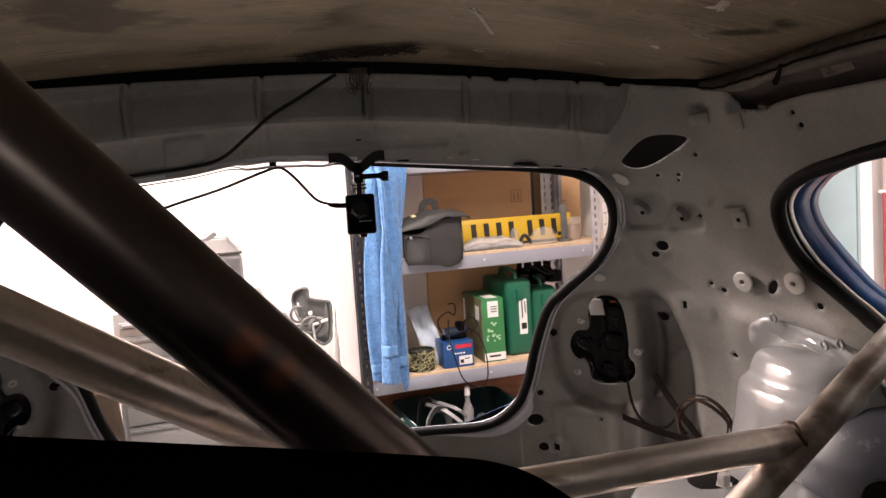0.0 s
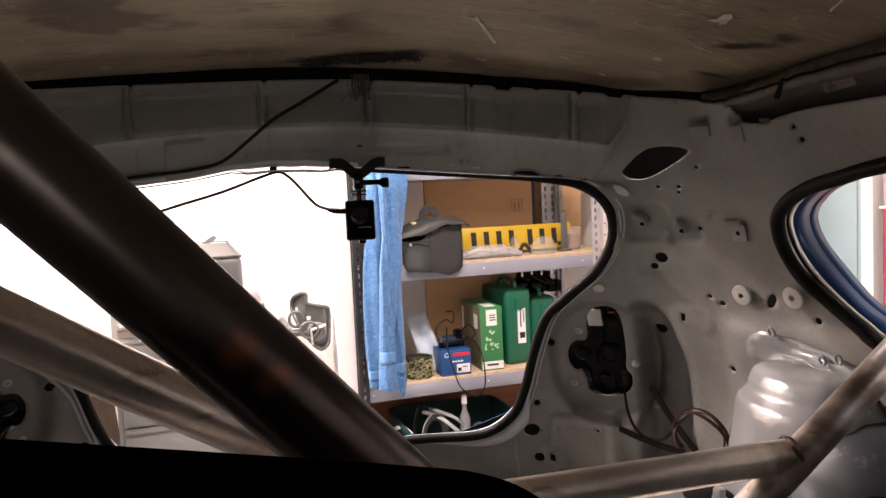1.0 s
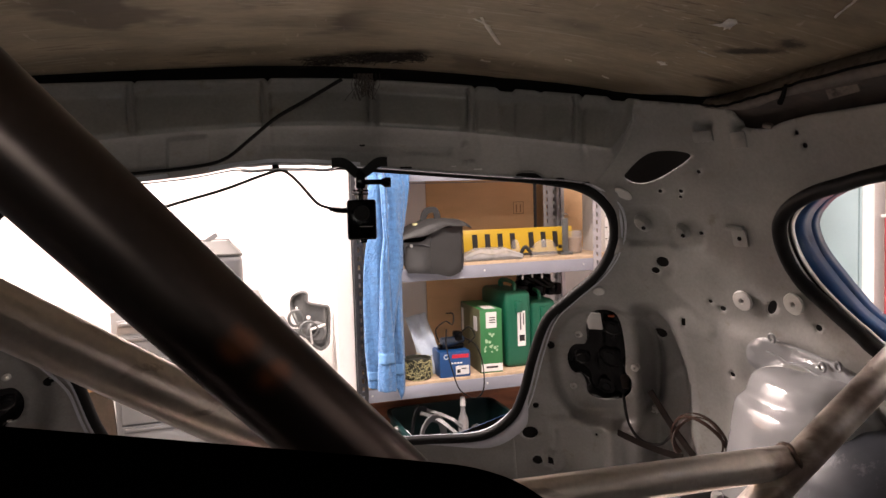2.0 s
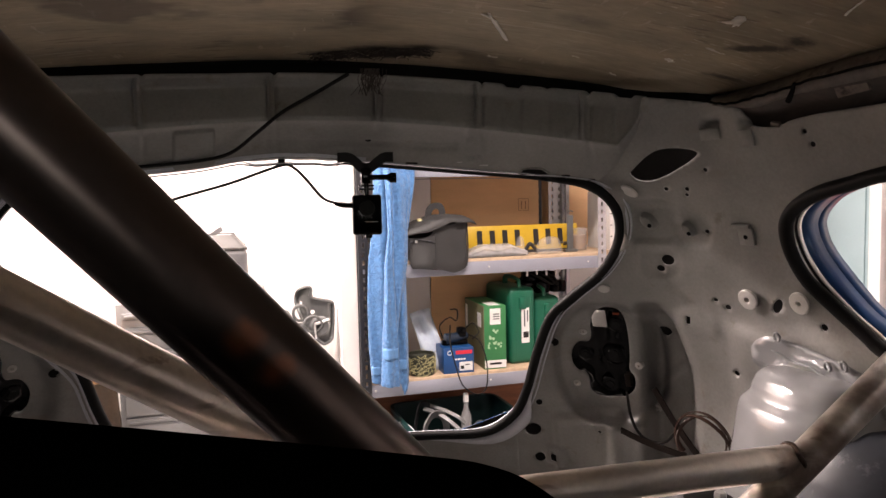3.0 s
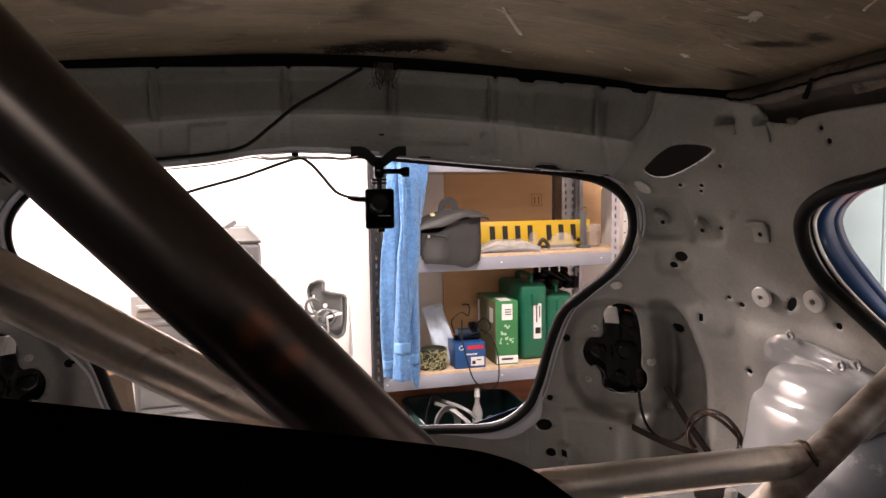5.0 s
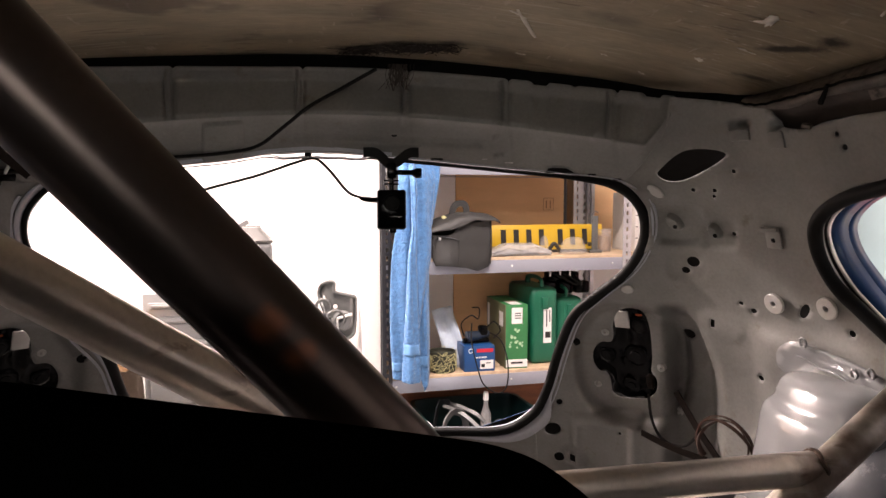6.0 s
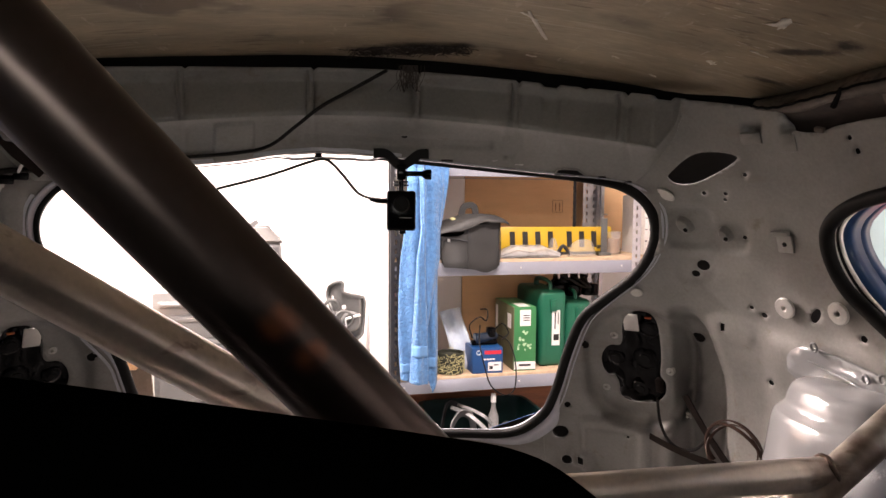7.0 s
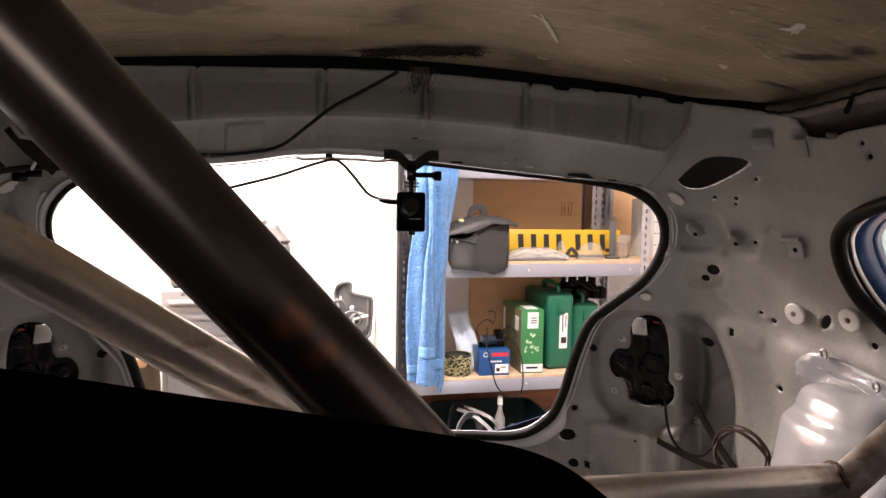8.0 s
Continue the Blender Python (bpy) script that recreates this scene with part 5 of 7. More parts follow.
# ---- action camera and cable hung from the header ----
def build_action_camera():
    o = Vector((0.077, 1.030, 1.227))
    m = pose(*o)
    th = thing("action_camera", m, "small black action camera hung by a clamp from the header", "camera")
    part("clamp_bar", sweep(smooth_line([(-0.040, 0, 0.003), (-0.022, 0, 0.002), (-0.006, 0, -0.012), (0, 0, -0.016)], 5), [(-0.007, -0.003), (0.007, -0.003), (0.007, 0.003), (-0.007, 0.003)], up=(0, 1, 0)), RUBBER, th)
    part("clamp_bar", sweep(smooth_line([(0.040, 0, 0.003), (0.026, 0, 0.002), (0.010, 0, -0.010), (0, 0, -0.016)], 5), [(-0.007, -0.003), (0.007, -0.003), (0.007, 0.003), (-0.007, 0.003)], up=(0, 1, 0)), RUBBER, th)
    part("clamp_post", rbox((0.014, 0.014, 0.022), (0, 0, -0.024), 0.002), PLASTIC, th)
    part("thumb_screw", sweep([(0.004, 0, -0.026), (0.030, 0, -0.026), (0.036, 0, -0.027), (0.044, 0, -0.027)], circle(0.004, 12), scale=lambda k: 1.0 if k < 0.6 else 1.9), PLASTIC, th, "ribbed black thumb screw")
    for z in (-0.038, -0.043):
        part("hinge_finger", rbox((0.022, 0.014, 0.0022), (0, 0, z), 0.0005), PLASTIC, th)
    part("hinge_neck", rod((0, 0, -0.034), (0, 0, -0.054), 0.004, 12), PLASTIC, th)
    body = part("camera_body", rbox((0.042, 0.024, 0.058), (0, 0, -0.080), 0.004, 3), PLASTIC, th, "black rounded camera case")
    part("lens_port", lathe([(0.0, 0.004), (0.010, 0.004), (0.012, 0.0)], 20), RUBBER, body, "", pose(0, -0.0125, -0.070, 90, 0, 0))
    part("screen_line", rbox((0.018, 0.001, 0.0012), (0.006, -0.0124, -0.090), 0), CAST, body)
    part("latch", rbox((0.010, 0.010, 0.006), (0.002, 0, -0.111), 0.001), PLASTIC, th)
    part("usb_plug", sweep([(-0.020, 0, -0.066), (-0.034, 0, -0.066), (-0.046, 0, -0.064)], circle(0.0042, 10), scale=lambda k: 1 - 0.5 * k), PLASTIC, th, "moulded cable plug")


build_action_camera()
cable = [(0.055, 0.966, 1.338), (0.006, 0.973, 1.311), (-0.035, 0.981, 1.289), (-0.070, 0.998, 1.264), (-0.112, 1.030, 1.238), (-0.160, 1.040, 1.228), (-0.225, 1.040, 1.222), (-0.32, 1.02, 1.212), (-0.40, 0.99, 1.205)]
ob = new("power_cable", finish(sweep(smooth_line(cable, 8), circle(0.0026, 10)), "power_cable", CABLE))
tagged(ob, "thin black power cable draped along the header rail", "cable")
lead = [(0.047, 1.030, 1.163), (0.032, 1.032, 1.165), (0.014, 1.036, 1.173), (-0.007, 1.042, 1.198), (-0.023, 1.050, 1.215), (-0.037, 1.056, 1.222), (-0.062, 1.060, 1.216), (-0.120, 1.060, 1.196), (-0.191, 1.050, 1.176), (-0.19, 0.93, 1.165), (-0.14, 0.70, 1.12), (-0.03, 0.355, 1.135)]
ob = new("camera_lead", finish(sweep(smooth_line(lead, 8), circle(0.0022, 10)), "camera_lead", CABLE))
tagged(ob, "thin black camera lead clipped under the header", "cable")

# torn sticker, flakes and fibres on the roof
rng = random.Random(4)


def roof_flake(x, y, pts, name, label, material):
    bm = bmesh.new()
    bm.faces.new([bm.verts.new((x + a, y + c_, roof_height(x + a, y + c_) - 0.0012 - rng.random() * 0.0012)) for a, c_ in pts])
    bmesh.ops.triangulate(bm, faces=bm.faces[:])
    face_towards(bm, (0, 0, 0))
    thicken(part(name, bm, material, car, label, sharp=-1), 0.0006)


roof_flake(0.428, 0.655, [(-0.006, -0.012), (0.001, -0.014), (0.006, -0.008), (0.007, 0.001), (0.0095, 0.012), (0.006, 0.008), (0.004, 0.014), (0.001, 0.006), (-0.003, 0.009), (-0.010, 0.0105), (-0.0105, 0.008), (-0.004, 0.003), (-0.005, -0.004)], "torn_sticker", "torn pale sticker on the roof", TORN)
for x, y, l, w, ang in ((0.221, 0.797, 0.095, 0.006, 64), (0.205, 0.77, 0.03, 0.005, 40), (0.243, 0.925, 0.014, 0.006, 20), (0.485, 0.56, 0.05, 0.004, 75),
                        (0.455, 0.74, 0.025, 0.004, 15), (0.43, 0.80, 0.012, 0.009, 40), (0.40, 0.90, 0.012, 0.004, 30), (0.335, 0.86, 0.010, 0.003, 10)):
    ca, sa = math.cos(radians(ang)), math.sin(radians(ang))
    pts = []
    n = 7
    for i in range(n):
        k = i / (n - 1) - 0.5
        pts.append((k * l, w * (0.3 + 0.7 * rng.random()) * 0.5))
    for i in range(n):
        k = 0.5 - i / (n - 1)
        pts.append((k * l, -w * (0.3 + 0.7 * rng.random()) * 0.5))
    roof_flake(x, y, [(p * ca - q * sa, p * sa + q * ca) for p, q in pts], "paint_flake", "pale scratch curl", TORN)

bm = bmesh.new()
for i in range(520):
    k = rng.random()
    if k < 0.90:
        x = 0.01 + 0.15 * rng.random()
        y = 0.968 - 0.36 * (x - 0.02) + 0.035 * rng.random()
        z = roof_height(x, y) - 0.001
        a = rng.random() * 6.3
        l = 0.008 + 0.016 * rng.random()
        pts = [(x, y, z), (x + l * 0.5 * math.cos(a), y + l * 0.3 * math.sin(a), z - 0.004 * rng.random()), (x + l * math.cos(a), y + l * 0.4 * math.sin(a), z - 0.007 * rng.random())]
    else:
        x, y = 0.085 + rng.gauss(0, 0.007), 0.965
        z = 1.345
        pts = [(x, y, z), (x + rng.gauss(0, 0.005), y + 0.004, z - 0.014), (x + rng.gauss(0, 0.008), y + 0.006, z - 0.018 - 0.018 * rng.random())]
    sweep(smooth_line(pts, 3), circle(0.00045, 3), bm=bm)
part("fibre_tuft", bm, FLUFF, car, "dark dusty tuft of fibres on the roof edge")

# ---- garage ----
def structure(name, size, centre, material, label, bevel=0.0):
    ob = new(name, finish(rbox(size, (0, 0, 0), bevel), name, material, smooth=False))
    ob.matrix_basis = G @ pose(*centre)
    return tagged(ob, label, "", "", "structure")


GX0, GX1, GY0, GY1 = -2.7, 2.6, -6.2, 0.46
structure("floor", (GX1 - GX0 + 0.4, GY1 - GY0 + 0.4, 0.1), ((GX0 + GX1) / 2, (GY0 + GY1) / 2, -0.05), CONCRETE, "grey concrete garage floor")
structure("ceiling", (GX1 - GX0 + 0.4, GY1 - GY0 + 0.4, 0.1), ((GX0 + GX1) / 2, (GY0 + GY1) / 2, CEILING + 0.05), WALL, "white painted ceiling")
structure("wall_north", (GX1 - GX0 + 0.4, 0.2, CEILING), ((GX0 + GX1) / 2, GY1 + 0.1, CEILING / 2), WALL, "white painted back wall of the garage")
structure("wall_pier", (0.066, 0.44, CEILING), (0.474, 0.24, CEILING / 2), WALL, "white painted pier beside the shelving")
structure("wall_south", (GX1 - GX0 + 0.4, 0.2, CEILING), ((GX0 + GX1) / 2, GY0 - 0.1, CEILING / 2), DARKEND, "dark end wall out of view, keeps reflections dark")
structure("wall_west", (0.2, GY1 - GY0, CEILING), (GX0 - 0.1, (GY0 + GY1) / 2, CEILING / 2), DIMWALL, "side wall out of view, grey to cut bounced light")
structure("wall_east", (0.2, GY1 - GY0, CEILING), (GX1 + 0.1, (GY0 + GY1) / 2, CEILING / 2), WALL, "white painted side wall")

for gx, gy, power, length in LAMPS:
    th = thing("ceiling_light", G @ pose(gx, gy, CEILING), "white strip light on the ceiling", "light", "ceiling lights")
    part("housing", rbox((length + 0.06, 0.16, 0.05), (0, 0, -0.025), 0.006), WHITE, th)
    part("diffuser", rbox((length, 0.12, 0.02), (0, 0, -0.06), 0.006), GLOW, th)


# shelving
def post(x, y, height, material, th, label=""):
    """A punched angle upright."""
    bm = bmesh.new()
    w, t = 0.038, 0.002
    holes = []
    z = 0.03
    while z < height - 0.03:
        holes.append([(0.015, z), (0.023, z), (0.023, z + 0.018), (0.015, z + 0.018)])
        z += 0.034
    flat = sheet([(0, 0), (w, 0), (w, height), (0, height)], holes, 0.2, lambda u, v: Vector((u, 0, v)))
    me = bpy.data.meshes.new("tmp")
    flat.to_mesh(me)
    flat.free()
    bm.from_mesh(me)
    other = sheet([(0, 0), (w, 0), (w, height), (0, height)], holes, 0.2, lambda u, v: Vector((0, u, v)))
    other.to_mesh(me)
    other.free()
    bm.from_mesh(me)
    bpy.data.meshes.remove(me)
    ob = part("post", bm, material, th, label, pose(*(x, y, 0)), smooth=False)
    mod = ob.modifiers.new("thickness", "SOLIDIFY")
    mod.thickness, mod.offset = t, 0
    return ob


SH0, SH1, SHD = 0.515, 1.545, 0.40
shelf = thing("shelving_unit", G, "grey steel shelving unit with chipboard shelves against the wall", "shelving")
post(SH0 - 0.004, -0.002, 2.0, BLACKPOST, shelf, "dark punched steel upright")
p = post(0, 0, 2.0, GALV, shelf, "galvanised punched steel upright")
p.matrix_basis = pose(SH1 + 0.034, -0.002, 0) @ Matrix.Diagonal((-1, 1, 1, 1))
post(SH0 + 0.010, SHD - 0.04, 2.0, GALV, shelf)
p = post(0, 0, 2.0, GALV, shelf)
p.matrix_basis = pose(SH1 + 0.034, SHD, 0) @ Matrix.Diagonal((-1, -1, 1, 1))
LEVELS = [0.441, 0.907, 1.300, 1.80]
for z in LEVELS:
    h = 0.052
    for y in (0.004, SHD - 0.004):
        bm = rbox((SH1 - SH0, 0.006, h), ((SH0 + SH1) / 2 + 0.01, y, z - h / 2), 0.002)
        rbox((SH1 - SH0 + 0.02, 0.028, 0.003), ((SH0 + SH1) / 2 + 0.01, y + (0.012 if y < 0.1 else -0.012), z - h + 0.002), 0.001, bm=bm)
        beam = part("beam", bm, RACKGREY, shelf)
        for x in (0.05, 0.53, 0.98) if y < 0.1 else ():
            part("rivet", lathe([(0, 0.002), (0.003, 0.0015), (0.0045, 0)], 8), BRIGHT, beam, "", pose(SH0 + x, 0.001, z - 0.024, 90, 0, 0))
    part("shelf_board", rbox((SH1 - SH0 + 0.02, SHD - 0.012, 0.014), ((SH0 + SH1) / 2 + 0.01, SHD / 2, z + 0.0055), 0.001), BOARD, shelf, "chipboard shelf")
T1, T2, T0 = 0.907 + 0.0125, 0.441 + 0.0125, 0.0005

# a second bay's uprights beside it
side_rack = thing("shelving_unit", G @ pose(0, 0, 0), "galvanised punched uprights of the next shelving bay", "shelving")
post(1.424, 0.385, 2.0, BLACKPOST, side_rack, "dark punched upright")
p = post(0, 0, 2.0, GALV, side_rack)
p.matrix_basis = pose(1.535, 0.385, 0) @ Matrix.Diagonal((-1, 1, 1, 1))
post(1.568, 0.385, 2.0, GALV, side_rack)


# cardboard behind the shelves
def cardboard(x0, x1, z0, z1, y, tilt=0.0):
    th = thing("cardboard_sheet", G @ pose((x0 + x1) / 2, y, z0, -tilt, 0, 0), "plain brown cardboard sheet leaning behind the shelf", "cardboard", "cardboard sheets")
    part("panel", rbox((x1 - x0, 0.006, z1 - z0), (0, 0, (z1 - z0) / 2), 0.001), CARD, th)
    part("crease", rbox((x1 - x0 - 0.002, 0.0015, 0.0015), (0, -0.0035, (z1 - z0) * 0.58), 0), CARD, th)
    return th


top_card = cardboard(0.915, 1.44, T1, 1.268, 0.375)
for x, z, w, h in ((0.185, 0.235, 0.050, 0.0015), (0.185, 0.180, 0.050, 0.0015), (0.160, 0.2075, 0.0015, 0.055), (0.210, 0.2075, 0.0015, 0.055),
                   (0.175, 0.205, 0.004, 0.035), (0.195, 0.205, 0.004, 0.035)):
    part("print_bar", rbox((w, 0.001, h), (x, -0.0036, z), 0), BOXPRINT, top_card)
low_card = cardboard(0.905, 1.44, T2, 0.86, 0.375)
cardboard(1.445, 1.76, T1, 1.30, 0.445)


def white_board(x0, x1, z0, z1, y):
    th = thing("white_board", G @ pose((x0 + x1) / 2, y, z0), "plain white board behind the shelf", "board", "white boards")
    part("panel", rbox((x1 - x0, 0.008, z1 - z0), (0, 0, (z1 - z0) / 2), 0.001), WALL, th)


white_board(0.60, 0.912, T1, 1.262, 0.378)
white_board(0.60, 0.902, T2, 0.855, 0.378)


def carton(name, label, category, m, size, material, side_mat=None):
    th = thing(name, m, label, category)
    w, d, h = size
    body = part("carton_body", rbox((w, d, h), (0, d / 2, h / 2), 0.002), material, th)
    if side_mat:
        part("side_face", rbox((0.003, d - 0.002, h - 0.002), (-w / 2 - 0.0012, d / 2, h / 2), 0.0004), side_mat, body, "printed side")
    return th, body


def bars(parent, boxes, material, y=-0.0008, name="print"):
    for x, z, w, h in boxes:
        part(name, rbox((w, 0.001, h), (x, y, z), 0), material, parent)


# towel over the upper beam
TOWEL_Z = (1.31, 1.04, 0.93, 0.78, 0.61, 0.46, 0.40)
TOWEL_FOLDS = [  # left edge and right edge at those heights, how far it stands out, lowest heights from left to right, band heights
    ((0.572, 0.555, 0.538, 0.530, 0.531, 0.541, 0.541), (0.640, 0.640, 0.635, 0.630, 0.620, 0.610, 0.610), -0.052, (0.465, 0.458, 0.455), (0.530, 0.498)),
    ((0.640, 0.640, 0.640, 0.640, 0.642, 0.644, 0.655), (0.690, 0.690, 0.684, 0.683, 0.687, 0.684, 0.676), -0.046, (0.468, 0.405, 0.440), (0.549, 0.508)),
    ((0.612, 0.614, 0.615, 0.616, 0.618, 0.620, 0.620), (0.690, 0.690, 0.688, 0.658, 0.630, 0.625, 0.625), -0.066, (0.640, 0.640, 0.640), None),
    ((0.603, 0.612, 0.596, 0.589, 0.579, 0.570, 0.570), (0.628, 0.626, 0.626, 0.629, 0.637, 0.641, 0.641), -0.082, (0.456, 0.452, 0.450), (0.603, 0.560)),
    ((0.670, 0.672, 0.672, 0.672, 0.672, 0.672, 0.672), (0.738, 0.692, 0.690, 0.690, 0.690, 0.690, 0.690), -0.050, (1.06, 1.05, 1.05), None),
]


def build_towel():
    th = thing("towel", G @ pose(0.64, -0.030, 0.30), "blue terry towel hanging in folds from the shelf", "towel")

    def surface(fold, s, z, lift=0.0):
        left, right, y0, _, _ = fold
        x0, x1 = (float(np.interp(z, TOWEL_Z[::-1], e[::-1])) for e in (left, right))
        bulge = math.sin(min(1, max(0, s)) * math.pi) ** 0.6
        y = y0 - 0.016 * bulge + 0.004 * math.sin(s * 9 + z * 5 + y0 * 90) + 0.004 * noise.noise((s * 3, z * 9, y0 * 50))
        near_top = step01((1.31 - z) / 0.10)
        return Vector((x0 + (x1 - x0) * s - 0.64, y * (0.45 + 0.55 * near_top) + 0.030 - lift, z - 0.30 + 0.0015 * noise.noise((s * 30, z * 60, 0))))

    for fold in TOWEL_FOLDS:
        bm = bmesh.new()
        cols, rows = 18, 64
        grid = []
        for r in range(rows + 1):
            row = []
            for c_ in range(cols + 1):
                s = c_ / cols
                low = float(np.interp(s, (0, 0.5, 1), fold[3]))
                row.append(bm.verts.new(surface(fold, s, 1.312 + (low - 1.312) * r / rows)))
            grid.append(row)
        for a, c_ in zip(grid, grid[1:]):
            for i in range(cols):
                bm.faces.new((a[i], a[i + 1], c_[i + 1], c_[i]))
        ob = part("cloth_fold", bm, TOWEL, th, sharp=-1)
        mod = ob.modifiers.new("thickness", "SOLIDIFY")
        mod.thickness, mod.offset = 0.008, 0
        ob.modifiers.new("round", "SUBSURF").levels = 1
        ob.modifiers["round"].render_levels = 1
        if fold[4]:
            bm = bmesh.new()
            hi, lo = fold[4]
            grid = [[bm.verts.new(surface(fold, s, hi + (lo - hi) * r / 5, 0.0062)) for s in np.linspace(0.0, 1.0, 19)] for r in range(6)]
            for a, c_ in zip(grid, grid[1:]):
                for i in range(18):
                    bm.faces.new((a[i], a[i + 1], c_[i + 1], c_[i]))
            thicken(part("hem_band", bm, HEM, th, "smooth woven hem band", sharp=-1), 0.001)
    part("top_fold", sweep([(-0.066, -0.006, 1.012), (0.0, -0.006, 1.015), (0.090, -0.006, 1.012)], [(0.020 * math.cos(t), 0.016 * math.sin(t)) for t in np.linspace(0, 2 * math.pi, 13)[:-1]]), TOWEL, th)


build_towel()


# grey bag
def build_bag():
    th = thing("tool_bag", G @ pose(0.82, 0.05, T1), "dark grey canvas tool bag slumped over the shelf edge", "bag")
    corners = [((-0.114, -0.062), 0.092), ((-0.018, -0.116), 0.131), ((0.129, -0.070), 0.152), ((0.120, 0.080), 0.150), ((-0.110, 0.080), 0.120)]
    plan = []
    for i, (p, h) in enumerate(corners):
        q, h2 = corners[(i + 1) % 5]
        plan += [(p[0] + (q[0] - p[0]) * k / 10, p[1] + (q[1] - p[1]) * k / 10, h + (h2 - h) * (k / 10 if i else (k / 10) ** 6)) for k in range(10)]
    n = len(plan)
    plan = [tuple((plan[i - 1][j] + 2 * plan[i][j] + plan[(i + 1) % n][j]) / 4 for j in range(3)) for i in range(n)]
    bm = bmesh.new()
    rows = []
    for r in range(19):
        k = r / 18
        row = []
        for x, y, top in plan:
            front = step01((-0.058 - y) / 0.006)
            sag = 0.030 + 0.020 * math.exp(-((x - 0.07) / 0.05) ** 2)
            z = 0.001 - sag * front + (top + sag * front) * k
            f = 1 - 0.05 * (1 - min(1, k * 5)) ** 2
            px_, py_ = x * f, y * f
            crease = 0.005 * noise.noise((x * 16, z * 16, 5)) + 0.006 * math.sin(k * math.pi) * (0.4 - noise.noise((x * 9, 2, 1)))
            py_ -= crease * step01((-0.05 - y) / 0.02)
            if z < 0.001:
                py_ = min(py_, -0.057)
            row.append(bm.verts.new((px_, py_, z)))
        rows.append(row)
    for a, c_ in zip(rows, rows[1:]):
        for i in range(n):
            bm.faces.new((a[i], a[(i + 1) % n], c_[(i + 1) % n], c_[i]))
    bm.faces.new(rows[0][::-1])
    body = part("bag_body", bm, BAGFAB, th, sharp=50)
    # near-black cap puts the shade of the open mouth into colour
    bm = bmesh.new()
    bm.faces.new([bm.verts.new((x * 0.985, y * 0.985, top - 0.020)) for x, y, top in plan])
    bmesh.ops.triangulate(bm, faces=bm.faces[:])
    part("bag_lining", bm, DARK, body, "near-black cap for the shade in the bag's mouth", sharp=-1)
    bm = bmesh.new()
    grid = []
    for i in range(25):
        u = i / 24
        back = Vector((np.interp(u, (0, 0.3, 0.55, 0.8, 1), (-0.100, -0.038, 0.0, 0.065, 0.135)), 0.060, np.interp(u, (0, 0.3, 0.55, 0.8, 1), (0.140, 0.163, 0.174, 0.176, 0.162))))
        fore = Vector((np.interp(u, (0, 0.2, 0.4, 0.62, 0.92, 1), (-0.128, -0.072, -0.016, 0.048, 0.138, 0.162)), np.interp(u, (0, 0.4, 1), (-0.088, -0.134, -0.082)),
                       np.interp(u, (0, 0.2, 0.4, 0.62, 0.9, 1), (0.104, 0.117, 0.136, 0.153, 0.157, 0.142))))
        row = []
        for j in range(13):
            v_ = j / 12
            p = back.lerp(fore, v_)
            p.z += 0.012 * math.sin(v_ * math.pi) + 0.0035 * math.sin(u * 13) * v_ + 0.003 * noise.noise((p.x * 30, p.y * 30, 0)) - 0.004 * v_ ** 6
            row.append(bm.verts.new(p))
        grid.append(row)
    for a, c_ in zip(grid, grid[1:]):
        for j in range(12):
            bm.faces.new((a[j], c_[j], c_[j + 1], a[j + 1]))
    ob = part("flap", bm, BAGFAB, th, "drooping canvas flap", sharp=-1)
    mod = ob.modifiers.new("thickness", "SOLIDIFY")
    mod.thickness, mod.offset = 0.004, 0
    part("handle", sweep(smooth_line([(-0.006, 0.03, 0.168), (0.0, 0.03, 0.196), (0.014, 0.03, 0.212), (0.040, 0.03, 0.214), (0.052, 0.03, 0.200), (0.056, 0.03, 0.170)], 6), [(-0.013, -0.003), (0.013, -0.003), (0.013, 0.003), (-0.013, 0.003)], up=(0, 1, 0)), BAGFAB, th, "webbing carry handle")
    part("badge", lathe([(0.0, 0.002), (0.011, 0.0015), (0.0125, 0)], 16), STRAW, th, "small pale round badge", pose(-0.052, -0.012, 0.1605, 28, 0, 0))
    a, b_ = Vector((-0.114, -0.068, 0)), Vector((-0.018, -0.122, 0))
    at = lambda k, z: tuple(a.lerp(b_, k)[:2]) + (z,)
    part("pocket_seam", sweep(smooth_line([at(0.02, 0.050), at(0.06, 0.074), at(0.25, 0.086), at(0.6, 0.084), at(0.95, 0.076)], 6), circle(0.0026, 8)), BLACKPOST, th, "black zip of the front pocket")
    part("zip_pull", rbox((0.010, 0.004, 0.012), at(0.28, 0.080), 0.001), BRIGHT, th, "bright zip pull")
    part("corner_piping", sweep(smooth_line([(-0.017, -0.113, -0.026), (-0.019, -0.117, 0.03), (-0.018, -0.117, 0.08), (-0.017, -0.114, 0.128)], 5), circle(0.0024, 6)), BAGFAB, th)
    part("corner_piping", sweep(smooth_line([(0.124, -0.068, -0.026), (0.128, -0.071, 0.03), (0.128, -0.071, 0.09), (0.126, -0.069, 0.148)], 5), circle(0.0024, 6)), BAGFAB, th)


build_bag()


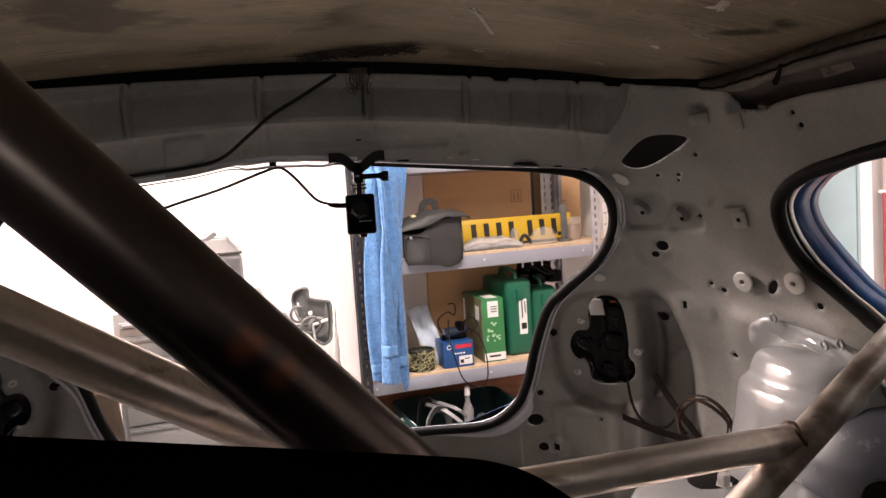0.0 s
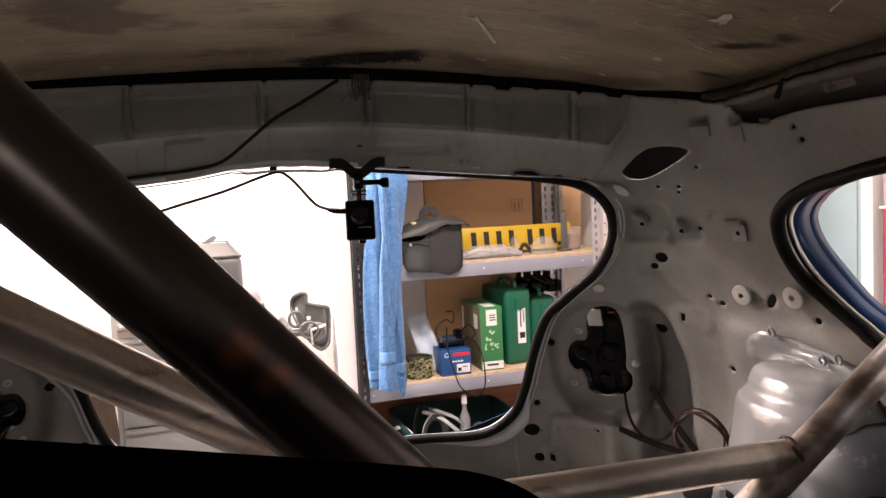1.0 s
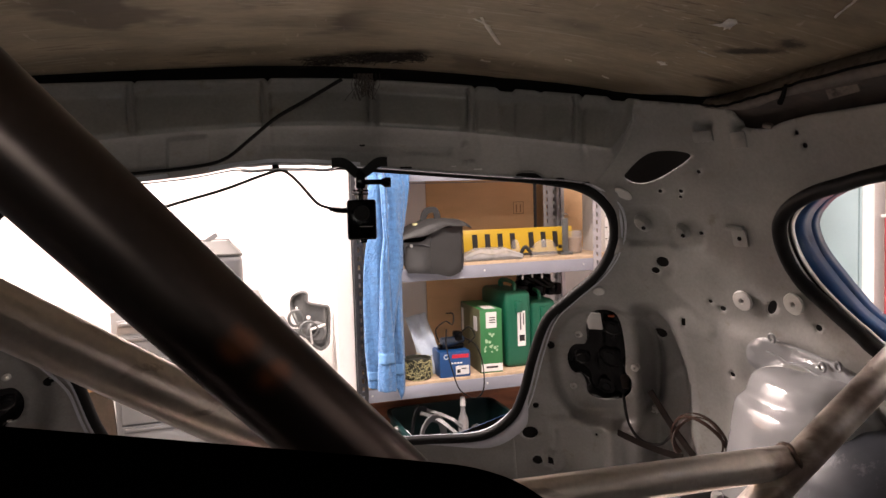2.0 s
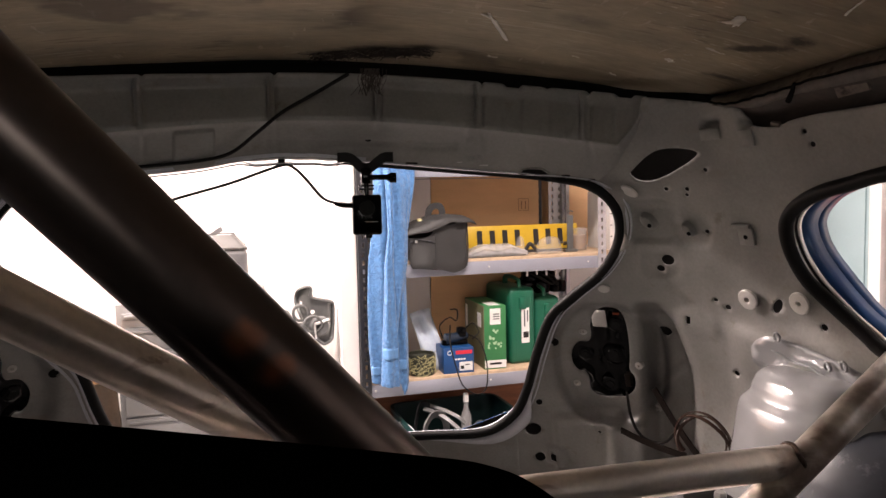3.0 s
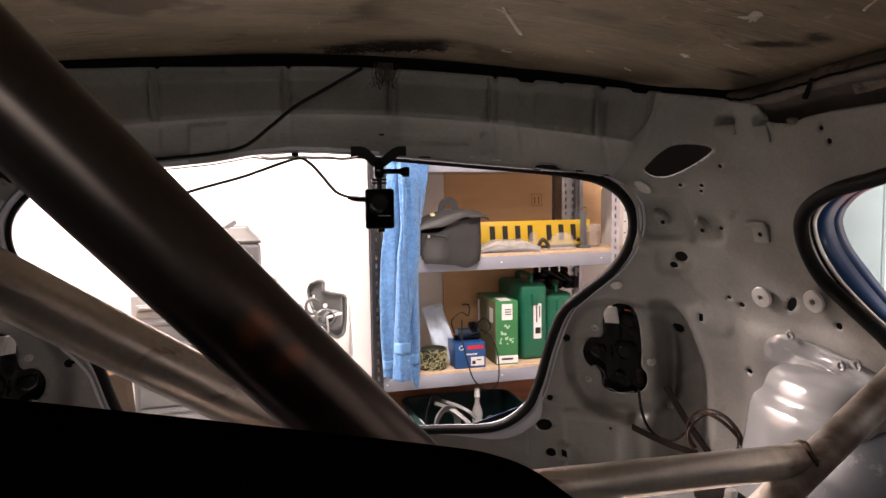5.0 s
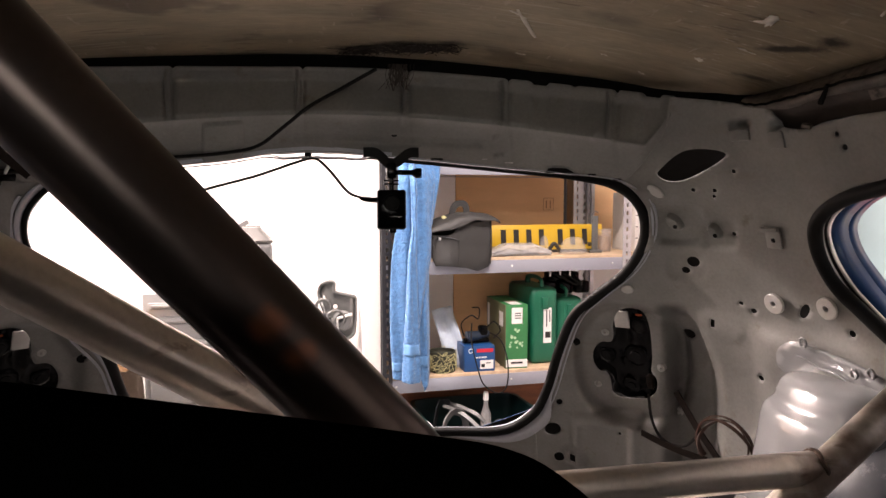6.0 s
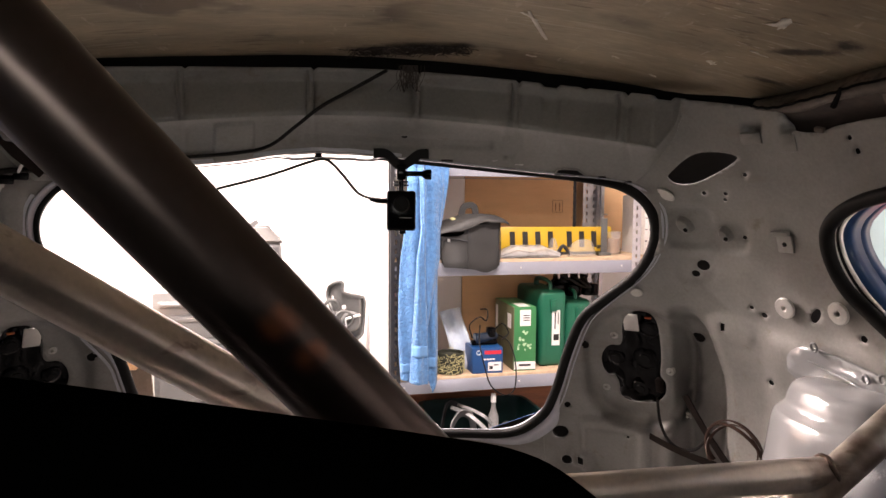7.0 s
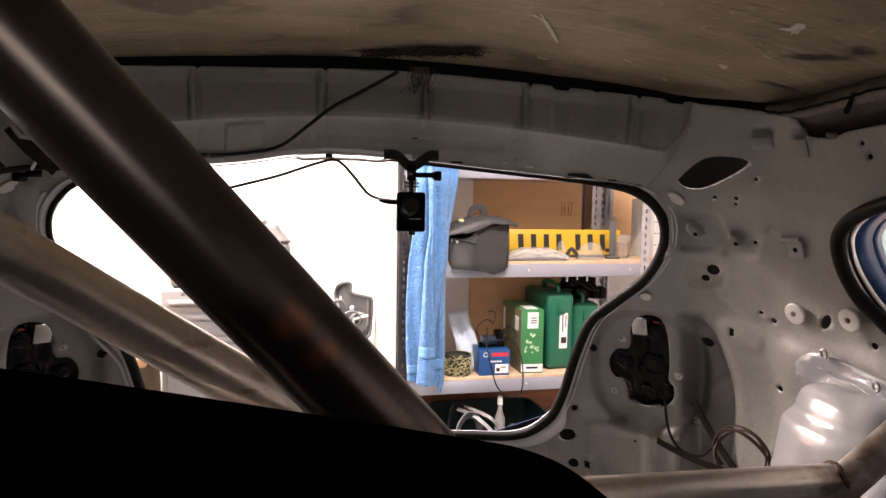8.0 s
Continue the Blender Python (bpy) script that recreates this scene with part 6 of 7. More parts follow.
# yellow plate with its characters as plain bars
def build_plate():
    th = thing("number_plate", G @ pose(1.275, 0.165, T1 - 0.010, -8, 0, 0), "yellow vehicle plate with dark bars leaning on the cardboard", "plate")
    part("plate_sheet", rbox((0.525, 0.003, 0.111), (0, 0, 0.0765), 0.001), YELLOW, th)
    for i in range(7):
        x = -0.205 + i * 0.0585 + (0.030 if i > 3 else 0)
        part("character_bar", rbox((0.024, 0.0012, 0.070), (x, -0.0022, 0.0765), 0), BLACK, th)
    part("foot_strip", rbox((0.50, 0.02, 0.012), (0, 0.002, 0.0162), 0.001), BLACKPOST, th)


build_plate()


def build_packet():
    th = thing("plastic_packet", G @ pose(1.088, 0.045, T1), "crumpled clear plastic packet lying on the shelf", "packet")
    bm = rbox((0.275, 0.09, 0.050), (0, 0, 0.0255), 0.017, 3)
    bmesh.ops.subdivide_edges(bm, edges=bm.edges[:], cuts=3, use_grid_fill=True)
    for v in bm.verts:
        v.co += Vector((0.004, 0.006, 0.007)) * noise.noise(v.co * 75) * step01(v.co.z / 0.012)
        v.co.z *= 1 - 0.5 * step01((abs(v.co.x) - 0.095) / 0.03)
    part("wrap", bm, WRAP, th, smooth=False)
    part("contents", rbox((0.19, 0.05, 0.014), (0, 0.01, 0.012), 0.004), CABINET, th)


build_packet()


def build_goggles():
    th = thing("safety_goggles", G @ pose(1.340, 0.070, T1, 0, 0, -8), "clear wraparound safety goggles with a dark bridge on the shelf", "goggles")

    def lens(cx, cy, half, height, turn, reach):
        bm = bmesh.new()
        rows = []
        for i in range(21):
            a = -reach + 2 * reach * i / 20
            tall = height * (1 - 0.55 * abs(a / reach) ** 2.4)
            row = []
            for j in range(9):
                k = j / 8
                r = half * (1 - 0.18 * k ** 2)
                x, y = r * math.sin(a), -0.75 * r * math.cos(a)
                row.append(bm.verts.new((cx + x * math.cos(turn) - y * math.sin(turn), cy + x * math.sin(turn) + y * math.cos(turn), 0.003 + tall * k)))
            rows.append(row)
        for a, c_ in zip(rows, rows[1:]):
            for j in range(8):
                bm.faces.new((a[j], c_[j], c_[j + 1], a[j + 1]))
        rim = [rows[i][8].co.copy() for i in range(21)]
        ob = thicken(part("lens", bm, LENS, th, "curved clear lens", sharp=-1), 0.002)
        part("lens_rim", sweep(rim, circle(0.0022, 8)), LENS, ob)

    lens(0.0, 0.0, 0.066, 0.070, 0.0, 1.30)
    lens(-0.118, 0.0, 0.024, 0.074, -0.5, 1.1)
    part("bridge", sweep(smooth_line([(-0.105, -0.012, 0.012), (-0.085, -0.020, 0.045), (-0.066, -0.018, 0.030), (-0.050, -0.016, 0.008)], 6), circle(0.008, 10)), BLACKPOST, th, "dark rubber bridge")
    part("arm", sweep(smooth_line([(0.062, -0.005, 0.048), (0.085, 0.02, 0.045), (0.095, 0.055, 0.030)], 6), [(-0.007, -0.0015), (0.007, -0.0015), (0.007, 0.0015), (-0.007, 0.0015)], up=(0, 0, 1)), BLACKPOST, th)
    blade = thing("scraper", G @ pose(1.462, 0.10, T1), "grey metal scraper standing upright on the shelf", "tool")
    part("blade", rbox((0.030, 0.004, 0.150), (0, 0, 0.085), 0.002), CAST, blade)
    part("hook", sweep(smooth_line([(-0.012, 0, 0.158), (-0.010, 0, 0.172), (0.002, 0, 0.178), (0.014, 0, 0.174)], 5), circle(0.0025, 8)), CAST, blade)
    part("foot", rbox((0.06, 0.03, 0.012), (0, 0, 0.0065), 0.003), CAST, blade)


build_goggles()
jar = thing("plastic_tub", G @ pose(1.53, 0.16, T1), "translucent plastic tub with an amber lid band", "tub")
part("tub_body", lathe([(0.0, 0.001), (0.040, 0.001), (0.042, 0.10), (0.039, 0.10), (0.037, 0.006), (0.0, 0.005)], 24), LENS, jar)
part("tub_contents", lathe([(0.0, 0.007), (0.035, 0.007), (0.036, 0.07), (0.0, 0.07)], 20), PINE, jar)
books = thing("paper_stack", G @ pose(1.71, 0.10, T1), "upright stack of white papers and binders", "papers")
for i in range(5):
    part("binder", rbox((0.016, 0.20, 0.26 + 0.008 * (i % 3)), (-0.045 + i * 0.019, 0.10, 0.13 + 0.004 * (i % 3)), 0.001), WHITE, books)
    bars(books, [(-0.045 + i * 0.019, 0.06 + 0.05 * k, 0.010, 0.004) for k in range(4)], BLACK, -0.0005, "print_bar")
structure("shelf_ledge", (0.30, 0.36, 0.02), (1.72, 0.20, T1 - 0.0102), BOARD, "chipboard shelf of the next bay", 0.001)

# lower shelf
th, body = carton("green_carton", "tall green printed carton on the shelf", "box", G @ pose(1.076, 0.022, T2, 0, 0, -3), (0.094, 0.28, 0.265), GREENBOX, GREENSIDE)
bars(body, [(0.0, 0.220, 0.046, 0.066), (0.0, 0.022, 0.092, 0.032)], WHITE, -0.0008, "label")
bars(body, [(0.004, 0.210 + 0.010 * k, 0.026, 0.004) for k in range(3)] + [(0.0, 0.024, 0.050, 0.008)], BLACK, -0.0018, "print_bar")
rg = random.Random(7)
for i in range(16):
    part("print_blot", lathe([(0.0, 0.0006), (0.004 + 0.004 * rg.random(), 0.0006)], 6), PALEP, body, "", pose(-0.034 + 0.068 * rg.random(), -0.0012, 0.085 + 0.08 * rg.random(), 90, 0, 0))
part("label", rbox((0.001, 0.05, 0.06), (-0.0500, 0.06, 0.20), 0), WHITE, body)
part("label", rbox((0.001, 0.03, 0.10), (-0.0500, 0.25, 0.19), 0), WHITE, body)
part("top_label", rbox((0.05, 0.10, 0.001), (0.0, 0.06, 0.2656), 0), WHITE, body)


def build_case(m, w, h, label):
    th = thing("power_tool_case", m, label, "case", "green plastic cases")
    part("case_shell", rbox((w, 0.29, h), (0, 0.15, h / 2), 0.022, 4), CASE, th)
    part("seam_rib", rbox((0.006, 0.292, h - 0.05), (-w * 0.22, 0.15, h / 2), 0.002), CASE, th)
    part("handle", sweep(smooth_line([(0, 0.04, h - 0.004), (0, 0.05, h + 0.028), (0, 0.12, h + 0.036), (0, 0.19, h + 0.028), (0, 0.20, h - 0.004)], 6), [(0.012 * math.cos(t), 0.008 * math.sin(t)) for t in np.linspace(0, 6.283, 11)[:-1]]), CASE, th)
    part("latch", rbox((0.03, 0.012, 0.05), (0, 0.002, h * 0.80), 0.004), CASE, th)
    return th


case = build_case(G @ pose(1.218, 0.06, T2), 0.120, 0.325, "dark green moulded power tool case standing on edge")
bars(case, [(0.012, 0.165, 0.036, 0.150)], WHITE, 0.0042, "label")
bars(case, [(0.014, 0.125, 0.024, 0.026), (0.008, 0.195, 0.005, 0.07), (0.022, 0.205, 0.004, 0.05)], BLACK, 0.0034, "print_bar")
build_case(G @ pose(1.352, 0.10, T2), 0.125, 0.275, "dark green tool case behind the opening's edge")

clutter = thing("cable_heap", G @ pose(1.36, 0.22, T2 + 0.277) @ Matrix.Diagonal((1.35, 1.2, 1.35, 1)), "heap of black cables and chargers on the green case", "cables")
for i in range(5):
    part("charger", rbox((0.05, 0.05, 0.04), (-0.05 + 0.03 * i, 0.02 * (i % 2), 0.0205 + 0.030 * (i % 2)), 0.006), PLASTIC, clutter, "", pose(0, 0, 0, 0, 0, 0))
for i in range(4):
    pts = [(0.06 * math.cos(t + i), 0.04 * math.sin(t), 0.05 + 0.02 * math.sin(2 * t + i)) for t in np.linspace(0, 5, 16)]
    part("cable", sweep(pts, circle(0.004, 8)), CABLE, clutter)
    part("plug_pin", rbox((0.006, 0.006, 0.02), (-0.05 + 0.035 * i, -0.03, 0.07), 0.001), BRIGHT, clutter)

th, body = carton("blue_carton", "small blue printed carton with a white label on the shelf", "box", G @ pose(0.912, 0.012, T2, 0, 0, -2), (0.128, 0.12, 0.105), BLUEBOX)
bars(body, [(0.022, 0.086, 0.070, 0.015)], REDP, -0.0008, "print_shape")
part("round_mark", lathe([(0.007, 0.0006), (0.010, 0.0006)], 20), WHITE, body, "", pose(-0.038, -0.0008, 0.086, 90, 0, 0))
bars(body, [(-0.012 + 0.012 * k, 0.058, 0.009, 0.006) for k in range(4)], WHITE, -0.0008, "print_bar")
bars(body, [(0.030, 0.028, 0.056, 0.036)], WHITE, -0.0008, "label")
bars(body, [(0.014, 0.024, 0.014, 0.014), (0.036, 0.034, 0.020, 0.004)], BLACK, -0.0018, "print_bar")

tool = thing("corded_tool", G @ pose(0.925, 0.075, T2 + 0.1055), "dark corded tool with looped black cable lying on the blue box", "tool")
part("tool_body", sweep([(-0.05, 0, 0.026), (0.0, 0, 0.03), (0.045, 0.01, 0.034)], circle(0.024, 16), scale=lambda k: 1 - 0.3 * k), NAVY, tool, "dark navy tool body")
part("tool_head", rbox((0.035, 0.04, 0.04), (0.02, 0.0, 0.052), 0.008, 2), PLASTIC, tool)
part("tool_grip", rbox((0.11, 0.03, 0.02), (-0.01, 0.0, 0.011), 0.006, 2), PLASTIC, tool)
for pts in ([(-0.06, 0, 0.03), (-0.075, -0.01, 0.085), (-0.03, 0.0, 0.115), (0.0, 0.0, 0.10), (0.01, 0.02, 0.14), (-0.02, 0.02, 0.145)],
            [(0.05, 0.0, 0.04), (0.075, -0.07, 0.02), (0.085, -0.12, -0.05), (0.07, -0.16, -0.14), (0.03, -0.165, -0.17), (-0.03, -0.165, -0.13), (-0.055, -0.15, -0.05), (-0.06, -0.10, 0.03), (-0.04, -0.04, 0.09)],
            [(0.04, 0.01, 0.06), (0.07, 0.0, 0.085), (0.09, -0.02, 0.05), (0.06, -0.02, 0.02)]):
    part("cord", sweep(smooth_line(pts, 8), circle(0.0028, 8)), CABLE, tool)


def build_pot():
    th = thing("straw_pot", G @ pose(0.768, 0.062, T2), "small dark pot wrapped in straw coloured strands", "pot")
    part("pot", lathe([(0.0, 0.001), (0.052, 0.001), (0.056, 0.05), (0.054, 0.085), (0.049, 0.085), (0.049, 0.07), (0.0, 0.07)], 28), POT, th)
    bm = bmesh.new()
    r = random.Random(3)
    for i in range(340):
        a, z = r.random() * 6.283, 0.006 + 0.072 * r.random()
        da, dz = r.gauss(0, 0.25), r.gauss(0, 0.014)
        pts = [((0.0575 + 0.003 * r.random()) * math.cos(a + da * k), (0.0575 + 0.003 * r.random()) * math.sin(a + da * k), min(0.090, max(0.004, z + dz * k))) for k in (0, 0.5, 1)]
        sweep(pts, circle(0.0012, 4), bm=bm)
    tagged(part("strands", bm, STRAW, th, "pale straw strands"), kind="stuff")
    part("fill", lathe([(0.0, 0.076), (0.03, 0.075), (0.048, 0.073), (0.048, 0.06)], 20), POT, th)


build_pot()
flat = thing("plastic_bag", G @ pose(0.850, 0.10, T2, -20, -12, 0), "flat clear plastic bag standing on the shelf", "bag")
bm = bmesh.new()
rows = []
for i in range(13):
    z = 0.260 * i / 12
    rows.append([bm.verts.new((-0.045 + 0.090 * j / 8, 0.010 * math.sin(j * 0.9 + z * 30) + 0.006 * noise.noise((j * 0.5, z * 20, 1)), z)) for j in range(9)])
for a, c_ in zip(rows, rows[1:]):
    for j in range(8):
        bm.faces.new((a[j], a[j + 1], c_[j + 1], c_[j]))
ob = part("film", bm, CLEAR, flat, sharp=-1)
ob.modifiers.new("thickness", "SOLIDIFY").thickness = 0.001

# bottom level: crate and its contents, wood behind
def build_crate():
    th = thing("plastic_crate", G @ pose(0.905, 0.03, T0) @ Matrix.Diagonal((1, 1.35, 1.27, 1)), "dark green plastic crate of metal parts under the shelves", "crate")
    bm = bmesh.new()
    rows = []
    for k, z in ((0.94, 0.002), (1.0, 0.215), (1.04, 0.217), (1.04, 0.228), (0.98, 0.228), (0.92, 0.008)):
        rows.append([bm.verts.new((0.235 * k * x, 0.155 * k * y, z)) for x, y in [(math.copysign(min(1, abs(math.cos(t)) ** 0.25), math.cos(t)), math.copysign(min(1, abs(math.sin(t)) ** 0.25), math.sin(t))) for t in np.linspace(0, 2 * math.pi, 49)[:-1]]])
    for a, c_ in zip(rows, rows[1:]):
        for i in range(48):
            bm.faces.new((a[i], a[(i + 1) % 48], c_[(i + 1) % 48], c_[i]))
    bm.faces.new(rows[0][::-1])
    bm.faces.new(rows[-1])
    part("crate_shell", bm, CRATE, th, sharp=50)
    return th


build_crate()
parts_ = thing("metal_parts", G @ pose(0.87, 0.03, T0 + 0.0085) @ Matrix.Diagonal((1, 1, 1.3, 1)), "tangle of bright metal parts in the crate", "parts")
bends = [([(-0.125, -0.06, 0.01), (-0.118, -0.05, 0.165), (-0.098, -0.04, 0.208), (-0.062, -0.03, 0.224), (-0.02, -0.02, 0.19), (-0.01, -0.02, 0.05)], 0.013, MACHINE),
         ([(-0.10, 0.02, 0.232), (-0.055, -0.02, 0.222), (-0.02, -0.05, 0.206), (0.03, -0.09, 0.170)], 0.007, CAST), ([(-0.07, 0.03, 0.236), (-0.03, 0.0, 0.228), (0.02, -0.04, 0.212), (0.05, -0.06, 0.19)], 0.006, CAST),
         ([(-0.24, 0.0, 0.19), (-0.20, -0.03, 0.205), (-0.16, -0.07, 0.175), (-0.13, -0.09, 0.10)], 0.006, GALV), ([(-0.15, 0.05, 0.05), (-0.12, 0.05, 0.21), (-0.09, 0.06, 0.24), (-0.05, 0.06, 0.22)], 0.010, BLACKPOST),
         ([(0.10, 0.03, 0.05), (0.12, 0.02, 0.16), (0.15, 0.0, 0.17), (0.18, 0.0, 0.12)], 0.008, CAST)]
for pts, w, m_ in bends:
    part("metal_strip", sweep(smooth_line(pts, 6), [(-w, -0.003), (w, -0.003), (w, 0.003), (-w, 0.003)]), m_, parts_)
bottle = thing("spray_bottle", G @ pose(0.945, 0.03, T0 + 0.0085) @ Matrix.Diagonal((1, 1, 1.3, 1)), "pale plastic bottle standing in the crate", "bottle")
part("bottle_body", lathe([(0, 0.0), (0.022, 0.0), (0.022, 0.20), (0.010, 0.225), (0.009, 0.245), (0, 0.245)], 18), WRAP, bottle)
part("bottle_cap", lathe([(0, 0.272), (0.010, 0.272), (0.012, 0.2455), (0, 0.2455)], 14), WHITE, bottle)
back = thing("wooden_panel", G @ pose(1.04, 0.375, T0), "red-brown wooden panel behind the crate", "panel")
part("board", rbox((0.95, 0.012, 0.40), (0, 0, 0.20), 0.001), WOOD, back)

# ---- cabinet, machine, clamp and bench on the open side ----
def build_cabinet():
    th = thing("tool_cabinet", G @ pose(-0.09, 0.03, 0), "pale grey metal drawer cabinet against the wall", "cabinet")
    w, d, h = 0.53, 0.40, 0.815
    part("cabinet_body", rbox((w, d, h - 0.004), (0, d / 2, (h - 0.004) / 2 + 0.004), 0.006), CABINET, th)
    z = h - 0.03
    for dh in (0.055, 0.085, 0.11, 0.13, 0.15, 0.16):
        z -= dh
        dr = part("drawer", rbox((w - 0.04, 0.012, dh - 0.008), (0, -0.006, z + dh / 2), 0.002), CABINET, th)
        part("handle", rbox((w - 0.06, 0.010, 0.012), (0, -0.016, z + dh - 0.016), 0.003), CABINET, dr)
        part("shadow_gap", rbox((w - 0.05, 0.004, 0.006), (0, -0.0125, z + dh - 0.026), 0.001), CAST, dr)
    bars(th, [(-0.19 + 0.016 * k, h - 0.014, 0.011, 0.008) for k in range(5)], CAST, -0.0008, "print_bar")


build_cabinet()


def build_machine():
    th = thing("machine_cover", G @ pose(-0.115, 0.09, 0.815), "grey rounded machine cover standing on the cabinet", "machine")
    bm = rbox((0.44, 0.26, 0.172), (0, 0.13, 0.0865), 0.022, 4)
    part("cover", bm, MACHINE, th, sharp=60)
    bm = rbox((0.436, 0.256, 0.052), (0, 0.13, 0.199), 0.002, 1)
    for v in bm.verts:
        if v.co.z > 0.2:
            v.co.x *= 0.80
            v.co.y = 0.13 + (v.co.y - 0.13) * 0.70
    bmesh.ops.bevel(bm, geom=bm.edges[:], offset=0.006, segments=2, affect="EDGES")
    part("lid", bm, LID, th, "pale sloping lid", sharp=50)
    part("handle", sweep([(0.085, 0.06, 0.222), (0.105, 0.06, 0.236), (0.132, 0.06, 0.252)], [(-0.009, -0.004), (0.009, -0.004), (0.009, 0.004), (-0.009, 0.004)], up=(0, 1, 0)), CABINET, th)


build_machine()


def build_clamp():
    th = thing("clamp_stand", G @ pose(0.368, 0.10, 0.60), "grey cast metal clamp head on an arm by the wall", "clamp")
    edge = [(0.286, 0.757), (0.288, 0.801), (0.302, 0.820), (0.322, 0.830), (0.337, 0.824), (0.337, 0.795), (0.352, 0.783), (0.408, 0.770), (0.421, 0.762), (0.425, 0.745),
            (0.424, 0.699), (0.418, 0.640), (0.412, 0.618), (0.396, 0.605), (0.381, 0.603), (0.355, 0.625), (0.310, 0.690)]
    edge = [(p.x - 0.368, p.y - 0.60) for p in smooth_line(edge, 5, True)]
    square = [(-0.077, 0.150), (-0.063, 0.149), (-0.063, 0.170), (-0.077, 0.171)]
    eye_ = [(-0.025 + 0.009 * math.cos(t), 0.128 + 0.009 * math.sin(t)) for t in np.linspace(0, 2 * math.pi, 17)[:-1]]
    bm = sheet(edge, [square, eye_], 0.006, lambda u, v: Vector((u, 0.010 + 0.055 * max(0, (-0.030 - u) / 0.05) ** 2 + 0.022 * max(0, (u - 0.035) / 0.022) ** 2, v)))
    face_towards(bm, (0, -2, 0.1))
    ob = thicken(part("jaw_plate", bm, CAST, th, "curved grey cast plate with slots", sharp=-1), 0.010)
    ob.modifiers.new("edge", "BEVEL").width = 0.0025
    rim = [Vector((u, -0.002 + 0.055 * max(0, (-0.030 - u) / 0.05) ** 2 + 0.022 * max(0, (u - 0.035) / 0.022) ** 2, v)) for u, v in edge]
    part("jaw_rim", sweep(rim, circle(0.007, 8), closed=True), CAST, ob, "thick rounded rim")
    part("hub", lathe([(0.012, 0.004), (0.032, 0.006), (0.040, 0.0), (0.040, -0.010), (0.034, -0.014), (0.012, -0.012)], 28), CAST, th, "", pose(0.0, -0.018, 0.075, 90, 0, 0))
    for r, x, z, y in ((0.034, -0.030, 0.088, -0.030),):
        part("hand_ring", sweep([(x + r * math.cos(t), y, z + 0.9 * r * math.sin(t)) for t in np.linspace(0, 2 * math.pi, 29)[:-1]], circle(0.005, 10), closed=True), CAST, th, "grey metal ring")
    part("bolt_rod", rod((-0.024, -0.034, 0.088), (0.035, -0.020, 0.100), 0.006, 10), BRIGHT, th)
    part("bolt_rod", rod((-0.024, -0.034, 0.088), (-0.020, -0.034, 0.030), 0.004, 10), BRIGHT, th)
    part("cable_ring", sweep([(-0.075 + 0.026 * math.cos(t), 0.0, 0.130 + 0.030 * math.sin(t)) for t in np.linspace(0, 2 * math.pi, 25)[:-1]], circle(0.006, 8), closed=True), CAST, th)
    part("arm", rod((0.0, 0.0, 0.075), (-0.195, 0.02, 0.075), 0.014, 14), CAST, th)
    part("wall_foot", rod((-0.10, 0.02, 0.075), (-0.10, 0.36, 0.075), 0.014, 14), CAST, th)


build_clamp()


def build_bench():
    th = thing("work_bench", G @ pose(-0.878, -0.30, 0), "wooden topped work bench with slim splayed legs", "bench")
    part("bench_top", rbox((1.04, 0.60, 0.028), (0, 0.30, 0.627), 0.003), PINE, th)
    part("back_panel", rbox((0.96, 0.012, 0.56), (0, 0.56, 0.30), 0.002), UNDERBENCH, th, "dull brown board under the bench")
    part("apron", rbox((0.98, 0.02, 0.05), (0, 0.05, 0.588), 0.002), UNDERBENCH, th)
    for x, y, dx in ((0.485, 0.06, 0.02), (0.485, 0.54, 0.02), (-0.46, 0.06, -0.05), (-0.46, 0.54, -0.05)):
        part("leg", sweep([(x - dx, y, 0.613), (x + dx, y, 0.0)], [(-0.010, -0.010), (0.010, -0.010), (0.010, 0.010), (-0.010, 0.010)], up=(0, 1, 0)), UNDERBENCH, th)


build_bench()

# pale door, pillar and hangings seen through the quarter window
door = thing("side_door", G @ pose(GX1, 0.03, 0, 0, 0, 90), "pale blue-grey side door in a white frame", "door")
part("door_leaf", rbox((0.80, 0.04, 2.0), (0, 0.022, 1.0), 0.004), PALEDOOR, door)
for x in (-0.22, 0.22):
    part("door_panel", rbox((0.30, 0.008, 1.7), (x, 0.046, 1.0), 0.004), PALEDOOR, door)
for x in (-0.43, 0.43):
    part("door_frame", rbox((0.06, 0.06, 2.06), (x, 0.032, 1.03), 0.004), WHITE, door)


# ---- front half of the shell, behind the camera ----
for side in (1, -1):
    door = part("front_door", rbox((0.06, 1.24, 0.52), (side * 0.69, -0.40, 0.66), 0.02), BLUE, car, "blue closed front door")
    part("door_card", rbox((0.008, 1.16, 0.46), (side * 0.655, -0.40, 0.66), 0.003), DARK, door)
    part("windscreen_pillar", sweep([(side * 0.66, -1.05, 0.92), (side * 0.57, -0.72, 1.31)], [(-0.03, -0.03), (0.03, -0.03), (0.03, 0.03), (-0.03, 0.03)]), BLUE, car)
part("bulkhead", rbox((1.30, 0.05, 0.56), (0, -1.12, 0.66), 0.01), DARK, car, "dark front bulkhead")
# out of view; raised so that it shades the low rear panels
part("dashboard", rbox((1.28, 0.34, 0.31), (0, -0.93, 0.865), 0.06, 3), PLASTIC, car, "black dashboard, unseen, raised to block front light")
part("bonnet", rbox((1.36, 1.0, 0.30), (0, -1.66, 0.78), 0.06, 3), BLUE, car, "blue bonnet")
part("front_body", rbox((1.42, 1.10, 0.42), (0, -1.70, 0.42), 0.06, 3), BLUE, car)

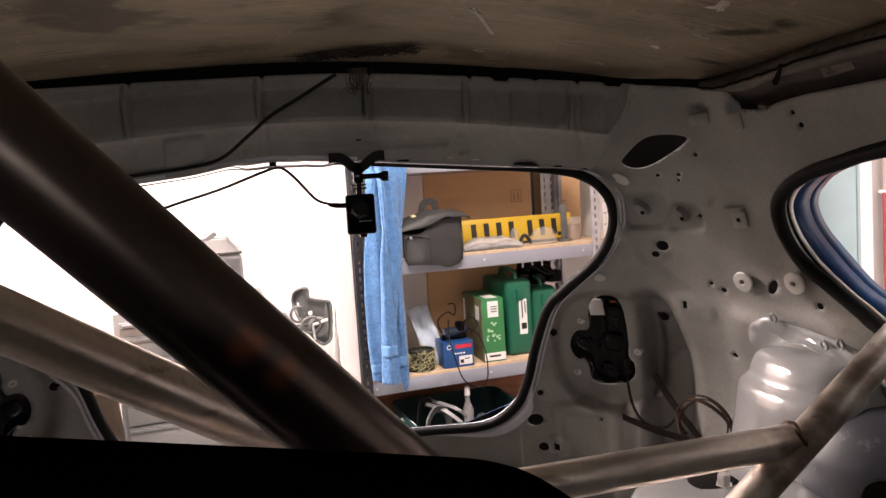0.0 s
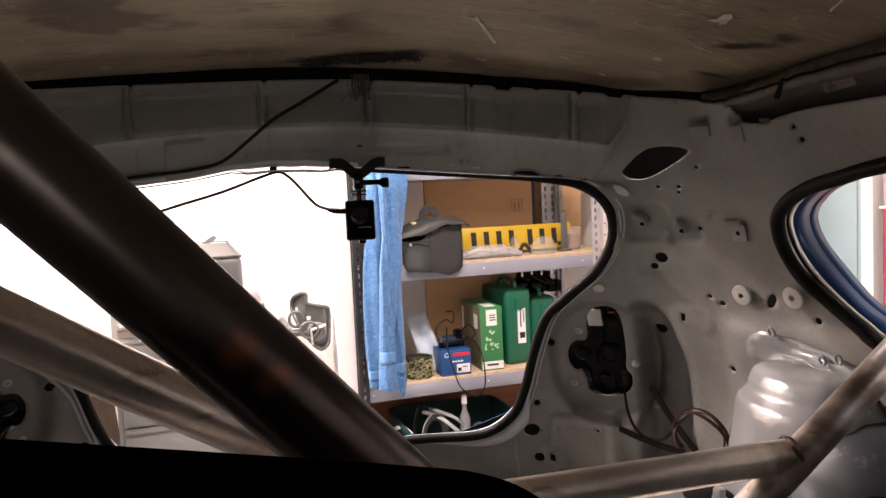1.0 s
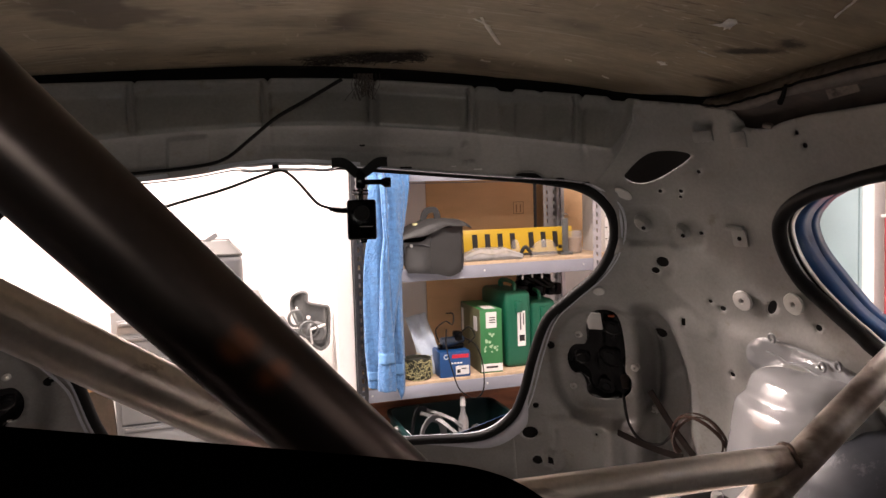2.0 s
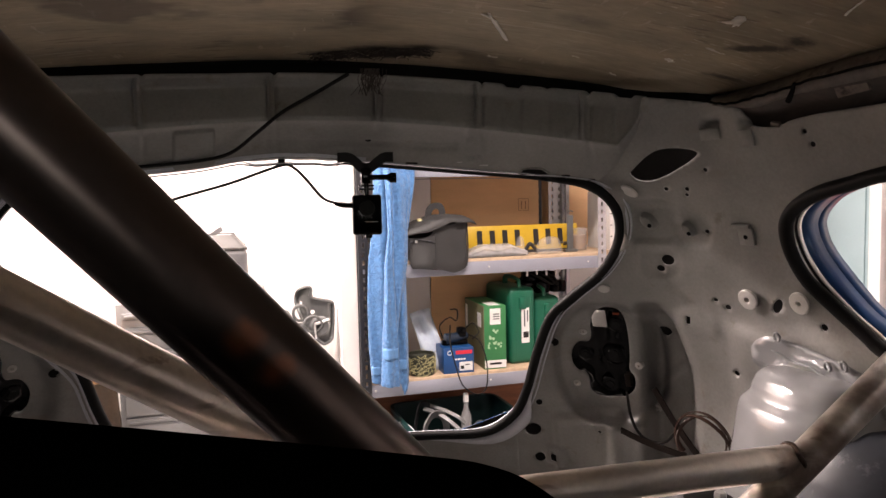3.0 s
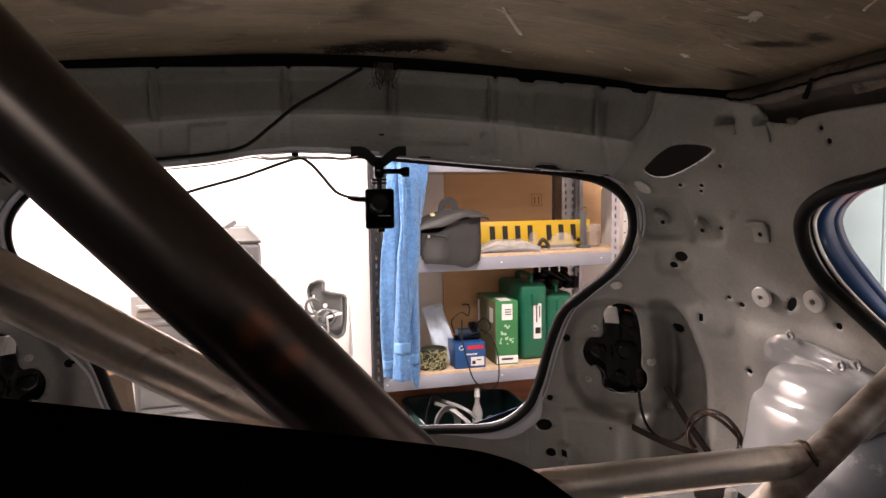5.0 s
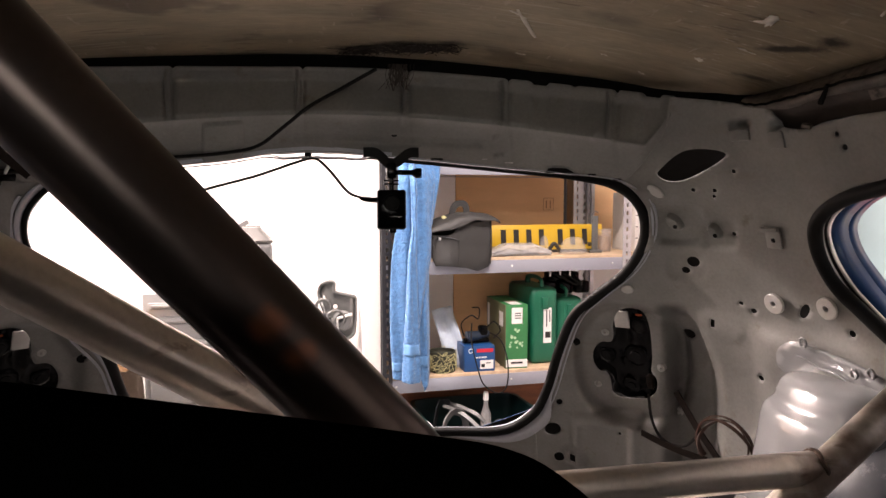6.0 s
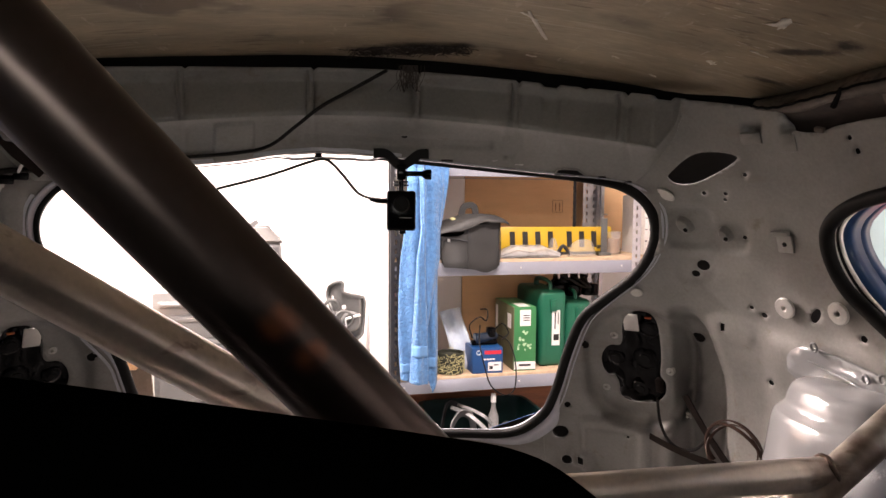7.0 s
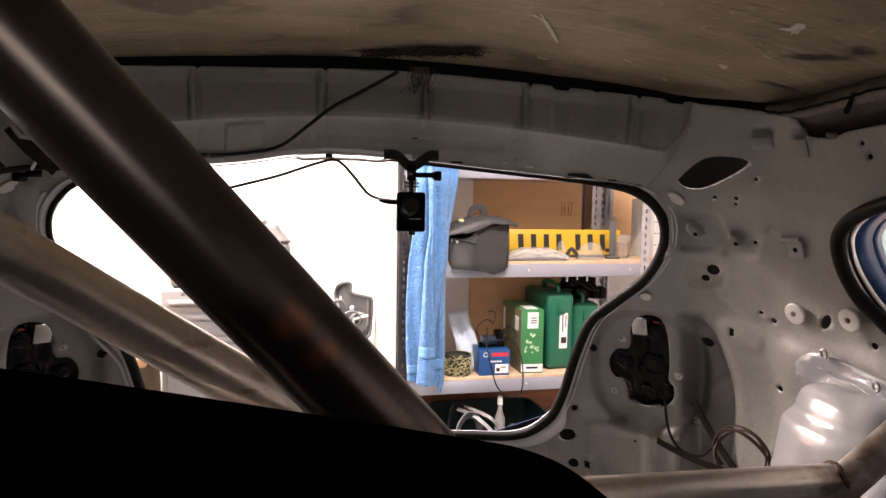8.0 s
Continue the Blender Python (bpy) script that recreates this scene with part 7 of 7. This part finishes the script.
# loose webbing and ties at the far upper corner
part("webbing", sweep([tub(-34.4, 1.247, -0.02), tub(-32.6, 1.222, -0.02), tub(-30.2, 1.196, -0.02)], [(-0.009, -0.0015), (0.009, -0.0015), (0.009, 0.0015), (-0.009, 0.0015)]), STRAP, car, "dark brown webbing strap")
part("corner_loom", sweep(smooth_line([tub(-36, 1.188, -0.012), tub(-33.6, 1.196, -0.014), tub(-31.6, 1.199, -0.012), tub(-29.5, 1.200, -0.006)], 6), circle(0.004, 8)), CABLE, car)
for d, z in ((-33.2, 1.186), (-32.0, 1.192)):
    part("loom_clip", rbox((0.018, 0.010, 0.010), bevel=0.002), PLASTIC, car, "", tub_frame(-d, z, -0.010, -1))
part("zip_tie", sweep([tub(-31.4, 1.222, -0.014), tub(-32.0, 1.206, -0.018), tub(-32.3, 1.196, -0.016)], circle(0.0022, 6)), WHITE, car, "white zip tie")
# small black blocks for the shade of notches along the header's lower edge
for d, w in ((27.6, 0.012), (30.2, 0.012), (11.0, 0.018)):
    part("edge_notch", rbox((w, 0.004, 0.003), bevel=0.001), SEALER_GAP, car, "", header_spot(d, header_low(d) + 0.003))
structure("wall_board", (0.02, 0.80, CEILING - 0.02), (GX1 - 0.011, -0.845, CEILING / 2), PINK, "dusty pink board on the side wall")
hang = thing("red_cloth", G @ pose(GX1 - 0.022, -0.70, 0.45), "faded red cloth hanging on the side wall", "cloth")
bm = bmesh.new()
rows = [[bm.verts.new((-0.012 - 0.008 * math.sin(j * 0.9), -0.24 + 0.48 * j / 24, 0.58 * i / 6)) for j in range(25)] for i in range(7)]
for a, c_ in zip(rows, rows[1:]):
    for j in range(24):
        bm.faces.new((a[j], a[j + 1], c_[j + 1], c_[j]))
ob = part("cloth", bm, ROSE, hang, sharp=-1)
ob.modifiers.new("thickness", "SOLIDIFY").thickness = 0.004
part("rail", rod((-0.010, -0.26, 0.585), (-0.010, 0.26, 0.585), 0.008, 10), WHITE, hang)
# body of the added fill light; no such lamp is known here
end_fill = thing("fill_panel", G @ pose(END_FILL[0], GY0, END_FILL[2]), "added fill light panel on the end wall, out of view", "light")
part("housing", rbox((1.66, 0.05, 0.40), (0, 0.026, 0), 0.006), WHITE, end_fill)
part("diffuser", rbox((1.60, 0.02, 0.36), (0, 0.062, 0), 0.006), GLOW, end_fill)
